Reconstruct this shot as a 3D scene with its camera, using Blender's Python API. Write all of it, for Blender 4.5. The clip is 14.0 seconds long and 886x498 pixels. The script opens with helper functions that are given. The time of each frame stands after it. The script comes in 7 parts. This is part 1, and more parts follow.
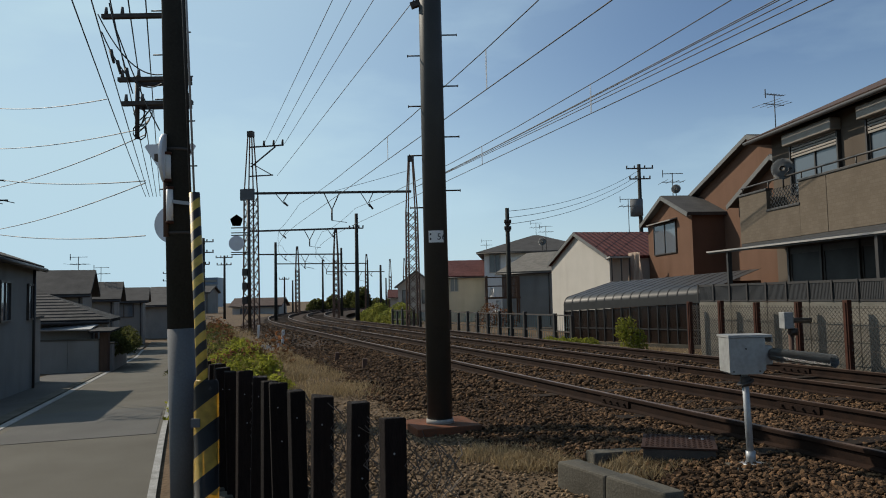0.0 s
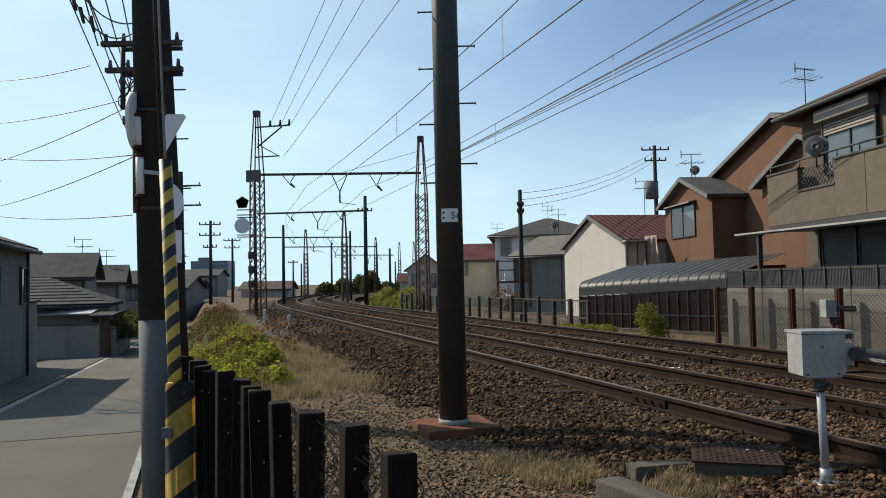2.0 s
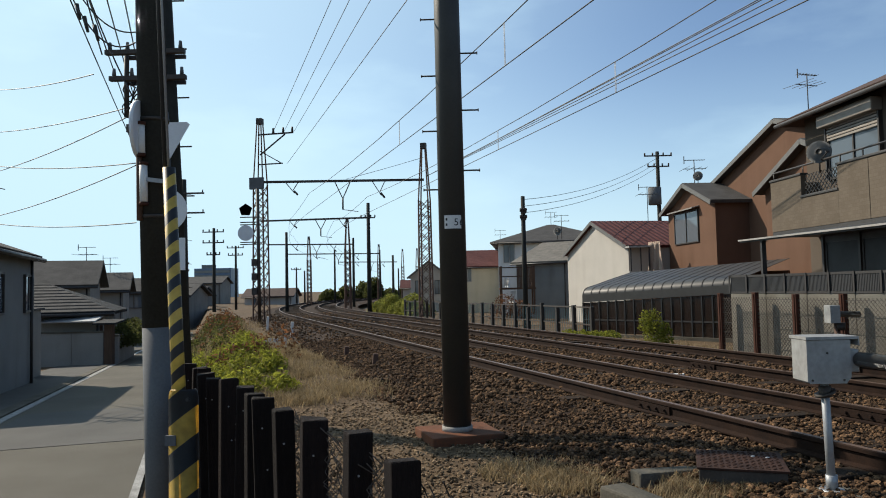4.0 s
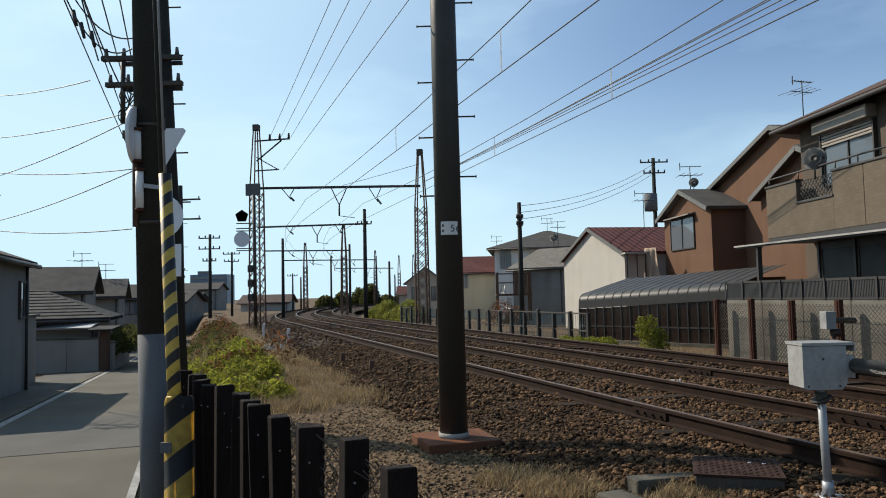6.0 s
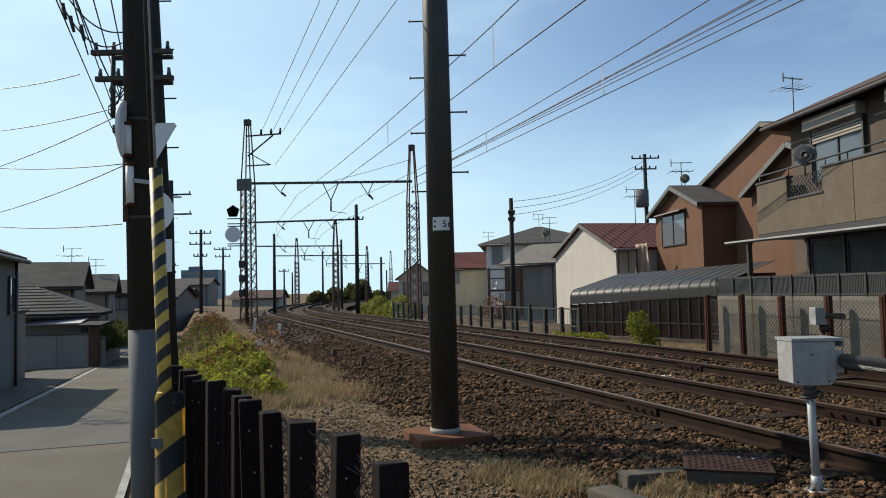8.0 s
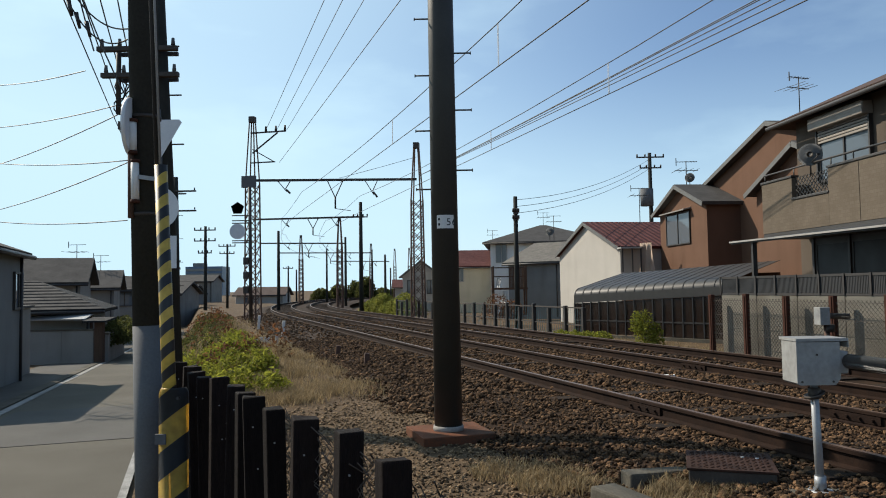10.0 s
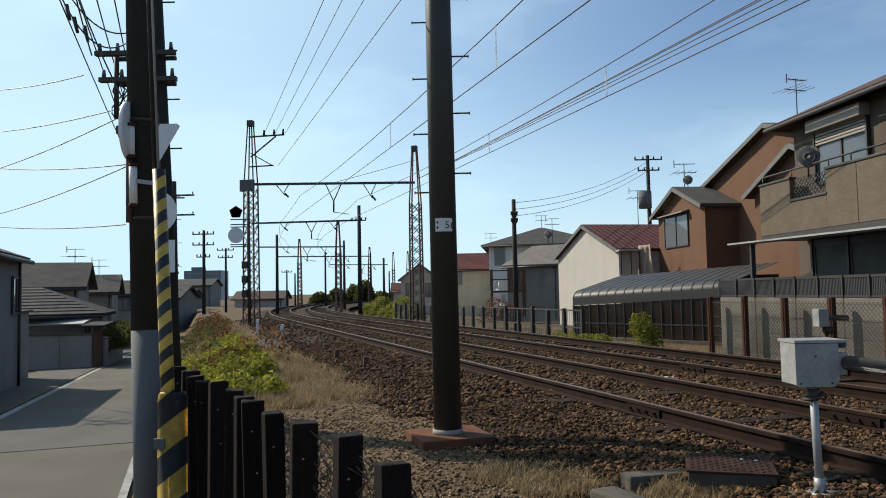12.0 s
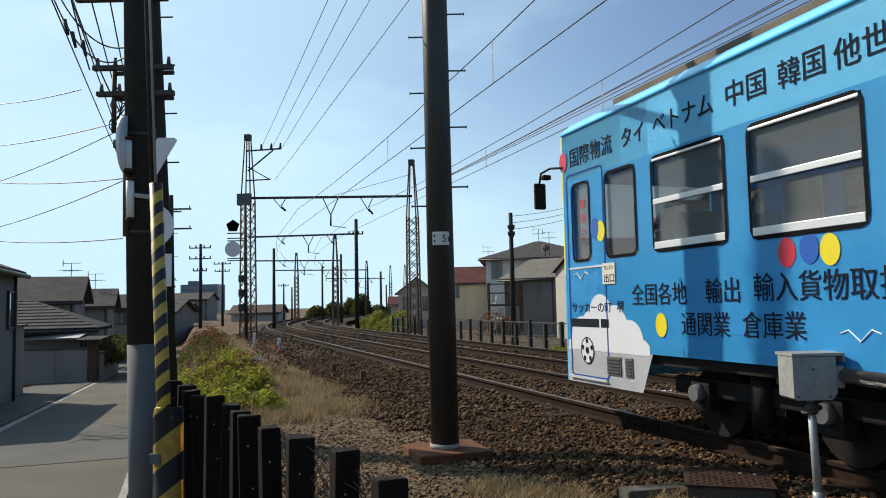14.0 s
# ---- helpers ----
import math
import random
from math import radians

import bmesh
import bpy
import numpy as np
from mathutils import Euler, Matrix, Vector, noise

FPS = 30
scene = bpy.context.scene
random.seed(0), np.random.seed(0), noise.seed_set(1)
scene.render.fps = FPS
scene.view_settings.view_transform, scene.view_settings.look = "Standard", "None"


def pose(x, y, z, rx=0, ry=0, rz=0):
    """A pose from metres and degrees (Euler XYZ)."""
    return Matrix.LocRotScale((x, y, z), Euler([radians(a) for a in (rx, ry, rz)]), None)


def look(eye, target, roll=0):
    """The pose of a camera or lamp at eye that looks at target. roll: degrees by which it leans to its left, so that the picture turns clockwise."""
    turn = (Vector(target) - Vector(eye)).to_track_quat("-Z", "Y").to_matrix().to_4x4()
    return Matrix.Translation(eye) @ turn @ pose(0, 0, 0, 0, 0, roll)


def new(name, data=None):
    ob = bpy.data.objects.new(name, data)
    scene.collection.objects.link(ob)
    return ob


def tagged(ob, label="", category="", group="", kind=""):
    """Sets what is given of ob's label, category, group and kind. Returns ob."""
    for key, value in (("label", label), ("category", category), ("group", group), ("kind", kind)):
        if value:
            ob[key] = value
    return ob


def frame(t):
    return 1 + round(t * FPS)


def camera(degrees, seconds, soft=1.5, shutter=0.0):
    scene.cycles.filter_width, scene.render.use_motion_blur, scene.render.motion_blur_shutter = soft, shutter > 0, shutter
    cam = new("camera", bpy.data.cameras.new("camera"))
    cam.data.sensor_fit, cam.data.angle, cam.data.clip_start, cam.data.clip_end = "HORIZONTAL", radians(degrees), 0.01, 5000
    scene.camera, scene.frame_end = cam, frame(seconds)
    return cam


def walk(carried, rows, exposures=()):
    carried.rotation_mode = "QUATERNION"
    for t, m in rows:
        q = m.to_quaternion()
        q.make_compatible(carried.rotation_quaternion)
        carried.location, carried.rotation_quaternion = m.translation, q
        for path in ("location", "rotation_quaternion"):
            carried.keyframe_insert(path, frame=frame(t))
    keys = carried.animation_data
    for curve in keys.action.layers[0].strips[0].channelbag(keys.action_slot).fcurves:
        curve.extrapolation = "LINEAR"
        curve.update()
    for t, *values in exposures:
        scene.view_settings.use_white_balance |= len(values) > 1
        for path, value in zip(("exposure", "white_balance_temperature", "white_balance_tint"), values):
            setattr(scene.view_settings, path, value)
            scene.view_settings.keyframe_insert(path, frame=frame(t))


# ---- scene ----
cam = camera(61.8, 14.0, soft=1.0)
PATH = [
    (0, pose(0.051, -0.941, 1.672, 93.795, 0, -0.181) @ pose(0, 0, 0, 0, 0, -1.247)),
    (0.5, pose(0.052, -0.945, 1.675, 93.398, 0, 0.072) @ pose(0, 0, 0, 0, 0, -1.087)),
    (1, pose(0.052, -0.941, 1.674, 93.148, 0, 0.385) @ pose(0, 0, 0, 0, 0, -0.908)),
    (1.3, pose(0.052, -0.941, 1.674, 93.060, 0, 0.400) @ pose(0, 0, 0, 0, 0, -0.960)),
    (1.5, pose(0.011, -0.223, 1.708, 92.577, 0, 0.489) @ pose(0, 0, 0, 0, 0, -0.943)),
    (1.7, pose(0.000, 0.000, 1.700, 92.540, 0, 0.570) @ pose(0, 0, 0, 0, 0, -1.070)),
    (2, pose(0.000, 0.000, 1.700, 92.544, 0, 0.577) @ pose(0, 0, 0, 0, 0, -1.088)),
    (2.5, pose(0.000, 0.000, 1.700, 92.765, 0, 0.561) @ pose(0, 0, 0, 0, 0, -1.134)),
    (3, pose(0.000, 0.000, 1.700, 92.895, 0, 0.697) @ pose(0, 0, 0, 0, 0, -1.216)),
    (5.5, pose(0.000, 0.000, 1.700, 93.416, 0, 0.833) @ pose(0, 0, 0, 0, 0, -1.272)),
    (6, pose(0.000, 0.000, 1.700, 93.540, 0, 0.519) @ pose(0, 0, 0, 0, 0, -1.278)),
    (6.5, pose(0.000, 0.000, 1.700, 93.577, 0, 0.339) @ pose(0, 0, 0, 0, 0, -1.432)),
    (7, pose(0.000, 0.000, 1.700, 93.509, 0, 0.150) @ pose(0, 0, 0, 0, 0, -1.447)),
    (7.5, pose(0.000, 0.000, 1.700, 93.334, 0, -0.022) @ pose(0, 0, 0, 0, 0, -1.353)),
    (8, pose(0.000, 0.000, 1.700, 93.187, 0, -0.108) @ pose(0, 0, 0, 0, 0, -1.236)),
    (10.5, pose(0.000, 0.000, 1.700, 93.034, 0, 0.240) @ pose(0, 0, 0, 0, 0, -0.887)),
    (11, pose(0.000, 0.000, 1.700, 93.169, 0, 0.197) @ pose(0, 0, 0, 0, 0, -0.974)),
    (11.5, pose(0.000, 0.000, 1.700, 93.222, 0, 0.143) @ pose(0, 0, 0, 0, 0, -1.049)),
    (12, pose(0.000, 0.000, 1.700, 93.274, 0, 0.093) @ pose(0, 0, 0, 0, 0, -1.140)),
    (12.5, pose(0.000, 0.000, 1.700, 93.400, 0, 0.000) @ pose(0, 0, 0, 0, 0, -1.200)),
    (13, pose(0.000, 0.000, 1.700, 93.596, 0, -0.076) @ pose(0, 0, 0, 0, 0, -1.209)),
    (13.5, pose(0.000, 0.000, 1.700, 93.951, 0, -0.143) @ pose(0, 0, 0, 0, 0, -1.247)),
    (14, pose(0.000, 0.000, 1.700, 94.318, 0, -0.154) @ pose(0, 0, 0, 0, 0, -1.223)),
]
EXPOSURES = [(0, -0.27), (1.2, -0.19), (1.6, 0.17), (14, 0.17)]

walk(cam, PATH, exposures=EXPOSURES)

# ---- world and sun ----
SUN_TURN, SUN_HEIGHT = 56.0, 38.0      # degrees left of +Y, degrees above the horizon
world = bpy.data.worlds.new("sky")
scene.world = world
world.use_nodes = True
wn, wl = world.node_tree.nodes, world.node_tree.links
wn.clear()
sky = wn.new("ShaderNodeTexSky")
sky.sky_type, sky.sun_disc = "NISHITA", False
sky.sun_elevation, sky.sun_rotation = radians(SUN_HEIGHT), radians(-SUN_TURN)
sky.air_density, sky.dust_density, sky.ozone_density = 1.0, 0.25, 3.0
back = wn.new("ShaderNodeBackground")
back.inputs[1].default_value = 0.112
out = wn.new("ShaderNodeOutputWorld")
wl.new(sky.outputs[0], back.inputs[0])
# pale autumn haze: thick at the horizon and round the sun, with thin streaks of cloud
haze = wn.new("ShaderNodeBackground")
haze.inputs[0].default_value, haze.inputs[1].default_value = (0.62, 0.86, 1.0, 1), 0.95
tc, sep = wn.new("ShaderNodeTexCoord"), wn.new("ShaderNodeSeparateXYZ")
wl.new(tc.outputs["Generated"], sep.inputs[0])
low = wn.new("ShaderNodeMapRange")
low.interpolation_type = "SMOOTHERSTEP"
low.inputs["From Min"].default_value, low.inputs["From Max"].default_value = 0.36, -0.04
low.inputs["To Max"].default_value = 0.85
wl.new(sep.outputs["Z"], low.inputs["Value"])
near = wn.new("ShaderNodeVectorMath")
near.operation = "DOT_PRODUCT"
near.inputs[1].default_value = (-0.653, 0.441, 0.616)
wl.new(tc.outputs["Generated"], near.inputs[0])
glow = wn.new("ShaderNodeMapRange")
glow.interpolation_type = "SMOOTHERSTEP"
glow.inputs["From Min"].default_value, glow.inputs["From Max"].default_value = 0.3, 0.98
glow.inputs["To Max"].default_value = 0.8
wl.new(near.outputs["Value"], glow.inputs["Value"])
stretch = wn.new("ShaderNodeMapping")
stretch.inputs["Scale"].default_value = (1.6, 1.6, 5.0)
wl.new(tc.outputs["Generated"], stretch.inputs[0])
cloud = wn.new("ShaderNodeTexNoise")
cloud.inputs["Scale"].default_value, cloud.inputs["Detail"].default_value = 2.2, 6
wl.new(stretch.outputs[0], cloud.inputs["Vector"])
thin = wn.new("ShaderNodeMapRange")
thin.inputs["From Min"].default_value, thin.inputs["From Max"].default_value = 0.52, 0.8
thin.inputs["To Max"].default_value = 0.35
wl.new(cloud.outputs[0], thin.inputs["Value"])
s1, s2 = wn.new("ShaderNodeMath"), wn.new("ShaderNodeMath")
s1.operation = s2.operation = "ADD"
s2.use_clamp = True
# the haze thins out away from the sun
side = wn.new("ShaderNodeVectorMath")
side.operation = "DOT_PRODUCT"
side.inputs[1].default_value = (-0.84, 0.545, 0.0)
wl.new(tc.outputs["Generated"], side.inputs[0])
fade = wn.new("ShaderNodeMapRange")
fade.interpolation_type = "SMOOTHSTEP"
fade.inputs["From Min"].default_value, fade.inputs["From Max"].default_value = -0.5, 0.75
fade.inputs["To Min"].default_value, fade.inputs["To Max"].default_value = 0.25, 1.0
wl.new(side.outputs["Value"], fade.inputs["Value"])
both = wn.new("ShaderNodeMath")
both.operation = "MULTIPLY"
wl.new(low.outputs[0], both.inputs[0])
wl.new(fade.outputs[0], both.inputs[1])
wl.new(both.outputs[0], s1.inputs[0])
wl.new(glow.outputs[0], s1.inputs[1])
wl.new(s1.outputs[0], s2.inputs[0])
wl.new(thin.outputs[0], s2.inputs[1])
blend = wn.new("ShaderNodeMixShader")
wl.new(s2.outputs[0], blend.inputs[0])
wl.new(back.outputs[0], blend.inputs[1])
wl.new(haze.outputs[0], blend.inputs[2])
wl.new(blend.outputs[0], out.inputs[0])
sun_data = bpy.data.lights.new("sun", "SUN")
sun_data.energy, sun_data.angle, sun_data.color = 5.0, radians(0.53), (1.0, 0.90, 0.75)
sun = new("sun", sun_data)
sa, se = radians(SUN_TURN), radians(SUN_HEIGHT)
TO_SUN = Vector((-math.sin(sa) * math.cos(se), math.cos(sa) * math.cos(se), math.sin(se)))
sun.matrix_world = look(TO_SUN * 60, (0, 0, 0))


# ---- materials ----
def mat(name, a, b=None, scale=6.0, rough=0.8, metal=0.0, bump=0.15, fine=60.0, spread=0.35, stretch=(1, 1, 1), per_object=0.0, island=0.0, stain=0.0, coat=0.0):
    """Two colours mixed by broad and fine noise in metres, with bump and uneven gloss."""
    m = bpy.data.materials.new(name)
    m.use_nodes = True
    nt = m.node_tree
    n, l = nt.nodes, nt.links
    bsdf = n["Principled BSDF"]
    b = b or tuple(c * 0.75 for c in a)
    geo = n.new("ShaderNodeNewGeometry") if island else None
    tex = n.new("ShaderNodeTexCoord")
    mp = n.new("ShaderNodeMapping")
    mp.inputs["Scale"].default_value = stretch
    l.new(tex.outputs["Object"], mp.inputs[0])
    big, small = n.new("ShaderNodeTexNoise"), n.new("ShaderNodeTexNoise")
    big.inputs["Scale"].default_value, big.inputs["Detail"].default_value = scale, 5
    small.inputs["Scale"].default_value, small.inputs["Detail"].default_value = fine, 4
    l.new(mp.outputs[0], big.inputs["Vector"])
    l.new(mp.outputs[0], small.inputs["Vector"])
    add = n.new("ShaderNodeMath")
    add.operation = "ADD"
    l.new(big.outputs[0], add.inputs[0])
    l.new(small.outputs[0], add.inputs[1])
    ramp = n.new("ShaderNodeMapRange")
    ramp.inputs["From Min"].default_value = 1.0 - spread
    ramp.inputs["From Max"].default_value = 1.0 + spread
    l.new(add.outputs[0], ramp.inputs["Value"])
    mix = n.new("ShaderNodeMix")
    mix.data_type = "RGBA"
    mix.inputs["A"].default_value, mix.inputs["B"].default_value = (*a, 1), (*b, 1)
    l.new(ramp.outputs[0], mix.inputs["Factor"])
    colour = mix.outputs["Result"]
    if per_object or island:
        src = n.new("ShaderNodeObjectInfo") if per_object else geo
        hsv = n.new("ShaderNodeHueSaturation")
        val = n.new("ShaderNodeMapRange")
        amount = per_object or island
        val.inputs["To Min"].default_value, val.inputs["To Max"].default_value = 1 - amount, 1 + amount
        l.new(src.outputs["Random" if per_object else "Random Per Island"], val.inputs["Value"])
        l.new(val.outputs[0], hsv.inputs["Value"])
        l.new(colour, hsv.inputs["Color"])
        colour = hsv.outputs[0]
    if stain:
        st = n.new("ShaderNodeTexNoise")
        st.inputs["Scale"].default_value, st.inputs["Detail"].default_value = 1.3, 8
        smp = n.new("ShaderNodeMapping")
        smp.inputs["Scale"].default_value = (1, 1, 0.18)
        l.new(tex.outputs["Object"], smp.inputs[0])
        l.new(smp.outputs[0], st.inputs["Vector"])
        sr = n.new("ShaderNodeMapRange")
        sr.inputs["From Min"].default_value, sr.inputs["From Max"].default_value = 0.5, 0.75
        sr.inputs["To Max"].default_value = stain
        l.new(st.outputs[0], sr.inputs["Value"])
        mx = n.new("ShaderNodeMix")
        mx.data_type, mx.blend_type = "RGBA", "MULTIPLY"
        mx.inputs["B"].default_value = (0.45, 0.4, 0.34, 1)
        l.new(sr.outputs[0], mx.inputs["Factor"])
        l.new(colour, mx.inputs["A"])
        colour = mx.outputs["Result"]
    l.new(colour, bsdf.inputs["Base Color"])
    rr = n.new("ShaderNodeMapRange")
    rr.inputs["To Min"].default_value, rr.inputs["To Max"].default_value = max(rough - 0.1, 0.03), min(rough + 0.1, 1)
    l.new(big.outputs[0], rr.inputs["Value"])
    l.new(rr.outputs[0], bsdf.inputs["Roughness"])
    bsdf.inputs["Metallic"].default_value = metal
    bsdf.inputs["Coat Weight"].default_value = coat
    bsdf.inputs["Specular IOR Level"].default_value = 0.5 if rough < 0.7 else 0.15
    if bump:
        bp = n.new("ShaderNodeBump")
        bp.inputs["Strength"].default_value, bp.inputs["Distance"].default_value = bump, 0.01
        l.new(small.outputs[0], bp.inputs["Height"])
        l.new(bp.outputs[0], bsdf.inputs["Normal"])
    return m


def roof_tiles(name, a, b, run, row):
    """Pantiles: rolled columns and stepped courses as relief, with uneven firing."""
    m = mat(name, a, b, 3, 0.85, bump=0, per_object=0.1)
    n, l = m.node_tree.nodes, m.node_tree.links
    bsdf = n["Principled BSDF"]
    tc = n.new("ShaderNodeTexCoord")
    waves = []
    for axis, size in (("X", row), ("Y", run)):
        w = n.new("ShaderNodeTexWave")
        w.bands_direction = axis
        w.wave_profile = "SAW" if axis == "X" else "SIN"
        w.inputs["Scale"].default_value = 0.314 / size
        w.inputs["Distortion"].default_value = 0.4
        l.new(tc.outputs["Object"], w.inputs["Vector"])
        waves.append(w)
    add = n.new("ShaderNodeMath")
    add.operation = "ADD"
    l.new(waves[0].outputs["Fac"], add.inputs[0])
    l.new(waves[1].outputs["Fac"], add.inputs[1])
    bp = n.new("ShaderNodeBump")
    bp.inputs["Strength"].default_value, bp.inputs["Distance"].default_value = 1.0, 0.05
    l.new(add.outputs[0], bp.inputs["Height"])
    l.new(bp.outputs[0], bsdf.inputs["Normal"])
    return m


def glass(name, tint, rough=0.02, alpha=0.75):
    """A dim pane: part mirror-smooth gloss, part see-through."""
    m = bpy.data.materials.new(name)
    m.use_nodes = True
    n, l = m.node_tree.nodes, m.node_tree.links
    bsdf = n["Principled BSDF"]
    bsdf.inputs["Base Color"].default_value = (*tint, 1)
    bsdf.inputs["Roughness"].default_value = rough
    bsdf.inputs["Alpha"].default_value = alpha
    return m


M = {}
M["soil"] = mat("soil", (0.15, 0.099, 0.056), (0.050, 0.033, 0.019), 1.6, 0.95, bump=1.0, fine=26)
M["ballast"] = mat("ballast", (0.050, 0.027, 0.014), (0.012, 0.007, 0.004), 2.5, 0.95, bump=1.0, fine=30)
M["stone"] = mat("stone", (0.160, 0.090, 0.045), (0.010, 0.006, 0.004), 7, 0.9, bump=0.3, island=0.8)
M["pebble"] = mat("pebble", (0.28, 0.19, 0.11), (0.060, 0.040, 0.022), 9, 0.9, bump=0.3, island=0.7)
M["asphalt"] = mat("asphalt", (0.115, 0.103, 0.082), (0.080, 0.072, 0.058), 0.8, 0.85, bump=0.35, fine=160)
M["patch"] = mat("patch", (0.105, 0.10, 0.092), (0.08, 0.076, 0.07), 1.1, 0.88, bump=0.35, fine=160)
M["white_line"] = mat("white_line", (0.40, 0.39, 0.37), (0.16, 0.155, 0.145), 7, 0.8, bump=0.2, fine=90)
M["concrete"] = mat("concrete", (0.13, 0.118, 0.095), (0.06, 0.054, 0.043), 2.5, 0.9, bump=0.4, fine=60, stain=0.6)
M["rusty_concrete"] = mat("rusty_concrete", (0.19, 0.062, 0.028), (0.075, 0.050, 0.034), 3.5, 0.9, bump=0.35, fine=60)
M["rail_rust"] = mat("rail_rust", (0.028, 0.013, 0.007), (0.009, 0.005, 0.004), 5, 0.85, 0.0, bump=0.25, fine=80)
M["rail_head"] = mat("rail_head", (0.24, 0.15, 0.10), (0.13, 0.078, 0.05), 8, 0.45, 0.6, bump=0.03, fine=60)
M["sleeper"] = mat("sleeper", (0.040, 0.026, 0.017), (0.014, 0.010, 0.008), 4, 0.95, bump=0.6, fine=40, stretch=(1, 9, 9), per_object=0.25)
M["old_post"] = mat("old_post", (0.016, 0.010, 0.008), (0.006, 0.004, 0.004), 8, 0.85, bump=0.7, fine=45, stretch=(6, 6, 0.8), per_object=0.35)
M["pole_brown"] = mat("pole_brown", (0.040, 0.038, 0.032), (0.028, 0.027, 0.023), 3, 0.55, 0.1, bump=0.08, fine=50)
M["pole_grey"] = mat("pole_grey", (0.13, 0.135, 0.14), (0.10, 0.103, 0.108), 3, 0.75, bump=0.1, fine=60)
M["pole_dark"] = mat("pole_dark", (0.040, 0.040, 0.035), (0.025, 0.025, 0.022), 3, 0.8, bump=0.15, fine=50)
M["steel_dark"] = mat("steel_dark", (0.075, 0.062, 0.052), (0.045, 0.037, 0.031), 6, 0.65, 0.3, bump=0.1)
M["steel_rust"] = mat("steel_rust", (0.135, 0.085, 0.066), (0.075, 0.05, 0.04), 5, 0.8, 0.2, bump=0.2)
M["post_rust"] = mat("post_rust", (0.085, 0.034, 0.022), (0.045, 0.020, 0.014), 6, 0.85, bump=0.3)
M["galv"] = mat("galv", (0.34, 0.35, 0.36), (0.26, 0.27, 0.28), 6, 0.5, 0.4, bump=0.05)
M["wire"] = mat("wire", (0.045, 0.043, 0.04), (0.03, 0.028, 0.027), 6, 0.6, 0.3, bump=0)
M["white_paint"] = mat("white_paint", (0.72, 0.71, 0.68), (0.60, 0.59, 0.56), 4, 0.6, bump=0.05)
M["yellow"] = mat("yellow", (0.62, 0.42, 0.05), (0.52, 0.34, 0.04), 6, 0.45, bump=0.04)
M["black"] = mat("black", (0.022, 0.022, 0.023), (0.014, 0.014, 0.015), 6, 0.5, bump=0.04)
M["beige_wall"] = mat("beige_wall", (0.115, 0.092, 0.071), (0.088, 0.070, 0.055), 1.2, 0.9, bump=0.3, fine=40, stain=0.35)
M["orange_wall"] = mat("orange_wall", (0.150, 0.082, 0.053), (0.118, 0.066, 0.043), 1.0, 0.9, bump=0.25, fine=40, stain=0.3)
M["cream_wall"] = mat("cream_wall", (0.46, 0.43, 0.385), (0.38, 0.355, 0.32), 0.9, 0.9, bump=0.2, fine=30, stain=0.12)
# white render with the shade along the lane put into its colour
M["shaded_white_wall"] = mat("shaded_white_wall", (0.26, 0.25, 0.23), (0.19, 0.183, 0.17), 1.0, 0.9, bump=0.2, fine=30, stain=0.4)
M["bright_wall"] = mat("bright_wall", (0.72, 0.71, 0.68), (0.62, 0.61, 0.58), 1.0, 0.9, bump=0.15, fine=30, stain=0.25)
M["grey_wall"] = mat("grey_wall", (0.21, 0.215, 0.21), (0.15, 0.155, 0.155), 1.0, 0.85, bump=0.2, fine=30, stain=0.4)
M["yellow_wall"] = mat("yellow_wall", (0.55, 0.49, 0.36), (0.47, 0.42, 0.31), 1.0, 0.9, bump=0.2, fine=30, stain=0.2)
M["dark_roof"] = mat("dark_roof", (0.085, 0.080, 0.076), (0.052, 0.049, 0.047), 2, 0.9, bump=0.4, fine=18)
M["brown_roof"] = mat("brown_roof", (0.095, 0.062, 0.05), (0.06, 0.04, 0.033), 2, 0.75, bump=0.4, fine=18)
M["red_tile"] = roof_tiles("red_tile", (0.095, 0.030, 0.027), (0.045, 0.016, 0.015), 0.30, 0.27)
M["grey_tile"] = roof_tiles("grey_tile", (0.17, 0.155, 0.135), (0.085, 0.08, 0.073), 0.27, 0.27)
M["blue_tile"] = roof_tiles("blue_tile", (0.032, 0.033, 0.036), (0.016, 0.017, 0.019), 0.27, 0.27)
M["bargeboard"] = mat("bargeboard", (0.12, 0.117, 0.108), (0.085, 0.083, 0.078), 4, 0.6, bump=0.05)
M["mortar"] = mat("mortar", (0.36, 0.34, 0.31), (0.25, 0.235, 0.21), 6, 0.9, bump=0.2)
M["trim_dark"] = mat("trim_dark", (0.034, 0.029, 0.026), (0.022, 0.019, 0.017), 5, 0.55, bump=0.05)
M["trim_light"] = mat("trim_light", (0.36, 0.34, 0.31), (0.28, 0.265, 0.245), 5, 0.6, bump=0.05)
M["shutter"] = mat("shutter", (0.27, 0.235, 0.195), (0.22, 0.19, 0.16), 5, 0.5, bump=0.05)
M["pane"] = glass("pane", (0.10, 0.12, 0.14), 0.04, 1.0)
M["poly"] = mat("poly", (0.048, 0.043, 0.039), (0.034, 0.031, 0.028), 2, 0.48, 0.1, bump=0.02)
M["poly_wall"] = glass("poly_wall", (0.030, 0.020, 0.016), 0.12, 0.92)
M["wood"] = mat("wood", (0.10, 0.062, 0.042), (0.06, 0.038, 0.027), 3, 0.8, bump=0.2, stretch=(8, 8, 1))
M["cloth"] = mat("cloth", (0.55, 0.44, 0.36), (0.46, 0.36, 0.29), 5, 0.95, bump=0.2)


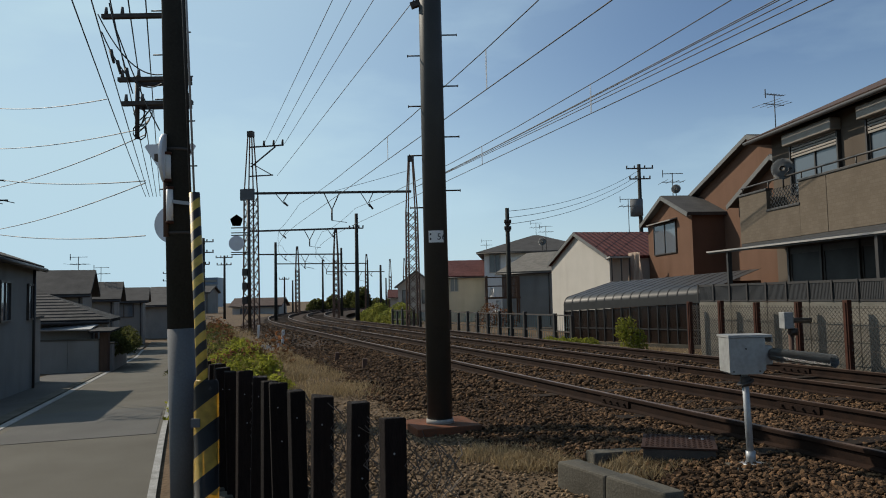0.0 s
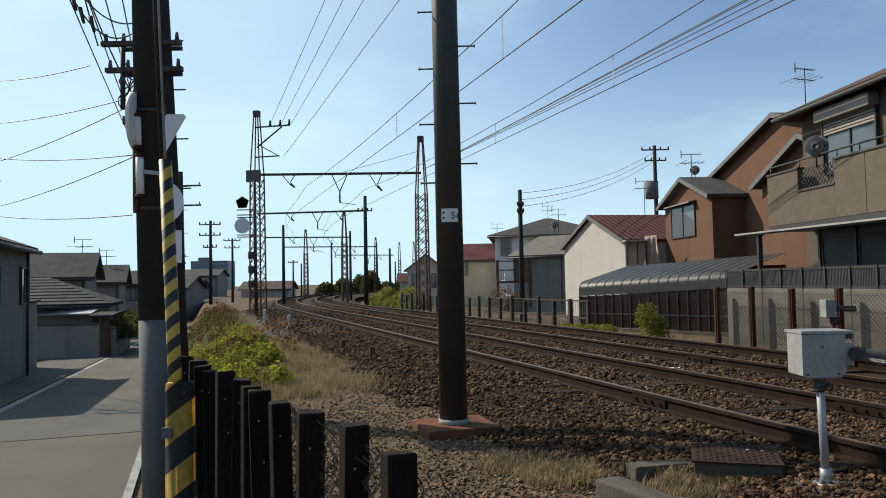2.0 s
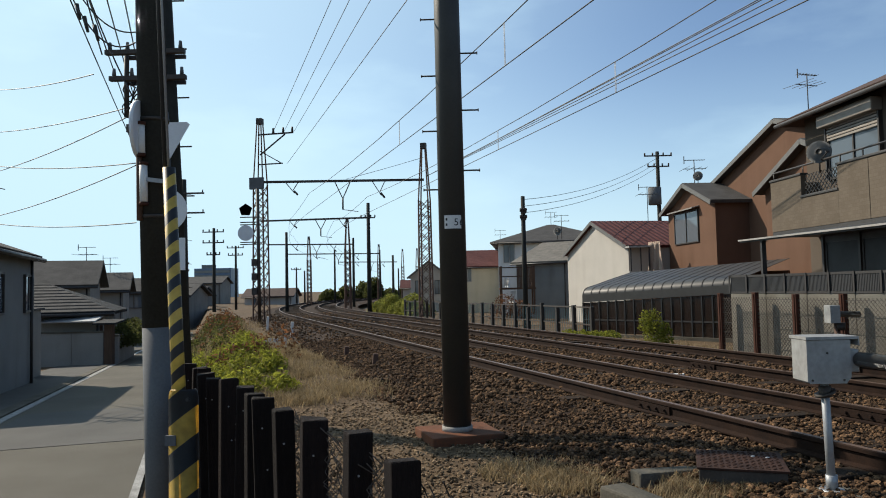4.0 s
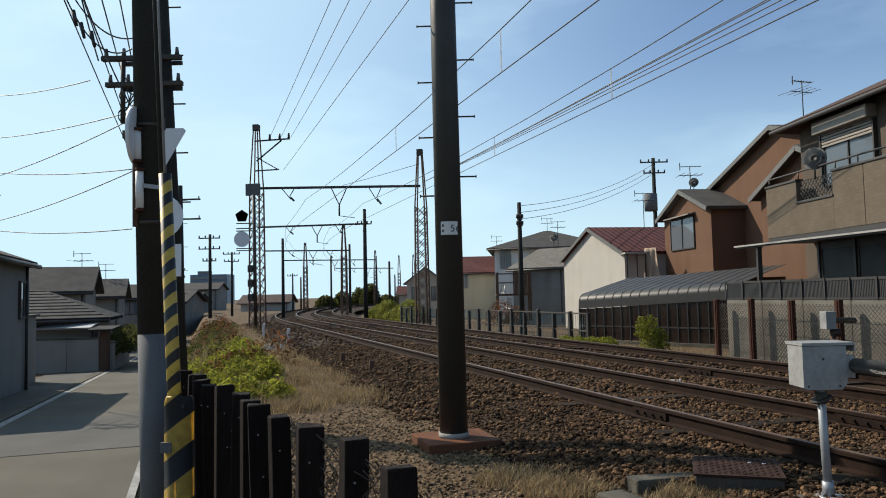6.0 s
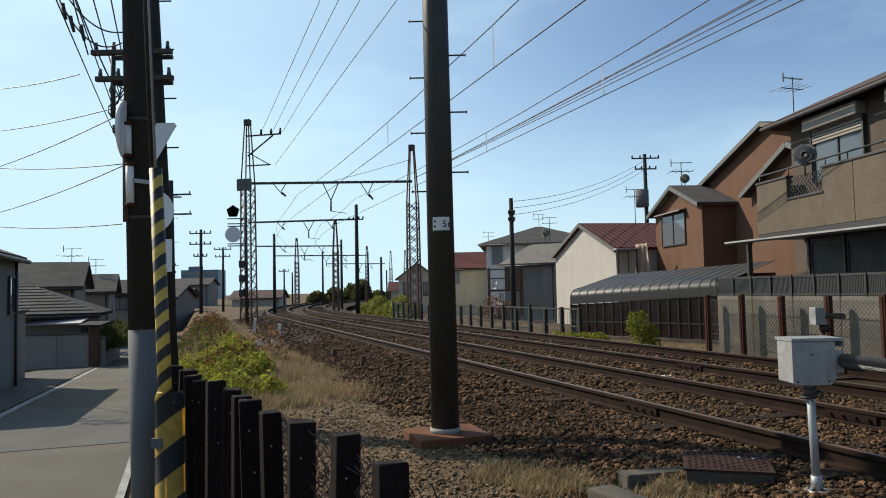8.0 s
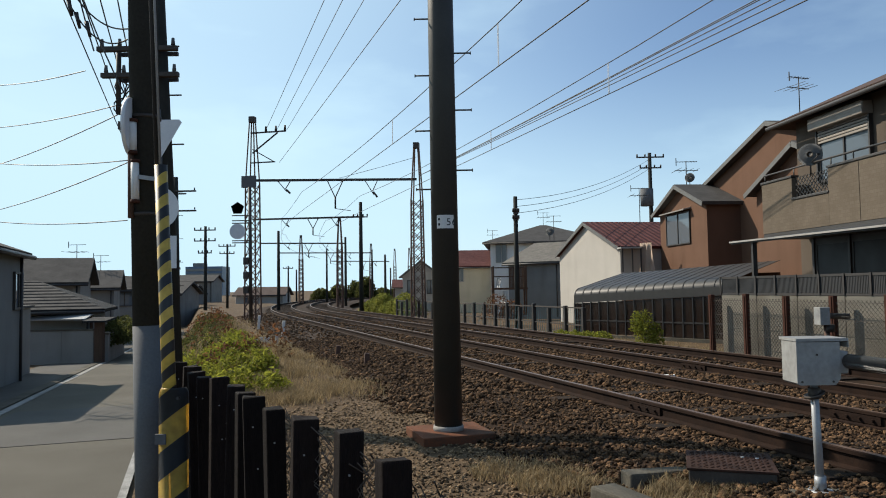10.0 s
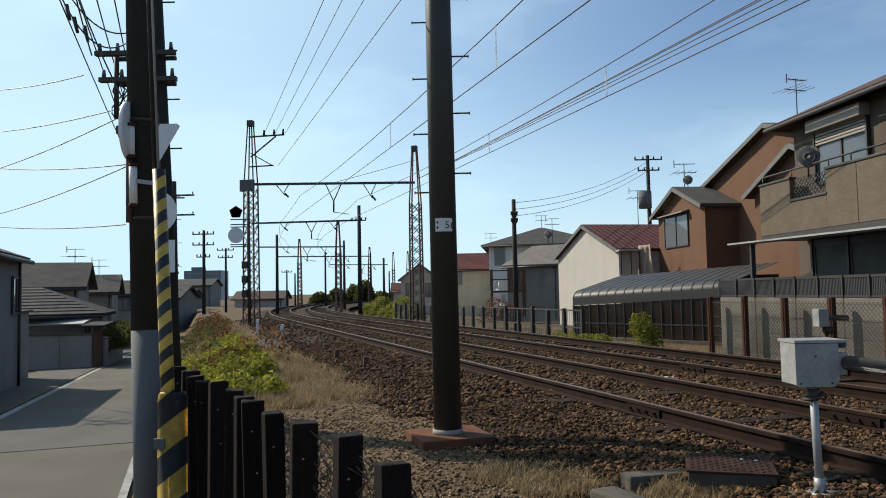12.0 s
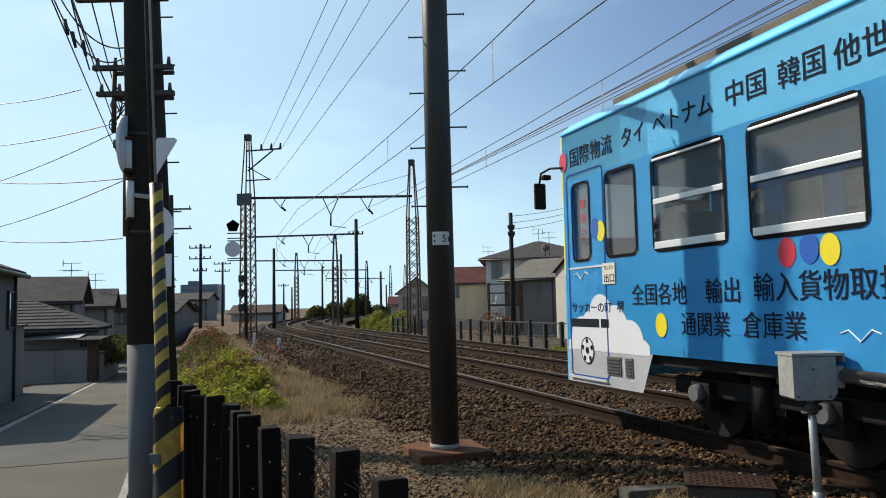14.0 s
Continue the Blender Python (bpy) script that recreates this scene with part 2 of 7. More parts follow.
def leafy(name, a, b, light=0.5):
    """Leaf or blade: some of the light comes through it."""
    m = mat(name, a, b, 3, 0.7, bump=0, island=0.45)
    n, l = m.node_tree.nodes, m.node_tree.links
    bsdf = n["Principled BSDF"]
    tr, mx = n.new("ShaderNodeBsdfTranslucent"), n.new("ShaderNodeMixShader")
    l.new(bsdf.inputs["Base Color"].links[0].from_socket, tr.inputs[0])
    mx.inputs[0].default_value = light
    l.new(bsdf.outputs[0], mx.inputs[1])
    l.new(tr.outputs[0], mx.inputs[2])
    l.new(mx.outputs[0], n["Material Output"].inputs[0])
    return m


M["leaf"] = leafy("leaf", (0.31, 0.31, 0.045), (0.12, 0.135, 0.022))
M["leaf_dark"] = leafy("leaf_dark", (0.10, 0.105, 0.03), (0.055, 0.06, 0.02))
M["leaf_red"] = leafy("leaf_red", (0.16, 0.07, 0.035), (0.10, 0.055, 0.025))
M["dry_grass"] = leafy("dry_grass", (0.36, 0.27, 0.15), (0.19, 0.14, 0.075), 0.35)
M["green_grass"] = leafy("green_grass", (0.27, 0.27, 0.06), (0.18, 0.19, 0.04))
M["bark"] = mat("bark", (0.09, 0.065, 0.045), (0.05, 0.037, 0.027), 8, 0.9, bump=0.5)
M["far_glass"] = mat("far_glass", (0.10, 0.17, 0.26), (0.08, 0.13, 0.20), 0.2, 0.4, bump=0)


# ---- helpers ----
def link(name, bm, material, parent=None, label="", smooth=False):
    mesh = bpy.data.meshes.new(name)
    bm.to_mesh(mesh)
    bm.free()
    for one in material if isinstance(material, (list, tuple)) else [material]:
        mesh.materials.append(one)
    if smooth:
        mesh.polygons.foreach_set("use_smooth", [True] * len(mesh.polygons))
    ob = new(name, mesh)
    ob.parent = parent
    if label:
        ob["label"] = label
    return ob


def part(name, bm, material, parent, label="", smooth=False):
    return link(name, bm, material, parent, label, smooth)


def thing(name, label, category, place=(0, 0, 0), turn=0.0, group="", kind=""):
    ob = new(name)
    ob.empty_display_size = 0.1
    ob.matrix_basis = pose(*place, 0, 0, turn)
    return tagged(ob, label, category, group, kind)


def B():
    return bmesh.new()


def box(bm, lo, hi, m=None, bevel=0.0, index=0):
    """A box from corner to corner, with rounded edges if asked for."""
    lo, hi = Vector(lo), Vector(hi)
    res = bmesh.ops.create_cube(bm, size=1.0, matrix=Matrix.Translation((lo + hi) / 2) @ Matrix.Diagonal((*(hi - lo), 1)))
    verts = res["verts"]
    faces = {f for v in verts for f in v.link_faces}
    if bevel:
        edges = list({e for v in verts for e in v.link_edges})
        r = bmesh.ops.bevel(bm, geom=edges, offset=bevel, segments=2, affect="EDGES", profile=0.6)
        faces = {f for v in verts if v.is_valid for f in v.link_faces} | set(r["faces"])
        verts = list({v for f in faces for v in f.verts})
    for f in faces:
        f.material_index = index
    if m:
        bmesh.ops.transform(bm, matrix=m, verts=verts)
    return verts


def rod(bm, a, b, r1, r2=None, n=12, caps=True, index=0):
    """A tapered round bar from a to b."""
    a, b = Vector(a), Vector(b)
    r2 = r1 if r2 is None else r2
    way = b - a
    q = way.to_track_quat("Z", "Y").to_matrix()
    rings = []
    for p, r in ((a, r1), (b, r2)):
        rings.append([bm.verts.new(p + q @ Vector((r * math.cos(i * math.tau / n), r * math.sin(i * math.tau / n), 0))) for i in range(n)])
    for i in range(n):
        f = bm.faces.new((rings[0][i], rings[0][(i + 1) % n], rings[1][(i + 1) % n], rings[1][i]))
        f.material_index = index
        f.smooth = n > 5
    if caps:
        bm.faces.new(rings[0][::-1]).material_index = index
        bm.faces.new(rings[1]).material_index = index


def bar(bm, a, b, w, h=None, index=0):
    """A square bar from a to b."""
    a, b = Vector(a), Vector(b)
    h = h or w
    q = (b - a).to_track_quat("Z", "Y").to_matrix()
    rings = [[bm.verts.new(p + q @ Vector((sx * w / 2, sy * h / 2, 0))) for sx, sy in ((-1, -1), (1, -1), (1, 1), (-1, 1))] for p in (a, b)]
    for i in range(4):
        bm.faces.new((rings[0][i], rings[0][(i + 1) % 4], rings[1][(i + 1) % 4], rings[1][i])).material_index = index
    bm.faces.new(rings[0][::-1]).material_index = index
    bm.faces.new(rings[1]).material_index = index


def tube(bm, points, r, n=6):
    """A round tube along points."""
    points = [Vector(p) for p in points]
    rings = []
    for i, p in enumerate(points):
        way = points[min(i + 1, len(points) - 1)] - points[max(i - 1, 0)]
        q = way.to_track_quat("Z", "Y").to_matrix()
        rings.append([bm.verts.new(p + q @ Vector((r * math.cos(k * math.tau / n), r * math.sin(k * math.tau / n), 0))) for k in range(n)])
    for a, b in zip(rings, rings[1:]):
        for k in range(n):
            bm.faces.new((a[k], a[(k + 1) % n], b[(k + 1) % n], b[k])).smooth = True


def sag(a, b, drop, n=14):
    a, b = Vector(a), Vector(b)
    return [a.lerp(b, i / n) - Vector((0, 0, drop * 4 * (i / n) * (1 - i / n))) for i in range(n + 1)]


def slab(bm, points, height, index=0):
    """A prism that stands on a ring of (x, y, z) points."""
    low = [bm.verts.new(p) for p in points]
    top = [bm.verts.new((p[0], p[1], p[2] + height)) for p in points]
    n = len(points)
    fs = [bm.faces.new(low[::-1]), bm.faces.new(top)]
    fs += [bm.faces.new((low[i], low[(i + 1) % n], top[(i + 1) % n], top[i])) for i in range(n)]
    for f in fs:
        f.material_index = index
    return fs


def plate(bm, quad, thick, index=0):
    """A flat panel of some thickness under four corners."""
    quad = [Vector(q) for q in quad]
    nrm = (quad[1] - quad[0]).cross(quad[-1] - quad[0]).normalized() * thick
    a = [bm.verts.new(q) for q in quad]
    b = [bm.verts.new(q - nrm) for q in quad]
    n = len(quad)
    fs = [bm.faces.new(a), bm.faces.new(b[::-1])] + [bm.faces.new((a[(i + 1) % n], a[i], b[i], b[(i + 1) % n])) for i in range(n)]
    for f in fs:
        f.material_index = index


# ---- the line of the railway: s metres along it, d metres to its side ----
TH = math.atan(0.345)
U, N = Vector((-math.sin(TH), math.cos(TH))), Vector((math.cos(TH), math.sin(TH)))
BEND, RADIUS = 38.0, 165.0


def on(s, d, z=0.0):
    """The place s along the line and d beside it; past the bend the line turns to the right."""
    if s <= BEND:
        p = U * s + N * d
    else:
        a = (s - BEND) / RADIUS
        centre = U * BEND + N * (5.37 + RADIUS)
        p = centre + (U * math.sin(a) - N * math.cos(a)) * (RADIUS + 5.37 - d)
    return Vector((p.x, p.y, z))


def road_z(s):
    return -0.035 * min(max(s - 9.0, 0.0), 34.0)


def step(x, a, b):
    t = min(max((x - a) / (b - a), 0), 1)
    return t * t * (3 - 2 * t)


RAIL = 0.47


def ground_z(s, d):
    """Height of the land: lane, verge, ballast bed and the gardens beyond."""
    lane = road_z(s)
    bed = 0.13 - 0.15 * step(d, 9.7, 11.0) - 0.1 * step(d, 12, 20)
    hump = 0.22 * step(s, 9, 16) * math.exp(-((d - 1.1) / 0.9) ** 2)
    z = lane + (bed - lane) * step(d, -0.35, 0.7) + hump
    if d > 11:
        z += (lane * 0.2) * step(d, 11, 14)
    if d < -6:
        z = lane
    return z


# ---- ground, lane and track bed ----
def ground():
    bm = B()
    ss = [-3000, -800, -200, -80, -40] + [-30 + i * 1.0 for i in range(100)] + [75, 85, 100, 130, 200, 400, 1000, 3000]
    ds = [-3000, -800, -200, -60, -30, -18, -12, -9, -7, -6, -5.2, -4.4, -3.4, -2.8, -2.0, -1.2] + [-0.6 + 0.3 * i for i in range(14)] + [3.8 + 0.8 * i for i in range(14)] + [16, 20, 30, 60, 200, 800, 3000]
    grid = []
    for s in ss:
        row = []
        for d in ds:
            p = U * s + N * d
            wob = 0.012 * noise.noise((p.x * 0.8, p.y * 0.8, 0)) if 0.2 < d < 3.5 and -30 < s < 60 else 0
            row.append(bm.verts.new((p.x, p.y, ground_z(s, d) + wob - (0.03 if -2.9 < d < -0.4 else 0))))
        grid.append(row)
    for a, b in zip(grid, grid[1:]):
        for i in range(len(ds) - 1):
            bm.faces.new((a[i], b[i], b[i + 1], a[i + 1])).smooth = True
    bmesh.ops.recalc_face_normals(bm, faces=bm.faces)
    for f in bm.faces:
        if f.normal.z < 0:
            f.normal_flip()
    return tagged(link("ground", bm, M["soil"]), "bare brown earth and fine gravel beside the railway", "ground", kind="structure")


def strip(name, material, s0, s1, d0, d1, lift, step_s=1.0, follow=road_z, thick=0.12):
    bm = B()
    n = max(int((s1 - s0) / step_s), 1)
    prev = None
    for i in range(n + 1):
        s = s0 + (s1 - s0) * i / n
        z = follow(s) + lift
        ring = [bm.verts.new(on(min(s, BEND), d, zz) + (Vector((U.x, U.y, 0)) * max(s - BEND, 0))) for d, zz in ((d0, z), (d1, z), (d1, z - thick), (d0, z - thick))]
        if prev:
            for k in range(4):
                bm.faces.new((prev[k], prev[(k + 1) % 4], ring[(k + 1) % 4], ring[k]))
        else:
            bm.faces.new(ring[::-1])
        prev = ring
    bm.faces.new(prev)
    bmesh.ops.recalc_face_normals(bm, faces=bm.faces)
    return link(name, bm, material)


def bed_z(d):
    return 0.13 + 0.165 * step(d, 2.5, 3.9) - 0.105 * step(d, 9.8, 10.9)


def track_bed():
    bm = B()
    ss = [-160, -120, -80, -40, -20] + [-10 + 0.5 * i for i in range(80)] + [31 + 1.5 * i for i in range(80)]
    ds = [2.3 + 0.22 * i for i in range(41)]
    grid = []
    for s in ss:
        row = []
        for d in ds:
            p = on(s, d)
            edge = min(1, (d - 2.3) / 0.6, (11.1 - d) / 0.6)
            z = bed_z(d) + 0.016 * noise.noise((p.x * 2.1, p.y * 2.1, 0)) * max(edge, 0)
            row.append(bm.verts.new((p.x, p.y, z - 0.06 * (1 - max(edge, 0)))))
        grid.append(row)
    for a, b in zip(grid, grid[1:]):
        for i in range(len(ds) - 1):
            bm.faces.new((a[i], a[i + 1], b[i + 1], b[i])).smooth = True
    return tagged(link("track_bed", bm, M["ballast"]), "bed of rust-brown crushed stone under both tracks", "ballast", kind="structure")


def stones(name, label, count, s0, s1, d0, d1, zf, size, material, near=True):
    """Loose stones as one joined mesh."""
    base = B()
    bmesh.ops.create_icosphere(base, subdivisions=1, radius=1)
    base.verts.index_update()
    shape = np.array([v.co[:] for v in base.verts])
    tris = np.array([[v.index for v in f.verts] for f in base.faces])
    base.free()
    rng = np.random.default_rng(hash_seed(name))
    verts, faces = [], []
    for i in range(count):
        t = rng.random()
        s = s0 + (s1 - s0) * (t ** 1.7 if near else t)
        d = d0 + (d1 - d0) * rng.random()
        r = size * (0.55 + 0.9 * rng.random() ** 2)
        p = on(s, d, zf(d) + r * 0.25 + 0.9 * size * rng.random() ** 3)
        jit = shape * (1 + 0.6 * (rng.random(shape.shape) - 0.5)) * np.array([1.0, 0.75 + 0.4 * rng.random(), 0.55 + 0.3 * rng.random()]) * r
        a, tilt = rng.random() * 6.28, (rng.random() - 0.5) * 1.2
        jit = jit @ np.array(Euler((tilt, tilt * 0.6, a)).to_matrix()).T
        faces.append(tris + len(verts) * len(shape))
        verts.append(jit + np.array(p[:]))
    v, f = np.concatenate(verts), np.concatenate(faces)
    mesh = bpy.data.meshes.new(name)
    mesh.from_pydata(v.tolist(), [], f.tolist())
    mesh.materials.append(material)
    return tagged(new(name, mesh), label, "stones", kind="stuff")


def hash_seed(text):
    return sum((i + 1) * ord(c) for i, c in enumerate(text)) % 100000


# ---- rails and sleepers ----
def rail_mesh(d):
    prof = [(-0.062, 0), (0.062, 0), (0.062, 0.014), (0.012, 0.03), (0.012, 0.105), (0.034, 0.118), (0.034, 0.145), (0.026, 0.153), (-0.026, 0.153), (-0.034, 0.145), (-0.034, 0.118), (-0.012, 0.105), (-0.012, 0.03), (-0.062, 0.014)]
    bm = B()
    prev = None
    ss = [-170, -100, -40] + [-20 + 4 * i for i in range(15)] + [40 + 1.5 * i for i in range(75)]
    for s in ss:
        ring = [bm.verts.new(on(s, d + x, RAIL - 0.153 + z)) for x, z in prof]
        if prev:
            for k in range(len(prof)):
                f = bm.faces.new((prev[k], prev[(k + 1) % len(prof)], ring[(k + 1) % len(prof)], ring[k]))
                f.material_index = 1 if k in (7,) else 0
        prev = ring
    bmesh.ops.recalc_face_normals(bm, faces=bm.faces)
    return bm


def track(centre, label):
    t = thing("railway_track", label, "railway track", group="tracks")
    for side in (-0.7525, 0.7525):
        part("rail", rail_mesh(centre + side), [M["rail_rust"], M["rail_head"]], t, "rusty steel rail with a worn bright top")
    bm = B()
    box(bm, (-0.11, -1.1, -0.16), (0.11, 1.1, 0.0), bevel=0.012)
    mesh_ob = part("sleeper", bm, M["sleeper"], t)
    mesh = mesh_ob.data
    i = 0
    s = -8.0
    while s < 75:
        ob = mesh_ob if i == 0 else new("sleeper", mesh)
        ob.parent = t
        a = -max(s - BEND, 0) / RADIUS
        p = on(s, centre + 0.03 * math.sin(i * 2.3), RAIL - 0.148 - 0.012 * (i % 3))
        ob.matrix_basis = Matrix.Translation(p) @ Matrix.Rotation(TH + a + math.pi / 2 + 0.012 * math.sin(i * 1.7), 4, "Z")
        i += 1
        s += 0.68
    # fishplates at the rail joints, with bolts
    for side, sj in ((-0.7525, 6.9), (-0.7525, 31.9), (0.7525, 5.6), (0.7525, 30.6)):
        bm = B()
        for o in (-0.024, 0.024):
            box(bm, (-0.3, o - 0.01, -0.12), (0.3, o + 0.01, -0.045))
        for k in range(4):
            rod(bm, (-0.22 + 0.146 * k, -0.06, -0.083), (-0.22 + 0.146 * k, 0.06, -0.083), 0.016, n=6)
        f = part("fishplate", bm, M["rail_rust"], t, "bolted steel joint plate")
        f.matrix_basis = Matrix.Translation(on(sj + (3.1 if centre > 7 else 0), centre + side, RAIL)) @ Matrix.Rotation(TH + math.pi / 2, 4, "Z")
    return t


ground()
ROAD = tagged(strip("road", M["asphalt"], -30, 60, -2.72, -0.50, 0.02), "worn grey asphalt lane in sun and shade", "road", kind="structure")
tagged(strip("road_line", M["white_line"], 5.0, 50, -2.86, -2.73, 0.026), "faded white edge line on the lane", "road marking", kind="structure")
tagged(strip("road_line", M["white_line"], 3.0, 50, -0.57, -0.50, 0.025), "worn white edge line beside the fence", "road marking", kind="structure")
tagged(strip("pavement", M["patch"], -30, 55, -4.6, -3.12, 0.03), "grey paved strip before the houses", "pavement", kind="structure")
tagged(strip("gutter", M["concrete"], -30, 55, -3.10, -2.88, 0.045), "concrete gutter kerb beside the lane", "kerb", kind="structure")
tagged(strip("road_patch", M["patch"], 9.5, 13.2, -2.6, -0.62, 0.026), "darker mended patch of asphalt", "road patch", kind="structure")
BED = track_bed()
track(5.3725, "rusty tram track on wooden sleepers and crushed stone")
track(8.3725, "second rusty tram track on wooden sleepers")
stones("ballast_stones", "loose rust-brown crushed stones round the rails", 52000, 2.4, 22, 2.75, 7.6, bed_z, 0.022, M["stone"])
stones("far_ballast_stones", "loose rust-brown stones farther along the tracks", 15000, 9, 48, 2.4, 10.9, bed_z, 0.038, M["stone"])
stones("verge_pebbles", "small pebbles on the bare earth verge", 24000, 2.0, 15, 0.15, 3.3, lambda d: ground_z(6, d), 0.016, M["pebble"])


def near_stones():
    """The stones beside the near rail that can be told apart, each by itself."""
    rng = np.random.default_rng(77)
    shapes = []
    for k in range(8):
        bm = B()
        bmesh.ops.create_icosphere(bm, subdivisions=1, radius=1)
        for v in bm.verts:
            v.co *= 1 + 0.7 * (rng.random() - 0.5)
            v.co.z *= 0.65
        mesh = bpy.data.meshes.new("stone")
        bm.to_mesh(mesh)
        bm.free()
        mesh.materials.append(M["loose_stone"])
        shapes.append(mesh)
    for i in range(300):
        ob = new("stone", shapes[i % 8])
        ob.parent = BED
        s, d = 4.2 + 3.4 * rng.random(), 2.9 + 1.45 * rng.random()
        r = 0.017 + 0.02 * rng.random() ** 2
        p = on(s, d, bed_z(d) + r * 0.5)
        ob.matrix_basis = Matrix.Translation(p) @ Euler((rng.random() - 0.5, rng.random() - 0.5, rng.random() * 6.28)).to_matrix().to_4x4() @ Matrix.Diagonal((r, r * 0.8, r, 1))


M["loose_stone"] = mat("loose_stone", (0.135, 0.082, 0.048), (0.04, 0.024, 0.014), 9, 0.9, bump=0.3, per_object=0.55)
near_stones()


# ---- poles by the track ----
def rail_pole():
    t = thing("catenary_pole", "dark brown steel pole on a rust-stained concrete footing", "pole", (0, 7.85, 0.125))
    bm = B()
    rod(bm, (0, 0, 0.1), (-0.03, 0, 8.6), 0.147, 0.128, 28)
    part("shaft", bm, M["pole_brown"], t, smooth=False)
    bm = B()
    box(bm, (-0.37, -0.36, -0.3), (0.40, 0.36, 0.095), bevel=0.012)
    f = part("footing", bm, M["rusty_concrete"], t, "rust-stained square concrete footing")
    f.rotation_euler.z = 0.30
    bm = B()
    rod(bm, (0, 0, 0.09), (0, 0, 0.145), 0.162, 0.157, 28)
    part("collar", bm, M["mortar"], t, "white mortar collar")
    for i, z in enumerate((2.75, 3.38, 3.98, 4.6, 2.95, 3.6, 4.22, 4.85)):
        side = -1 if i < 4 else 1
        bm = B()
        rod(bm, (side * 0.1, 0, z - 0.12), (side * 0.30, 0, z - 0.12), 0.009, n=8)
        rod(bm, (side * 0.295, 0, z - 0.12), (side * 0.305, 0, z - 0.12), 0.017, n=8)
        part("step_bolt", bm, M["steel_dark"], t)
    bm = B()
    for k in range(9):
        a0, a1 = -0.62 + 0.138 * k, -0.62 + 0.138 * (k + 1)
        r = 0.148
        vs = [bm.verts.new((r * math.sin(a), -r * math.cos(a), z)) for a, z in ((a0, 2.20), (a1, 2.20), (a1, 2.34), (a0, 2.34))]
        bm.faces.new(vs)
    bmesh.ops.remove_doubles(bm, verts=bm.verts, dist=1e-4)
    bmesh.ops.solidify(bm, geom=list(bm.faces), thickness=-0.003)
    pl = part("number_plate", bm, M["white_paint"], t, "white plate with the number 56")
    for ch, a in (("5", 4), ("6", 27)):
        words(ch, 0.105, (0.153 * math.sin(radians(a)), -0.153 * math.cos(radians(a)), 2.232), (90, 0, a + 10), M["black"], pl, 0.003)
    bm = B()
    for z0, z1 in ((2.23, 2.255), (2.285, 2.31)):
        box(bm, (-0.075, -0.140, z0), (-0.055, -0.136, z1))
    part("marking", bm, M["black"], pl)
    bm = B()
    bar(bm, (0, 0, 5.15), (0, 1.6, 5.4), 0.07)
    bar(bm, (-0.25, 0, 5.1), (1.2, 0, 5.6), 0.07)
    part("bracket", bm, M["steel_dark"], t)
    return t


def words(text, size, place, turn, material, parent, depth=0.002, align="LEFT", width=None):
    """Raised lettering in the built-in face, as a mesh."""
    cu = bpy.data.curves.new("lettering", "FONT")
    cu.body, cu.size, cu.extrude, cu.align_x = text, size, depth, align
    tmp = bpy.data.objects.new("lettering", cu)
    mesh = bpy.data.meshes.new_from_object(tmp)
    bpy.data.objects.remove(tmp)
    mesh.materials.clear()
    mesh.materials.append(material)
    ob = new("lettering", mesh)
    ob.parent = parent
    sx = 1.0
    if width and len(mesh.vertices):
        xs = [v.co.x for v in mesh.vertices]
        sx = width / max(max(xs) - min(xs), 1e-3)
    ob.matrix_basis = pose(*place, *turn) @ Matrix.Diagonal((sx, 1, 1, 1))
    return ob


def lattice_tower(x, y, top, w, base, label, turn=-8):
    t = thing("lattice_tower", label, "catenary tower", (x, y, base), turn, group="lattice towers")
    bend = top * 0.67
    for sx in (-1, 1):
        for sy in (-1, 1):
            bm = B()
            bar(bm, (sx * w / 2, sy * w / 2, 0), (sx * w * 0.42, sy * w * 0.42, bend), 0.065)
            bar(bm, (sx * w * 0.42, sy * w * 0.42, bend), (sx * w * 0.16, sy * w * 0.16, top), 0.055)
            part("leg", bm, M["steel_rust"], t)
    n = 11
    for i in range(n):
        z0, z1 = bend * i / n, bend * (i + 1) / n
        h = w * 0.46
        for sy in (-1, 1):
            for a, b in (((-h, sy * h, z0), (h, sy * h, z1)), ((h, sy * h, z0), (-h, sy * h, z1)), ((sy * h, -h, z0), (sy * h, h, z1))):
                bm = B()
                bar(bm, a, b, 0.032)
                part("brace", bm, M["steel_rust"], t)
    bm = B()
    box(bm, (-w * 0.24, -w * 0.24, top - 0.3), (w * 0.24, w * 0.24, top))
    part("cap", bm, M["steel_dark"], t)
    return t


def plain_pole(name, label, x, y, base, top, r, material, lean=(0, 0), bolts=0, category="pole", group=""):
    t = thing(name, label, category, (x, y, base), 0, group)
    bm = B()
    rod(bm, (0, 0, -0.3), (lean[0], lean[1], top - base), r, r * 0.72, 14)
    part("shaft", bm, material, t)
    for i in range(bolts):
        z = (top - base) * (0.3 + 0.68 * i / bolts)
        f = z / (top - base)
        sd = 1 if i % 2 else -1
        bm = B()
        rod(bm, (lean[0] * f, lean[1] * f, z), (lean[0] * f + sd * (r + 0.14), lean[1] * f, z), 0.011, n=6)
        part("step_bolt", bm, M["steel_dark"], t)
    return t


rail_pole()
TOWER_L = lattice_tower(-9.93, 38, 10.5, 0.62, 0.25, "rusty steel lattice tower carrying the overhead wire beam", -12)
TOWER_R = lattice_tower(-1.46, 38.5, 9.1, 0.60, 0.25, "rusty steel lattice tower with a pointed top", -12)


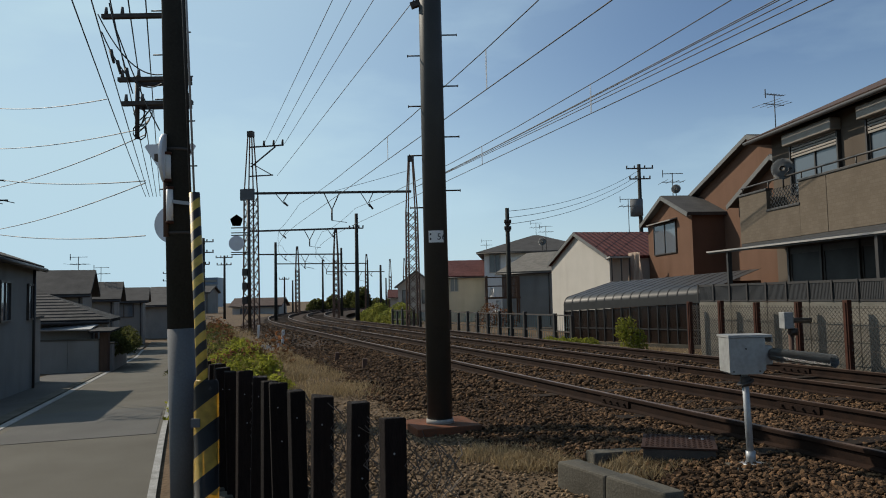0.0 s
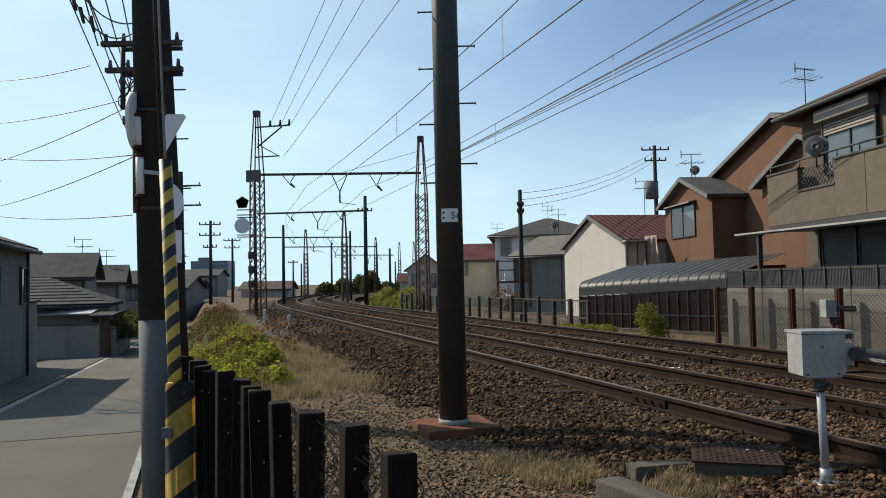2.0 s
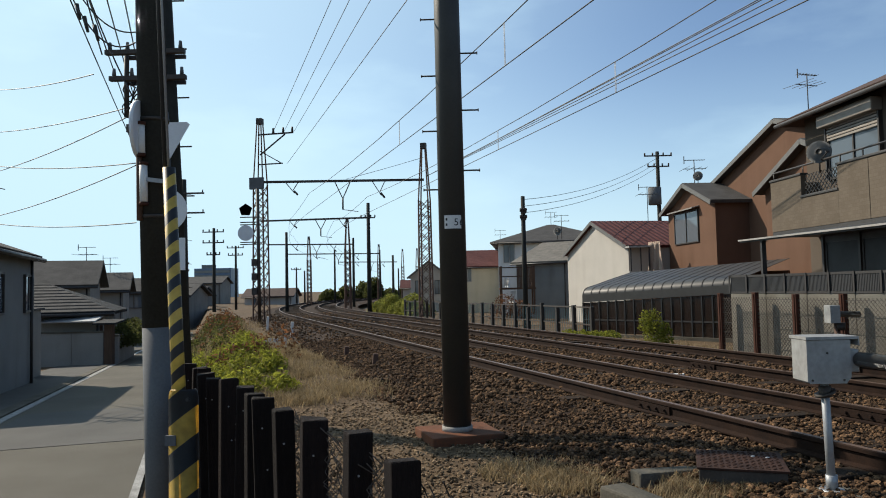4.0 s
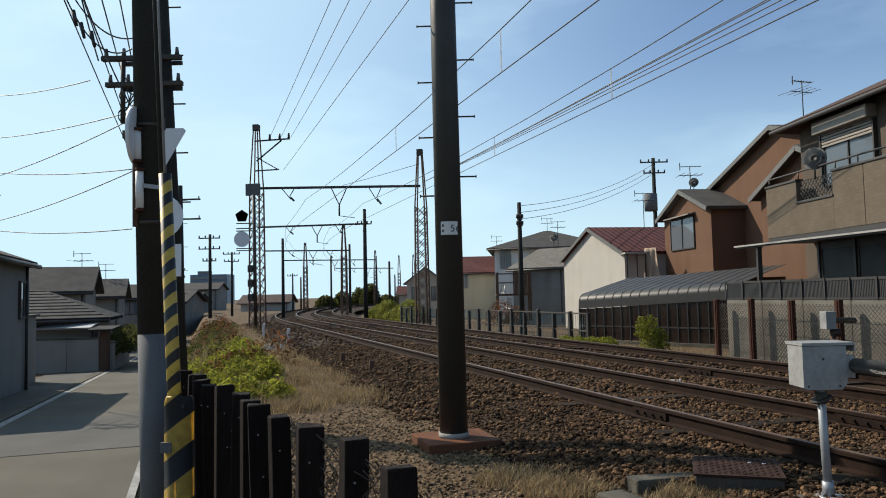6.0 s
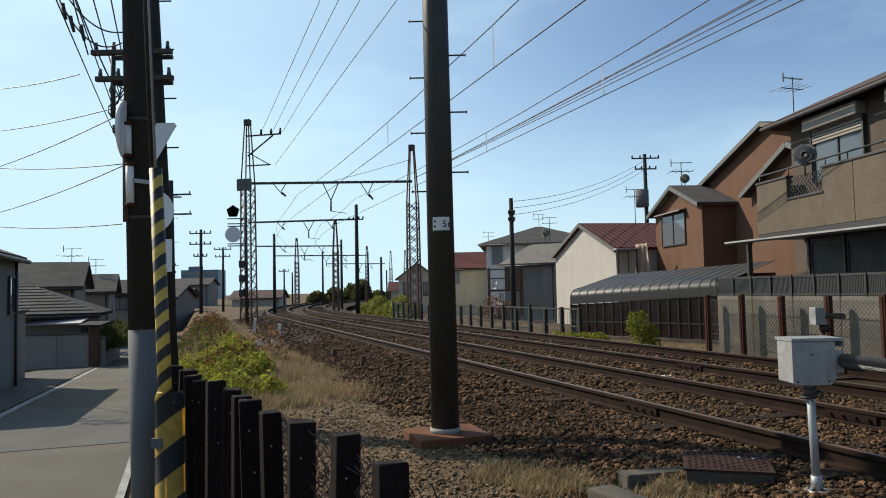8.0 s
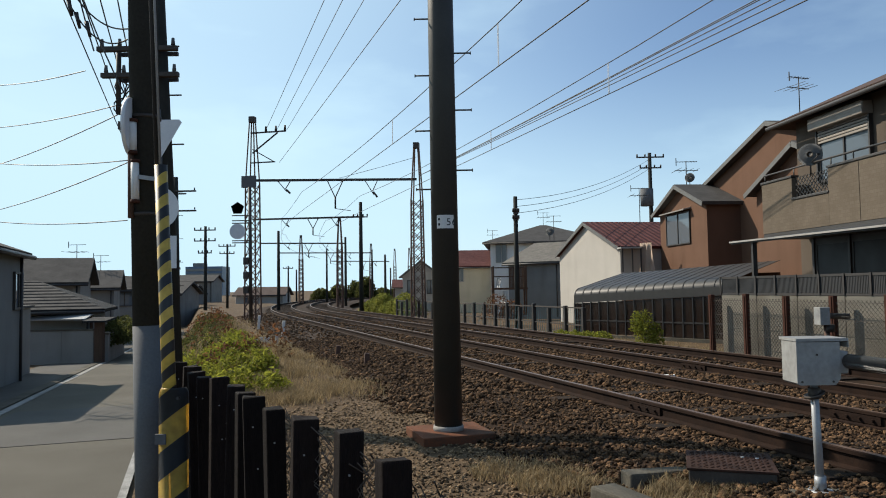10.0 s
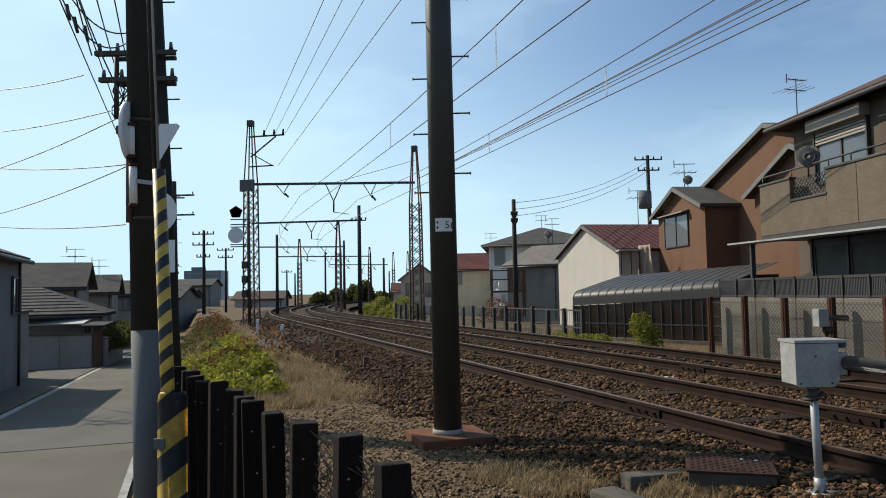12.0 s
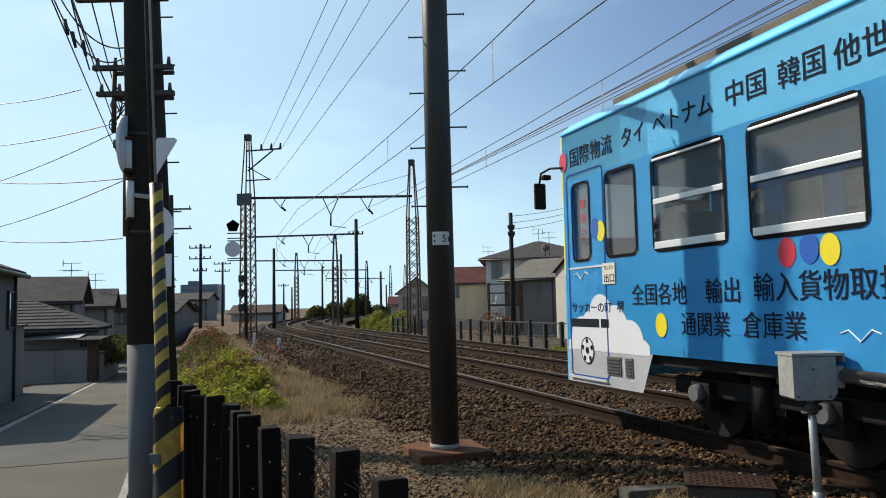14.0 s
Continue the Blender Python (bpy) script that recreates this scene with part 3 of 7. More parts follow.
# ---- old-sleeper fence along the lane ----
def post_fence():
    t = thing("post_fence", "low fence of dark old posts with a torn wire net", "fence")
    for i in range(13):
        y = 2.55 + 0.43 * min(i, 2) + 0.30 * min(max(i - 2, 0), 5) + 0.25 * max(i - 7, 0)
        x = -0.19 - 0.562 * (y - 2.55)
        top = 1.126 + 0.010 * math.sin(i * 2.1)
        bm = B()
        w, dp = 0.054 + 0.006 * math.sin(i * 3.7), 0.045
        vs = box(bm, (-w, -dp, 0), (w, dp, top + 0.3), bevel=0.008)
        for v in vs:
            if v.is_valid and v.co.z > top:
                v.co.z += 0.02 * noise.noise((v.co.x * 30 + i, v.co.y * 30, 0))
        p = part("post", bm, M["old_post"], t)
        p.matrix_basis = pose(x, y, -0.3, 0, 1.5 * math.sin(i * 1.3), 22 + 6 * math.sin(i * 2.9))
        for k in range(2 if i % 3 == 1 else 1):
            bm = B()
            zb = top + 0.3 - 0.16 - 0.22 * k - 0.05 * math.sin(i * 3.1)
            rod(bm, (-0.01 + 0.02 * k, -dp - 0.006, zb), (-0.01 + 0.02 * k, -dp + 0.002, zb), 0.0045, n=6)
            part("staple", bm, M["galv"], p, "bright wire staple")
        bm = B()
        box(bm, (-0.09, -0.11, 0), (0.09, 0.11, 0.16), bevel=0.015)
        b = part("footing", bm, M["concrete"], t, "small concrete footing block")
        b.matrix_basis = pose(x - 0.1, y - 0.05, max(road_z(y) - 0.02, -0.05), 0, 0, 24)
    return t


post_fence()


# ---- houses ----
def frame_of(o, a):
    """Local frame of a house: origin o, facade along a (2D), depth to the right of it."""
    a = Vector(a).normalized()
    m = Matrix.Identity(4)
    m.col[0][:3] = (a.x, a.y, 0)
    m.col[1][:3] = (-a.y, a.x, 0)
    m.col[3][:3] = (*o[:2], o[2] if len(o) > 2 else 0)
    return m


def house(name, label, o, a, w, dp, eave, rise, wall, roof, axis="x", over=0.45, windows=(), gutter="trim_dark", eave2=None, hip=0.0, tiles=None):
    """A house whose front runs w along a from o, and dp deep to the left of that run. axis: the ridge's direction.
    windows: (face, along, sill, width, height, kind); face f, b, l, r."""
    t = new(name)
    t.empty_display_size = 0.2
    t.matrix_basis = frame_of(o, a)
    tagged(t, label, "house")
    e2 = eave if eave2 is None else eave2
    bm = B()
    if axis == "x":
        ring = [(0, 0, -1.2), (0, dp, -1.2), (0, dp, e2), (0, dp / 2, max(eave, e2) + rise), (0, 0, eave)] if not hip else [(0, 0, -1.2), (0, dp, -1.2), (0, dp, eave), (0, 0, eave)]
        A = [bm.verts.new(p) for p in ring]
        C = [bm.verts.new((w, p[1], p[2])) for p in ring]
    else:
        top = max(eave, e2) + rise
        ring = [(0, 0, -1.2), (w, 0, -1.2), (w, 0, e2), (w / 2, 0, top), (0, 0, eave)] if not hip else [(0, 0, -1.2), (w, 0, -1.2), (w, 0, eave), (0, 0, eave)]
        A = [bm.verts.new(p) for p in ring]
        C = [bm.verts.new((p[0], dp, p[2])) for p in ring]
    n = len(ring)
    bm.faces.new(A)
    bm.faces.new(C[::-1])
    for i in range(n):
        bm.faces.new((A[i], A[(i + 1) % n], C[(i + 1) % n], C[i]))
    bmesh.ops.recalc_face_normals(bm, faces=bm.faces)
    part("wall", bm, M[wall], t)
    # roof planes with thickness and overhang
    bm = B()
    th = 0.14
    if hip:
        h0 = eave + 0.02
        long_x = w >= dp
        half = (dp if long_x else w) / 2
        top = h0 + rise
        c = [(-over, -over, h0), (w + over, -over, h0), (w + over, dp + over, h0), (-over, dp + over, h0)]
        if long_x:
            r0, r1 = (half * hip, dp / 2, top), (w - half * hip, dp / 2, top)
            planes = [(c[0], c[1], r1, r0), (c[2], c[3], r0, r1), (c[3], c[0], r0), (c[1], c[2], r1)]
        else:
            r0, r1 = (w / 2, half * hip, top), (w / 2, dp - half * hip, top)
            planes = [(c[0], c[1], r0), (c[1], c[2], r1, r0), (c[2], c[3], r1), (c[3], c[0], r0, r1)]
        for p in planes:
            plate(bm, p, th)
    else:
        top = max(eave, e2) + rise + 0.05
        if axis == "x":
            k, k2 = (top - eave) / (dp / 2), (top - e2) / (dp / 2)
            plate(bm, [(-over, -over, eave - k * over + 0.05), (w + over, -over, eave - k * over + 0.05), (w + over, dp / 2, top), (-over, dp / 2, top)], th)
            plate(bm, [(w + over, dp + over, e2 - k2 * over + 0.05), (-over, dp + over, e2 - k2 * over + 0.05), (-over, dp / 2, top), (w + over, dp / 2, top)], th)
        else:
            k, k2 = (top - eave) / (w / 2), (top - e2) / (w / 2)
            plate(bm, [(-over, dp + over, eave - k * over + 0.05), (-over, -over, eave - k * over + 0.05), (w / 2, -over, top), (w / 2, dp + over, top)], th)
            plate(bm, [(w + over, -over, e2 - k2 * over + 0.05), (w + over, dp + over, e2 - k2 * over + 0.05), (w / 2, dp + over, top), (w / 2, -over, top)], th)
    rf = part("roof", bm, M[roof], t)
    if axis == "y" and not hip:
        for x0, z0, x1, z1 in ((-over, eave - k * over, w / 2, top - 0.05), (w / 2, top - 0.05, w + over, e2 - k2 * over)):
            bm = B()
            bar(bm, (x0, -over - 0.02, z0 - 0.06), (x1, -over - 0.02, z1 - 0.06), 0.04, 0.17)
            part("bargeboard", bm, M["bargeboard"], rf, "grey bargeboard")
    if hip or axis == "x":
        bm = B()
        z = (eave if hip else eave - k * over) - 0.09
        rod(bm, (-over, -over - 0.05, z), (w + over, -over - 0.05, z), 0.055, n=8)
        part("gutter", bm, M[gutter], rf)
        rod_bm = B()
        rod(rod_bm, (w - 0.15, -0.06, -0.2), (w - 0.15, -0.06, z), 0.035, n=8)
        part("downpipe", rod_bm, M[gutter], t)
    for face, u, z, ww, hh, kind in windows:
        window(t, w, dp, face, u, z, ww, hh, kind)
    return t


def window(t, w, dp, face, u, z, ww, hh, kind="slide"):
    spots = {"f": pose(u, 0, z, 0, 0, 0), "b": pose(w - u, dp, z, 0, 0, 180), "l": pose(0, dp - u, z, 0, 0, -90), "r": pose(w, u, z, 0, 0, 90)}
    bm = B()
    f = 0.05
    for lo, hi in (((0, -0.06, 0), (ww, 0.02, f)), ((0, -0.06, hh - f), (ww, 0.02, hh)), ((0, -0.06, f), (f, 0.02, hh - f)), ((ww - f, -0.06, f), (ww, 0.02, hh - f)), ((ww / 2 - 0.025, -0.05, f), (ww / 2 + 0.025, 0.02, hh - f))):
        box(bm, lo, hi)
    win = part("window", bm, M["trim_dark" if kind != "light" else "trim_light"], t)
    win.matrix_basis = spots[face]
    for k in range(2):
        bm = B()
        box(bm, (f + k * (ww / 2 - 0.02), -0.03 + 0.012 * k, f), (ww / 2 - 0.02 + k * (ww / 2 - f), -0.022 + 0.012 * k, hh - f))
        part("pane", bm, M["pane"], win)
    if kind == "shutter":
        bm = B()
        vs = box(bm, (-0.08, -0.30, hh - 0.02), (ww + 0.08, 0.0, hh + 0.30), bevel=0.04)
        part("shutter_box", bm, M["shutter"], win, "beige roller shutter box")
        for i in range(5):
            bm = B()
            box(bm, (0.02, -0.09, hh - 0.06 - 0.075 * i), (ww - 0.02, -0.07, hh - 0.005 - 0.075 * i), bevel=0.006)
            part("shutter_slat", bm, M["shutter"], win)
        for x in (-0.05, ww):
            bm = B()
            box(bm, (x, -0.11, 0), (x + 0.05, 0.0, hh))
            part("guide", bm, M["trim_dark"], win)
    if kind == "hood":
        bm = B()
        plate(bm, [(-0.1, -0.35, hh + 0.05), (ww + 0.1, -0.35, hh + 0.05), (ww + 0.1, 0, hh + 0.14), (-0.1, 0, hh + 0.14)], 0.05)
        part("hood", bm, M["trim_light"], win, "pale metal window hood")


BE = Vector((-0.11, 0.994))     # direction of the beige house's front, away from the camera
# house fronts: depth lies to the left of the run, so the run goes towards the camera
house("beige_house", "two-storey beige rendered house with a dark roof and balcony", (9.59, 20.0, 0.1), (0.11, -0.994), 12.7, 8.0, 5.95, 2.0, "beige_wall", "brown_roof", over=0.5, hip=1.0,
      windows=(("f", 1.05, 4.15, 1.95, 1.35, "shutter"), ("f", 4.1, 4.15, 1.75, 1.35, "shutter")))
FRONT = (0.09, -0.996)          # fronts that face the line run towards the camera
house("orange_house", "tall terracotta-rendered house with a grey gable roof", (11.75, 33.15, 0), FRONT, 11.6, 8, 6.0, 1.7, "orange_wall", "dark_roof", axis="y", over=0.3)
house("orange_gabled_wing", "terracotta-rendered house wing with a small gable and window", (10.17, 34.95, 0), FRONT, 5.0, 2.6, 5.1, 0.95, "orange_wall", "dark_roof", axis="y", over=0.3, windows=(("f", 0.8, 3.45, 2.6, 1.42, "hood"),))
house("orange_lower_wing", "lower terracotta wing beside the beige house", (11.28, 26.7, 0), FRONT, 5.8, 2.0, 5.05, 1.2, "orange_wall", "dark_roof", axis="y", over=0.3)
house("cream_house", "old cream-rendered gable house with a red tiled roof", (6.55, 42.6, 0), (0.2, -0.98), 8.1, 9, 3.55, 1.45, "cream_wall", "red_tile", axis="y", over=0.18)
house("grey_house", "old grey-walled house with a weathered tile roof", (4.1, 48.6, 0), (0.84, -0.55), 3.6, 9.0, 3.35, 1.4, "grey_wall", "grey_tile", axis="x", over=0.3)
house("white_house", "two-storey white house with a dark hipped roof", (3.5, 58, 0), (0.99, -0.1), 8.5, 8, 5.2, 1.6, "bright_wall", "dark_roof", over=0.6, hip=1.0, windows=(("f", 0.4, 3.6, 0.9, 1.5, "light"),))
house("yellow_house", "pale yellow two-storey house with a dull red roof", (0.6, 62, 0), (1, 0), 3.6, 8, 3.6, 1.4, "yellow_wall", "red_tile", over=0.4, windows=(("f", 0.2, 2.2, 0.7, 1.3, "light"),))
house("far_house", "small pale house beyond the tower", (-4.0, 68, 0), (1, 0), 3.4, 7, 3.0, 1.3, "cream_wall", "brown_roof", over=0.3, axis="y", windows=(("f", 0.4, 1.2, 0.7, 1.3, "slide"), ("f", 2.2, 1.2, 0.7, 1.3, "slide")))
# houses along the lane; fronts run away from the camera, so depth lies to their left
LZ = -0.3
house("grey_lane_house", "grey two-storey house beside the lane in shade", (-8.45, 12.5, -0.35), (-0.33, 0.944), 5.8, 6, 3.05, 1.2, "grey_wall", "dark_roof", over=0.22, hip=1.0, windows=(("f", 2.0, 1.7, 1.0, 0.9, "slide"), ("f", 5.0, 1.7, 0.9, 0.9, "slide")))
house("tiled_lane_house", "low old house with grey tiled roof behind a wall", (-18.5, 24.4, -0.7), (0.944, 0.33), 6.2, 4.2, 1.85, 1.05, "shaded_white_wall", "blue_tile", over=0.45, hip=1.0)
house("far_lane_house", "two-storey house with a grey gable roof", (-20.75, 35.0, -0.9), (0.944, 0.33), 3.1, 4, 3.35, 1.05, "shaded_white_wall", "dark_roof", over=0.4, axis="x")
house("second_lane_house", "pale two-storey house at the lane's end", (-24.3, 42.4, -1.0), (0.944, 0.33), 4.8, 4, 3.2, 0.9, "shaded_white_wall", "dark_roof", over=0.4, axis="x", windows=(("f", 1.9, 1.8, 1.2, 1.1, "slide"), ("f", 3.4, 0.2, 0.9, 1.6, "slide")))
house("third_lane_house", "pale low house with a dark roof at the lane's end", (-25.5, 50.5, -1.0), (0.944, 0.33), 4.5, 4, 3.1, 0.8, "shaded_white_wall", "dark_roof", over=0.4, axis="x", windows=(("f", 0.6, 1.8, 1.3, 1.0, "slide"), ("f", 2.6, 1.8, 1.3, 1.0, "slide")))


# ---- beige house: balcony, awning, dish ----
def along(p, q, t):
    return Vector(p).lerp(Vector(q), t)


def balcony():
    t = thing("balcony", "beige tiled balcony wall with a dark handrail", "balcony", (8.38, 19.5, 0.0))
    t.matrix_basis = frame_of((8.38, 19.5, 0), (0.11, -0.994))
    th = 0.16
    z0, z1 = 2.98, 4.28
    bm = B()
    box(bm, (0, 0, z0), (1.38, th, z1), bevel=0.01)
    box(bm, (1.38, 0, z0), (2.80, th, 3.72))
    box(bm, (2.80, 0, z0), (3.85, th, z1), bevel=0.01)
    box(bm, (3.865, 0, z0), (11.0, th, z1), bevel=0.01)
    part("front_panel", bm, M["beige_tile"], t, "beige panel with small tiles")
    bm = B()
    box(bm, (0, th, z0), (th, 1.35, z1))
    part("end_panel", bm, M["beige_tile"], t)
    bm = B()
    box(bm, (0.005, 0.01, z0 - 0.14), (11.0, 1.4, z0 - 0.004))
    part("floor_slab", bm, M["trim_dark"], t, "dark balcony floor edge")
    for x0, x1, z in ((-0.02, 1.40, z1), (2.78, 11.0, z1), (1.36, 2.82, 3.72)):
        bm = B()
        box(bm, (x0, -0.025, z + 0.003), (x1, th + 0.025, z + 0.06), bevel=0.01)
        part("coping", bm, M["trim_dark"], t)
    for z, w in ((4.52, 0.045),):
        bm = B()
        rod(bm, (0, 0.08, z), (11, 0.08, z), 0.024, n=8)
        part("handrail", bm, M["trim_dark"], t)
    for x in (0.05, 1.36, 2.82, 3.6, 4.8, 6.0):
        bm = B()
        rod(bm, (x, 0.08, z1), (x, 0.08, 4.52), 0.016, n=8)
        part("baluster", bm, M["trim_dark"], t)
    bm = B()
    for k in range(-6, 12):
        x0 = 1.42 + 0.135 * k
        for sgn in (1, -1):
            a = [x0, 3.78] if sgn > 0 else [x0 + 0.5, 3.78]
            b = [x0 + 0.5, 4.28] if sgn > 0 else [x0, 4.28]
            lo, hi = 1.42, 2.77
            pts = []
            for f in (0, 1):
                pts.append([a[0] + (b[0] - a[0]) * f, a[1] + (b[1] - a[1]) * f])
            (xa, za), (xb, zb) = pts
            ta, tb = 0.0, 1.0
            if xb != xa:
                for lim in (lo, hi):
                    f = (lim - xa) / (xb - xa)
                    if 0 < f < 1:
                        if (xa < lo and lim == lo) or (xa > hi and lim == hi):
                            ta = f
                        else:
                            tb = f
            if max(xa, xb) <= lo or min(xa, xb) >= hi:
                continue
            p = lambda f: (xa + (xb - xa) * f, 0.08, za + (zb - za) * f)
            bar(bm, p(ta), p(tb), 0.016)
    part("lattice", bm, M["trim_dark"], t, "dark iron lattice panel")
    return t


def dish(x, y, z, r, label, post=0.5):
    t = thing("satellite_dish", label, "satellite dish", (x, y, z), 0, group="satellite dishes")
    bm = B()
    n, k = 20, 4
    rings = []
    for j in range(1, k + 1):
        rr = r * j / k
        rings.append([bm.verts.new((rr * math.cos(i * math.tau / n), -0.0 + 0.15 * rr * rr / r - 0.15 * r, rr * math.sin(i * math.tau / n))) for i in range(n)])
    c = bm.verts.new((0, -0.15 * r, 0))
    for i in range(n):
        bm.faces.new((c, rings[0][i], rings[0][(i + 1) % n]))
    for a, b in zip(rings, rings[1:]):
        for i in range(n):
            bm.faces.new((a[i], a[(i + 1) % n], b[(i + 1) % n], b[i]))
    bmesh.ops.solidify(bm, geom=list(bm.faces), thickness=0.012)
    d = part("reflector", bm, M["dish_grey"], t, "grey curved reflector", smooth=True)
    d.rotation_euler = (radians(-8), 0, radians(-30))
    bm = B()
    rod(bm, (0, -0.25 * r, -r * 0.7), (0.05, -r * 1.1, -r * 0.2), 0.012, n=6)
    box(bm, (0.0, -r * 1.2, -r * 0.25), (0.08, -r * 1.05, -r * 0.1))
    part("feed_arm", bm, M["trim_dark"], t)
    bm = B()
    rod(bm, (0, 0, -post), (0, 0, 0), 0.02, n=8)
    part("mast", bm, M["trim_dark"], t)
    return t


def antenna(x, y, z, h, label="thin rooftop television antenna on a mast", s=1.0, turn=0):
    t = thing("tv_antenna", label, "antenna", (x, y, z), turn, group="television antennas")
    bm = B()
    rod(bm, (0, 0, 0), (0, 0, h), 0.02 * s, n=6)
    part("mast", bm, M["wire"], t)
    bm = B()
    bar(bm, (-0.45 * s, 0, h - 0.03), (0.5 * s, 0, h - 0.03), 0.025 * s)
    for i in range(7):
        bar(bm, ((-0.4 + 0.14 * i) * s, -0.14 * s, h - 0.03), ((-0.4 + 0.14 * i) * s, 0.14 * s, h - 0.03), 0.012 * s)
    bar(bm, (-0.45 * s, 0, h - 0.2 * s), (-0.45 * s, 0, h + 0.15 * s), 0.03 * s)
    part("upper_aerial", bm, M["wire"], t)
    bm = B()
    z2 = h - 0.42 * s
    bar(bm, (-0.5 * s, 0.05, z2), (0.55 * s, 0.05, z2), 0.028 * s)
    for i, w in enumerate((0.75, 0.6, 0.55, 0.45)):
        bar(bm, ((-0.45 + 0.3 * i) * s, -w * s, z2), ((-0.45 + 0.3 * i) * s, w * s, z2), 0.014 * s)
    part("lower_aerial", bm, M["wire"], t)
    return t


def awning():
    t = thing("awning", "thin pale-edged awning roof on a dark post", "awning")
    bm = B()
    a, b = Vector((6.4, 16.6, 2.62)), Vector((8.6, 6.0, 2.62))
    c, d = Vector((9.9, 6.2, 2.95)), Vector((9.1, 17.0, 2.95))
    plate(bm, [a, b, c, d], 0.05)
    part("roof_sheet", bm, M["poly"], t)
    bm = B()
    bar(bm, a + Vector((-0.03, 0.0, 0.0)), b + Vector((-0.03, 0, 0)), 0.03, 0.035)
    part("front_edge", bm, M["trim_light"], t, "pale metal front edge")
    for p in ((6.62, 15.9), (7.5, 11.6)):
        bm = B()
        bar(bm, (*p, 0.1), (*p, 2.6), 0.09)
        part("post", bm, M["trim_dark"], t)
    return t


def veranda():
    """Dark door-shaped panels added for the deep shade under the awning, with posts and a low sill."""
    t = thing("shade_panels", "row of dark panels standing in for the shade under the balcony", "door")
    t.matrix_basis = frame_of((9.50, 19.0, 0.1), (0.11, -0.994))
    n, w = 8, 1.42
    for i in range(n):
        x0 = i * w
        bm = B()
        for lo, hi in (((x0 + 0.05, -0.06, 0.1), (x0 + w, -0.01, 0.28)), ((x0 + 0.05, -0.06, 2.55), (x0 + w, -0.01, 2.72)), ((x0 + 0.05, -0.06, 0.28), (x0 + 0.12, -0.01, 2.55)), ((x0 + w - 0.07, -0.06, 0.28), (x0 + w, -0.01, 2.55)), ((x0 + 0.12, -0.06, 1.1), (x0 + w - 0.07, -0.01, 1.2))):
            box(bm, lo, hi)
        leaf = part("panel_frame", bm, M["trim_dark"], t, "dark frame round an added shade panel")
        bm = B()
        box(bm, (x0 + 0.12, -0.042, 0.28), (x0 + w - 0.07, -0.032, 2.55))
        part("pane", bm, M["shade_pane"], leaf)
    for i in range(n + 1):
        bm = B()
        box(bm, (i * w - 0.03, -0.10, -0.1), (i * w + 0.05, 0.0, 2.86))
        part("post", bm, M["trim_dark"], t)
    bm = B()
    box(bm, (-0.03, -0.13, 2.73), (n * w + 0.05, -0.005, 2.87))
    part("head_beam", bm, M["trim_dark"], t)
    return t


# near-black matt colour puts the shade of the open ground floor into the panes
M["shade_pane"] = mat("shade_pane", (0.010, 0.010, 0.010), (0.006, 0.006, 0.006), 3, 0.6, bump=0)


# ---- wall, screen and wire fence beyond the tracks ----
WA, WB = Vector((5.74, 16.1, 0)), Vector((8.65, 4.87, 0))


def garden_wall():
    t = thing("garden_wall", "grey concrete panel wall topped by a dark slatted screen", "wall")
    d = (WB - WA)
    ln = d.length
    t.matrix_basis = frame_of((WA.x, WA.y, 0.1), (d.x, d.y))
    n = 10
    for i in range(n):
        bm = B()
        box(bm, (i * ln / n + 0.006, 0.25, 0), ((i + 1) * ln / n - 0.006, 0.37, 1.36), bevel=0.01)
        part("panel", bm, M["concrete_pale"], t)
    bm = B()
    box(bm, (-0.02, 0.24, 1.365), (ln, 0.30, 1.40))
    box(bm, (-0.02, 0.24, 1.70), (ln, 0.30, 1.745))
    part("screen_rail", bm, M["trim_dark"], t)
    for i in range(n * 2 + 1):
        bm = B()
        box(bm, (i * ln / (2 * n) - 0.02, 0.225, 1.37), (i * ln / (2 * n) + 0.02, 0.24, 1.75))
        part("screen_post", bm, M["trim_dark"], t)
    bm = B()
    w = 0.022
    k = 0
    x = 0.03
    while x < ln:
        box(bm, (x, 0.25, 1.402), (x + w, 0.285, 1.698))
        x += 0.034
    tagged(part("slats", bm, M["screen"], t, "dark narrow screen slats"), kind="stuff")
    return t


def wire_fence():
    t = thing("wire_fence", "rusty brown posts with a wire mesh beside the tracks", "fence")
    d = (WB - WA)
    ln = d.length
    t.matrix_basis = frame_of((WA.x, WA.y, 0.05), (d.x, d.y))
    n = 10
    for i in range(n + 1):
        bm = B()
        box(bm, (-0.055, -0.045, -0.2), (0.055, 0.045, 1.42 + 0.02 * math.sin(i * 2)), bevel=0.006)
        box(bm, (-0.02, -0.06, -0.2), (0.02, 0.06, 1.40))
        p = part("post", bm, M["post_rust"], t, "rusty red-brown steel post")
        p.location.x = i * ln / n
    for i in range(n):
        bm = B()
        x0, x1 = i * ln / n + 0.06, (i + 1) * ln / n - 0.06
        w = x1 - x0
        h = 1.22
        cell = 0.06
        k = -h
        while k < w:
            for sg in (1, -1):
                pa, pb = max(k, 0), min(k + h, w)
                if pb > pa:
                    za, zb = pa - k, pb - k
                    if sg < 0:
                        za, zb = h - za, h - zb
                    bar(bm, (x0 + pa, 0.0, 0.12 + za), (x0 + pb, 0.0, 0.12 + zb), 0.0055)
            k += cell * 1.41
        for z in (0.2, 0.6, 1.0, 1.3):
            bar(bm, (x0, 0, z), (x1, 0, z), 0.008)
        part("mesh", bm, M["steel_dark"], t, "rusted diamond wire mesh")
    return t


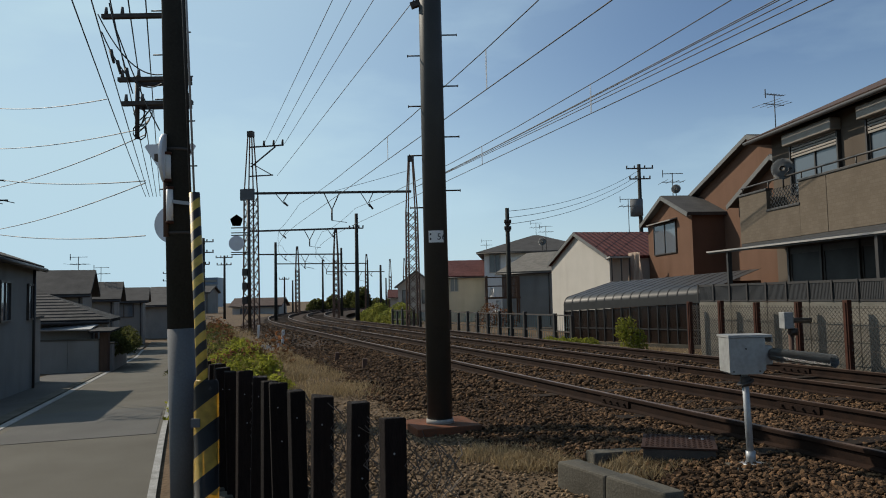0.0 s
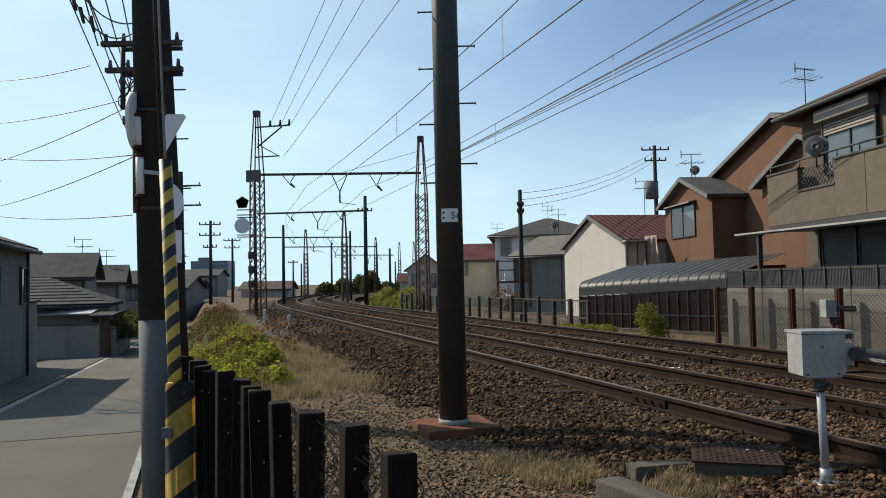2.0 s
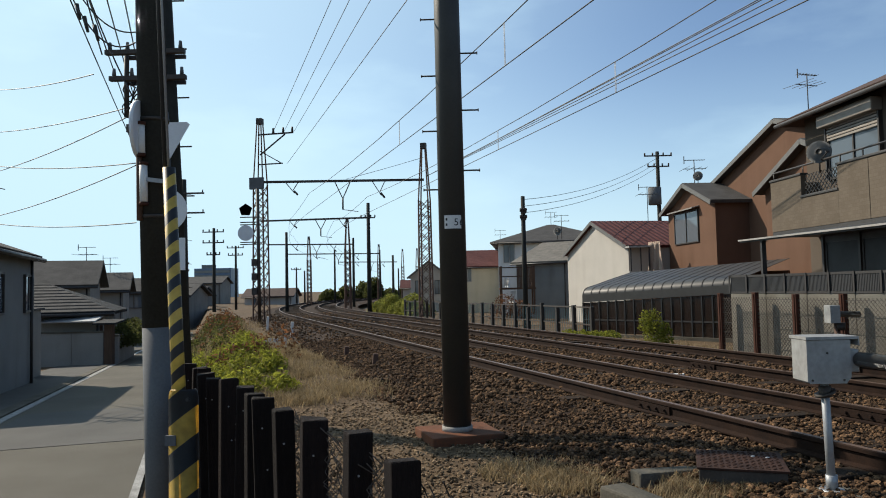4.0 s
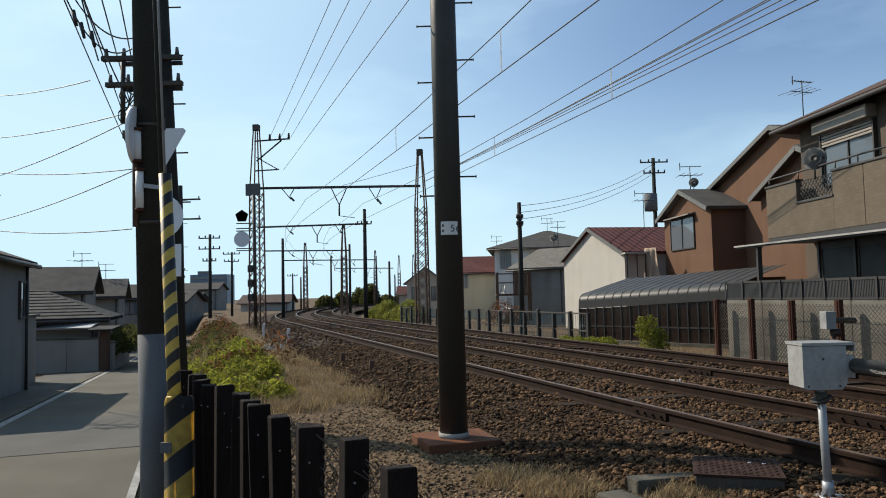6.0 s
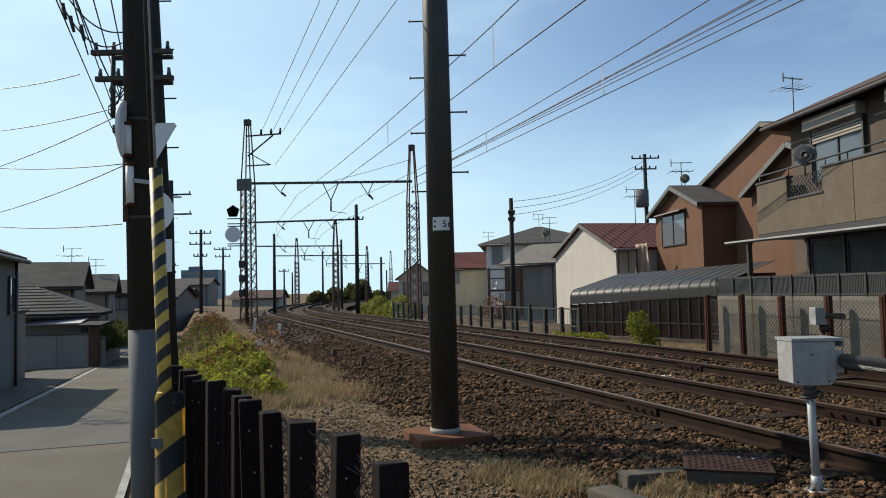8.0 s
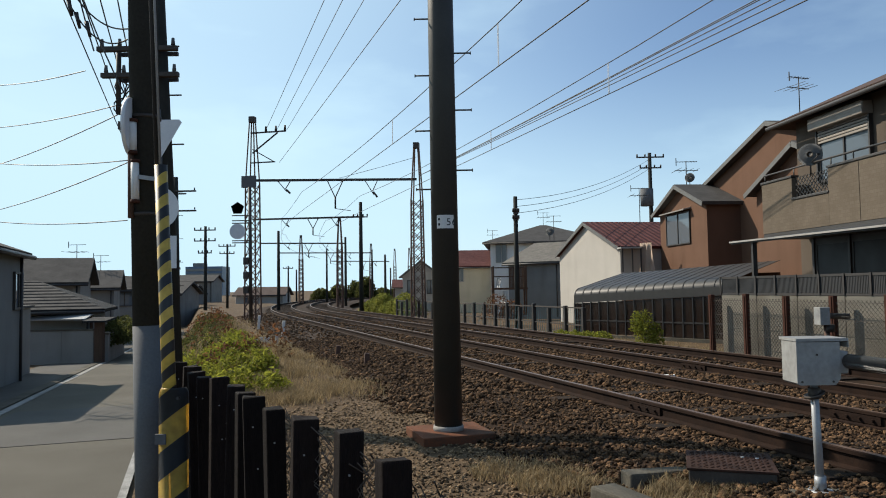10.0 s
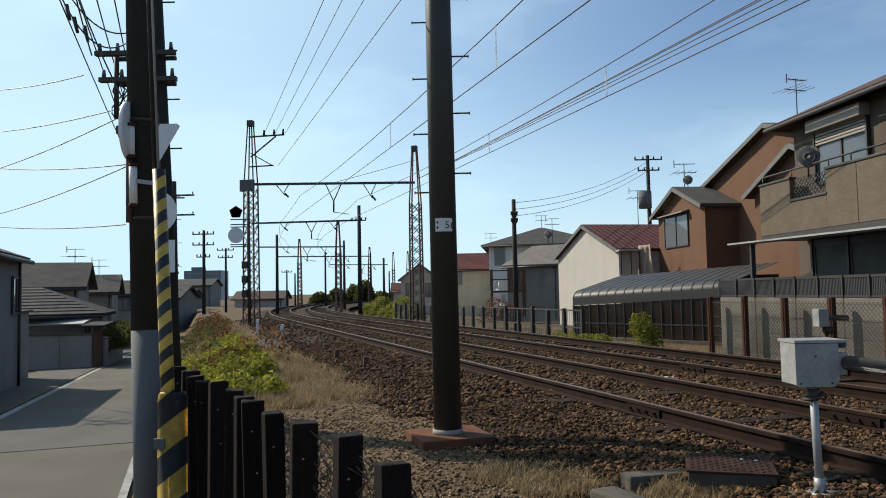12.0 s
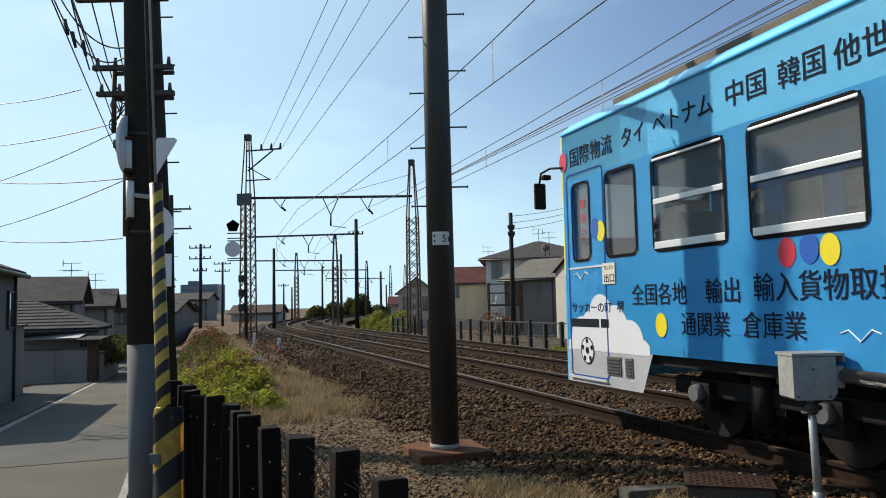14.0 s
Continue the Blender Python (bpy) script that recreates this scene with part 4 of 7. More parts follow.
# ---- dark barrel-roofed shelter ----
def shelter():
    t = thing("bicycle_shelter", "long dark shelter with a curved ribbed roof", "shelter")
    a, b = Vector((4.66, 27.0, 0)), Vector((8.75, 22.4, 0))
    d = b - a
    ln = d.length
    t.matrix_basis = frame_of((a.x, a.y, -0.05), (d.x, d.y))
    n = 17
    gz = lambda x: 1.14 + 0.28 * x / ln        # eaves rise gently along the front
    # curved roof sheets between ribs
    arc = [(0.42 - 0.42 * math.cos(radians(q)), 0.30 * math.sin(radians(q))) for q in range(0, 76, 8)] + [(0.8, 0.38), (1.6, 0.55), (3.0, 0.82)]
    for i in range(n):
        bm = B()
        rows = []
        for x in (i * ln / n + 0.004, (i + 1) * ln / n - 0.004):
            rows.append([bm.verts.new((x, y, gz(x) + 0.25 + z)) for y, z in arc])
        for k in range(len(arc) - 1):
            bm.faces.new((rows[0][k], rows[1][k], rows[1][k + 1], rows[0][k + 1])).smooth = True
        part("roof_sheet", bm, M["poly"], t)
    for i in range(n + 1):
        x = i * ln / n
        bm = B()
        rows = [[bm.verts.new((x + o, y - dy, gz(x) + 0.25 + z + dz)) for y, z in arc] for o, dy, dz in ((-0.016, 0.0, 0.0), (-0.012, 0.010, 0.010), (0.012, 0.010, 0.010), (0.016, 0.0, 0.0))]
        for p, q in zip(rows, rows[1:]):
            for k in range(len(arc) - 1):
                bm.faces.new((p[k], q[k], q[k + 1], p[k + 1]))
        part("rib", bm, M["trim_dark"], t)
    bm = B()
    plate(bm, [(0, -0.04, gz(0)), (ln, -0.04, gz(ln)), (ln, -0.04, gz(ln) + 0.27), (0, -0.04, gz(0) + 0.27)], 0.06)
    part("eaves_beam", bm, M["metal_brown"], t, "brown-grey metal eaves beam")
    for i in range(n + 1):
        x = i * ln / n
        bm = B()
        box(bm, (x - 0.02, -0.03, 0.02), (x + 0.02, 0.03, gz(x)))
        part("upright", bm, M["black"], t)
    for i in range(n):
        x0, x1 = i * ln / n + 0.03, (i + 1) * ln / n - 0.03
        for z0, z1 in ((0.06, 0.5), (0.55, 1.14)):
            bm = B()
            zz = gz(x0) - 0.01 if z1 > 1 else z1
            box(bm, (x0, -0.008, z0), (x1, 0.008, zz))
            part("panel", bm, M["poly_wall"], t, "smoky brown translucent panel")
    bm = B()
    box(bm, (0, -0.02, 0.5), (ln, 0.02, 0.55))
    part("rail", bm, M["trim_dark"], t)
    bm = B()
    box(bm, (-0.1, -0.12, -0.4), (ln, 0.06, 0.04), bevel=0.01)
    part("plinth", bm, M["concrete"], t)
    bm = B()
    box(bm, (0.0, 2.9, -0.4), (ln, 3.0, 2.1))
    part("back_wall", bm, M["orange_wall"], t)
    return t


# ---- poles, signs and guard on the lane side ----
def hazard(name, period, twist):
    m = bpy.data.materials.new(name)
    m.use_nodes = True
    n, l = m.node_tree.nodes, m.node_tree.links
    bsdf = n["Principled BSDF"]
    tex, sep = n.new("ShaderNodeTexCoord"), n.new("ShaderNodeSeparateXYZ")
    l.new(tex.outputs["Object"], sep.inputs[0])
    mul = n.new("ShaderNodeMath")
    mul.operation = "MULTIPLY_ADD"
    mul.inputs[1].default_value = twist
    l.new(sep.outputs["X"], mul.inputs[0])
    l.new(sep.outputs["Z"], mul.inputs[2])
    div = n.new("ShaderNodeMath")
    div.operation = "DIVIDE"
    div.inputs[1].default_value = period
    l.new(mul.outputs[0], div.inputs[0])
    fr = n.new("ShaderNodeMath")
    fr.operation = "FRACT"
    l.new(div.outputs[0], fr.inputs[0])
    gt = n.new("ShaderNodeMath")
    gt.operation = "GREATER_THAN"
    gt.inputs[1].default_value = 0.5
    l.new(fr.outputs[0], gt.inputs[0])
    wear = n.new("ShaderNodeTexNoise")
    wear.inputs["Scale"].default_value, wear.inputs["Detail"].default_value = 14, 8
    mr = n.new("ShaderNodeMapRange")
    mr.inputs["From Min"].default_value, mr.inputs["From Max"].default_value = 0.35, 0.7
    mr.inputs["To Min"].default_value, mr.inputs["To Max"].default_value = 0.75, 1.1
    l.new(tex.outputs["Object"], wear.inputs["Vector"])
    l.new(wear.outputs[0], mr.inputs["Value"])
    mix = n.new("ShaderNodeMix")
    mix.data_type = "RGBA"
    mix.inputs["A"].default_value, mix.inputs["B"].default_value = (0.58, 0.38, 0.06, 1), (0.018, 0.018, 0.02, 1)
    l.new(gt.outputs[0], mix.inputs["Factor"])
    hs = n.new("ShaderNodeHueSaturation")
    l.new(mr.outputs[0], hs.inputs["Value"])
    l.new(mix.outputs["Result"], hs.inputs["Color"])
    l.new(hs.outputs[0], bsdf.inputs["Base Color"])
    bsdf.inputs["Roughness"].default_value = 0.5
    return m


M["hazard_wide"] = hazard("hazard_wide", 0.36, -0.75)
M["hazard_thin"] = hazard("hazard_thin", 0.155, -0.9)


def lane_pole():
    t = thing("utility_pole", "dark utility pole with a grey painted foot", "utility pole", (-2.175, 5.5, 0.0), group="utility poles")
    bm = B()
    at = lambda z: (-0.024 * z, 0, z)
    rod(bm, at(-0.2), at(1.46), 0.118, 0.113, 24)
    part("painted_foot", bm, M["pole_grey"], t, "grey painted lower part")
    bm = B()
    rod(bm, at(1.46), at(9.0), 0.1125, 0.09, 24)
    part("shaft", bm, M["pole_dark"], t)
    for z in (2.27, 3.0):
        bm = B()
        rod(bm, at(z), at(z + 0.025), 0.117, n=24)
        part("band", bm, M["steel_dark"], t, "metal strap")
    for z0, z1, x in ((2.73, 2.965, -0.105), (2.37, 2.665, -0.085)):
        bm = B()
        rod(bm, (x, -0.135, z0), (x - 0.004, -0.135, z1), 0.029, n=14)
        cover = part("cable_cover", bm, M["white_paint"], t, "white plastic cable cover")
        for zb in (z0 - 0.012, z1 - 0.012):
            bm = B()
            rod(bm, (x, -0.135, zb), (x, -0.135, zb + 0.024), 0.033, n=14)
            part("clamp", bm, M["post_rust"], cover, "rusty clamp ring")
    bm = B()
    rod(bm, (-0.13, -0.10, 2.25), (-0.135, -0.10, 2.9), 0.022, n=10)
    part("conduit", bm, M["steel_rust"], t)
    bm = B()
    rod(bm, (-0.158, -0.082, 2.93), (-0.130, -0.078, 2.93), 0.215, n=32)
    part("round_sign", bm, M["sign_back"], t, "pale round sign seen almost edge-on")
    bm = B()
    bar(bm, (-0.07, -0.13, 2.55), (0.12, -0.16, 2.52), 0.03)
    part("stay_clamp", bm, M["galv"], t)
    bm = B()
    box(bm, (-0.25, -0.06, 2.92), (-0.15, 0.0, 2.98))
    part("bracket", bm, M["steel_dark"], t)
    return t


def guy_guard():
    t = thing("guy_wire", "steel guy wire in a yellow and black striped guard", "guy wire", (-1.80, 4.9, 0.0))
    bm = B()
    n = 14
    prof = [(0.098 * math.cos(a), -0.06 * math.sin(a)) for a in [math.pi * i / n for i in range(n + 1)]]
    rows = []
    for z in (0.0, 1.03, 1.065, 1.08):
        k = 1 if z < 1.05 else (0.93 if z < 1.07 else 0.8)
        rows.append([bm.verts.new((x * k, y, z)) for x, y in prof])
    for a, b in zip(rows, rows[1:]):
        for i in range(n):
            bm.faces.new((a[i], a[i + 1], b[i + 1], b[i])).smooth = True
    bmesh.ops.solidify(bm, geom=list(bm.faces), thickness=0.006)
    g = part("guard_plate", bm, M["hazard_wide"], t, "wide yellow and black striped guard plate")
    bm = B()
    rod(bm, (0.045, -0.064, 1.015), (0.045, -0.048, 1.015), 0.012, n=10)
    part("bolt", bm, M["black"], g)
    bm = B()
    vs = box(bm, (-0.101, -0.066, 0.72), (-0.03, -0.04, 0.785))
    part("tape", bm, M["pole_grey"], g, "strip of silver tape")
    bm = B()
    rod(bm, (0.0, 0.0, 0.3), (-0.095, 0, 2.55), 0.046, 0.042, 16)
    part("sleeve", bm, M["hazard_thin"], t, "slender striped sleeve")
    bm = B()
    rod(bm, (-0.095, 0, 2.5), (-0.28, 0.1, 6.2), 0.009, n=6)
    part("cable", bm, M["galv"], t)
    bm = B()
    rod(bm, (-0.125, 0, 2.5), (-0.31, 0.1, 6.2), 0.009, n=6)
    part("cable", bm, M["wire"], t)
    return t


def arm_pole(x, y, base, top, r, lean, arms, label, bolts=18):
    t = plain_pole("utility_pole", label, x, y, base, top, r, M["pole_dark"], lean, bolts, "utility pole", "utility poles")
    for z, x0, x1 in arms:
        f = (z - base) / (top - base)
        bm = B()
        box(bm, (lean[0] * f + x0, -r - 0.08, z - base - 0.032), (lean[0] * f + x1, -r, z - base + 0.032), bevel=0.006)
        arm = part("crossarm", bm, M["steel_dark"], t, "steel crossarm")
        for k in range(3):
            xx = lean[0] * f + (x0 + 0.06 if k == 0 else x1 - 0.06 if k == 2 else x0 + 0.3)
            bm = B()
            rod(bm, (xx, -r - 0.04, z - base + 0.046), (xx, -r - 0.04, z - base + 0.14), 0.03, 0.02, 8)
            part("insulator", bm, M["pole_grey"], arm)
    return t


def sign_cluster():
    t = thing("road_sign", "backs of a triangular and a round traffic sign", "road sign", (-3.68, 9.7, 0.155))
    t.scale = (0.909, 0.909, 0.909)
    bm = B()
    rod(bm, (0, 0.1, -0.3), (-0.16, 0.1, 4.4), 0.04, n=10)
    part("post", bm, M["pole_grey"], t)
    bm = B()
    c = 0.06
    pts = [(-0.45, 4.18), (-0.41, 4.22), (0.33, 4.22), (0.37, 4.18), (0.02, 3.58), (-0.06, 3.58)]
    ring = [Vector((x - 0.14, 0, z)) for x, z in pts]
    plate(bm, ring, 0.006)
    bmesh.ops.recalc_face_normals(bm, faces=bm.faces)
    part("triangle_plate", bm, M["sign_back"], t, "pale grey back of a triangular plate")
    bm = B()
    rod(bm, (-0.12, -0.006, 2.93), (-0.12, 0.0, 2.93), 0.31, n=32)
    part("round_plate", bm, M["sign_back"], t, "pale grey back of a round plate")
    bm = B()
    box(bm, (-0.22, -0.01, 2.05), (0.16, 0.0, 2.52), bevel=0.004)
    part("square_plate", bm, M["sign_back"], t)
    return t


M["sign_back"] = mat("sign_back", (0.72, 0.73, 0.74), (0.62, 0.63, 0.64), 5, 0.5, 0.0, bump=0.03)
M["beige_tile"] = None


def tile_material(name, a, b, mortar, w, h):
    """Small wall tiles: brick pattern relief in real size."""
    m = mat(name, a, b, 2.0, 0.8, bump=0.2, fine=30, stain=0.25)
    n, l = m.node_tree.nodes, m.node_tree.links
    bsdf = n["Principled BSDF"]
    br = n.new("ShaderNodeTexBrick")
    br.inputs["Scale"].default_value = 1.0
    br.inputs["Brick Width"].default_value, br.inputs["Row Height"].default_value = w, h
    br.inputs["Mortar Size"].default_value = 0.006
    br.inputs["Color1"].default_value, br.inputs["Color2"].default_value = (1, 1, 1, 1), (0.88, 0.87, 0.85, 1)
    br.inputs["Mortar"].default_value = (*mortar, 1)
    tc = n.new("ShaderNodeTexCoord")
    mp = n.new("ShaderNodeMapping")
    mp.inputs["Rotation"].default_value = (radians(90), 0, 0)
    l.new(tc.outputs["Object"], mp.inputs[0])
    l.new(mp.outputs[0], br.inputs["Vector"])
    src = bsdf.inputs["Base Color"].links[0].from_socket
    mx = n.new("ShaderNodeMix")
    mx.data_type, mx.blend_type = "RGBA", "MULTIPLY"
    mx.inputs["Factor"].default_value = 1.0
    l.new(src, mx.inputs["A"])
    l.new(br.outputs[0], mx.inputs["B"])
    l.new(mx.outputs["Result"], bsdf.inputs["Base Color"])
    return m


M["beige_tile"] = tile_material("beige_tile", (0.150, 0.120, 0.090), (0.115, 0.093, 0.070), (0.86, 0.84, 0.80), 0.16, 0.08)
M["concrete_pale"] = mat("concrete_pale", (0.21, 0.195, 0.165), (0.13, 0.12, 0.10), 2.0, 0.9, bump=0.3, fine=60, stain=0.6)
M["screen"] = mat("screen", (0.030, 0.030, 0.032), (0.020, 0.020, 0.021), 4, 0.55, bump=0.05)
M["metal_brown"] = mat("metal_brown", (0.075, 0.068, 0.060), (0.052, 0.047, 0.042), 4, 0.45, 0.3, bump=0.03)
M["box_paint"] = mat("box_paint", (0.33, 0.33, 0.32), (0.22, 0.215, 0.205), 7, 0.5, 0.1, bump=0.08, fine=25)
M["checker"] = mat("checker", (0.06, 0.030, 0.022), (0.030, 0.018, 0.014), 6, 0.8, 0.2, bump=0.3)


# ---- crossing equipment by the near track ----
def detector():
    t = thing("crossing_detector", "white metal detector box on a grey post", "signal box", (2.465, 4.95, 0.285))
    t.scale = (0.86, 0.90, 0.935)
    bm = B()
    rod(bm, (0.02, 0.1, 0.0), (0.0, 0.1, 0.80), 0.032, 0.030, 16)
    part("post", bm, M["galv"], t, "painted grey steel post")
    bm = B()
    box(bm, (-0.19, -0.1, -0.35), (0.21, 0.3, 0.02), bevel=0.02)
    part("footing", bm, M["concrete"], t)
    bm = B()
    rod(bm, (0.02, 0.1, 0.0), (0.02, 0.1, 0.03), 0.09, n=16)
    rod(bm, (0.02, 0.1, 0.03), (0.02, 0.1, 0.13), 0.043, n=16)
    part("flange", bm, M["galv"], t)
    bm = B()
    rod(bm, (0.005, 0.1, 0.68), (0, 0.1, 0.76), 0.045, n=14)
    rod(bm, (0.005, 0.1, 0.70), (0.0, 0.1, 0.715), 0.08, n=14)
    part("swivel", bm, M["steel_dark"], t)
    bm = B()
    ring = [(-0.175, 0.80), (-0.155, 0.785), (0.12, 0.785), (0.16, 0.83), (0.16, 1.09), (-0.175, 1.09)]
    vs = [bm.verts.new((x, 0, z)) for x, z in ring]
    f = bm.faces.new(vs)
    r = bmesh.ops.extrude_face_region(bm, geom=[f])
    bmesh.ops.translate(bm, verts=[v for v in r["geom"] if isinstance(v, bmesh.types.BMVert)], vec=(0, 0.24, 0))
    bmesh.ops.recalc_face_normals(bm, faces=bm.faces)
    bx = part("case", bm, M["box_paint"], t, "scuffed white metal case")
    bm = B()
    plate(bm, [(-0.18, -0.008, 1.115), (0.225, -0.008, 1.115), (0.225, 0.27, 1.115), (-0.18, 0.27, 1.115)], 0.02)
    box(bm, (0.218, -0.008, 1.05), (0.226, 0.27, 1.095))
    part("hood", bm, M["box_paint"], t, "overhanging white hood")
    for x, z in ((-0.14, 0.81), (0.10, 0.81), (-0.02, 1.0)):
        bm = B()
        rod(bm, (x, -0.008, z), (x, 0.002, z), 0.008, n=8)
        part("screw", bm, M["steel_dark"], bx)
    bm = B()
    box(bm, (0.16, 0.03, 0.86), (0.24, 0.22, 1.02), bevel=0.01)
    part("side_block", bm, M["box_paint"], t)
    bm = B()
    rod(bm, (0.20, 0.16, 0.95), (0.46, -0.60, 0.935), 0.052, n=18, caps=False)
    bmesh.ops.solidify(bm, geom=list(bm.faces), thickness=0.006)
    part("light_tube", bm, M["galv"], t, "long grey metal sight tube")
    return t


def small_detector():
    t = thing("track_sensor", "small white sensor with a short tube on a post", "sensor", (6.08, 11.85, 0.1))
    t.scale = (1.6, 1.6, 1.0)
    bm = B()
    rod(bm, (0, 0.05, -0.2), (0, 0.05, 0.92), 0.028, n=10)
    part("post", bm, M["steel_rust"], t)
    bm = B()
    box(bm, (-0.10, -0.03, 0.92), (0.0, 0.1, 1.20), bevel=0.006)
    part("case", bm, M["box_paint"], t)
    bm = B()
    rod(bm, (0.0, 0.02, 1.06), (0.19, -0.02, 1.055), 0.045, n=14, caps=False)
    bmesh.ops.solidify(bm, geom=list(bm.faces), thickness=0.004)
    part("sight_tube", bm, M["box_paint"], t)
    bm = B()
    rod(bm, (0.03, 0.05, 0.8), (0.03, 0.05, 0.92), 0.05, n=10)
    part("swivel", bm, M["steel_dark"], t)
    return t


def cable_pit():
    t = thing("cable_pit", "rusty chequer-plate lid on a sunken cable pit", "manhole", (2.08, 5.58, 0.24), -17)
    bm = B()
    box(bm, (-0.29, -0.29, -0.3), (0.29, 0.29, 0.13), bevel=0.01)
    part("box", bm, M["steel_dark"], t)
    bm = B()
    box(bm, (-0.305, -0.305, 0.133), (0.305, 0.305, 0.15), bevel=0.004)
    lid = part("lid", bm, M["checker"], t, "rusty steel lid")
    bm = B()
    for i in range(13):
        for j in range(13):
            x, y = -0.26 + 0.043 * i, -0.26 + 0.043 * j
            s = 1 if (i + j) % 2 else -1
            bar(bm, (x - 0.012, y - s * 0.012, 0.152), (x + 0.012, y + s * 0.012, 0.152), 0.006, 0.004)
    tagged(part("tread", bm, M["checker"], lid), kind="stuff")
    for p in ((0.1, 0.12), (0.2, 0.1)):
        bm = B()
        rod(bm, (p[0], p[1], 0.148), (p[0], p[1], 0.156), 0.014, n=8)
        part("rivet", bm, M["galv"], lid)
    return t


def kerb_stone(x, y, z, l, w, h, turn, label):
    bm = B()
    vs = box(bm, (-l / 2, -w / 2, 0), (l / 2, w / 2, h), bevel=0.018)
    for v in bm.verts:
        v.co += Vector((noise.noise(v.co * 9), noise.noise(v.co * 9 + Vector((7, 0, 0))), noise.noise(v.co * 9 + Vector((0, 7, 0))))) * 0.012
    ob = link("concrete_trough", bm, M["concrete"])
    ob.matrix_basis = pose(x, y, z, 0, 2, turn)
    return tagged(ob, label, "kerb stone", group="trough stones")


# ---- overhead line ----
def gantry(p, q, z, label, hangers=()):
    t = thing("overhead_beam", label, "overhead beam", group="overhead beams")
    p, q = Vector((*p, z)), Vector((*q, z))
    bm = B()
    bar(bm, p, q, 0.10, 0.12)
    part("beam", bm, M["steel_dark"], t)
    for f, w, dz, kind in hangers:
        c = p.lerp(q, f)
        bm = B()
        way = (q - p).normalized()
        if kind == "v":
            rod(bm, c - way * w, c + Vector((0, 0, -dz * 0.62)), 0.03, n=6)
            rod(bm, c + way * w, c + Vector((0, 0, -dz * 0.62)), 0.03, n=6)
            rod(bm, c + Vector((0, 0, -dz * 0.6)), c + Vector((0, 0, -dz)), 0.045, n=8)
            bar(bm, c + Vector((0, 0, -dz)), c + Vector((0, 0, -dz)) + way * 0.8 - Vector((0, 0, 0.12)), 0.03)
        else:
            rod(bm, c - way * w, c + way * w * 0.4 + Vector((0, 0, -dz)), 0.025, n=6)
            rod(bm, c + way * w, c + way * w * 0.2 + Vector((0, 0, -dz * 0.75)), 0.025, n=6)
            rod(bm, c + way * w * 0.3 + Vector((0, 0, -dz * 0.8)), c + way * w * 0.9 + Vector((0, 0, -dz * 1.15)), 0.05, n=8)
        part("hanger", bm, M["steel_dark"], t)
    return t


def wire(name, label, runs, r, material="wire"):
    t = thing(name, label, "overhead wire")
    for pts in runs:
        bm = B()
        tube(bm, pts, r, 5)
        part("strand", bm, M[material], t)
    return t


def catenary(d, z_wire, z_carry, label):
    t = thing("overhead_wire", label, "overhead wire", group="overhead wires")
    ss = [-60, -23, 7.4, 38, 52, 68, 84, 100]
    top, low = [], []
    for a, b in zip(ss, ss[1:]):
        for i in range(6):
            f = i / 6
            s = a + (b - a) * f
            low.append(on(s, d, z_wire))
            top.append(on(s, d, z_carry - 0.3 * 4 * f * (1 - f)))
    bm = B()
    tube(bm, low, 0.011, 5)
    part("contact_wire", bm, M["wire"], t)
    bm = B()
    tube(bm, top, 0.011, 5)
    part("carrier_wire", bm, M["wire"], t)
    return t, top, low


def droppers(t, rows):
    for s, d, z0, z1 in rows:
        bm = B()
        for o in (-0.018, 0.018):
            rod(bm, on(s + o, d, z0), on(s + o, d, z1), 0.006, n=5)
        part("dropper", bm, M["white_paint"], t, "pale insulated dropper")


# ---- plants ----
def leaf_cloud(name, label, count, spots, size, material, category="shrub", kind="stuff"):
    """Many small folded leaves round a set of soft mounds."""
    rng = np.random.default_rng(hash_seed(name + label))
    verts, faces = [], []
    spots = np.array(spots, float)
    wts = spots[:, 3] * spots[:, 4]
    wts = wts / wts.sum()
    pick = rng.choice(len(spots), count, p=wts)
    for i in pick:
        x, y, z, rx, rz = spots[i]
        v = rng.normal(size=3)
        v /= np.linalg.norm(v)
        rad = rng.random() ** 0.33
        c = np.array([x + v[0] * rx * rad, y + v[1] * rx * rad, z + abs(v[2]) * rz * rad])
        s = size * (0.5 + rng.random())
        m = np.array(Euler((rng.normal() * 0.7, rng.normal() * 0.7, rng.random() * 6.28)).to_matrix())
        quad = np.array([[-0.5, 0, 0], [0, -0.28, 0.12], [0.6, 0, 0], [0, 0.28, 0.12]]) * s
        k = len(verts)
        verts += (quad @ m.T + c).tolist()
        faces += [(k, k + 1, k + 2), (k, k + 2, k + 3)]
    mesh = bpy.data.meshes.new(name)
    mesh.from_pydata(verts, [], faces)
    mesh.materials.append(material)
    return tagged(new(name, mesh), label, category, kind=kind)


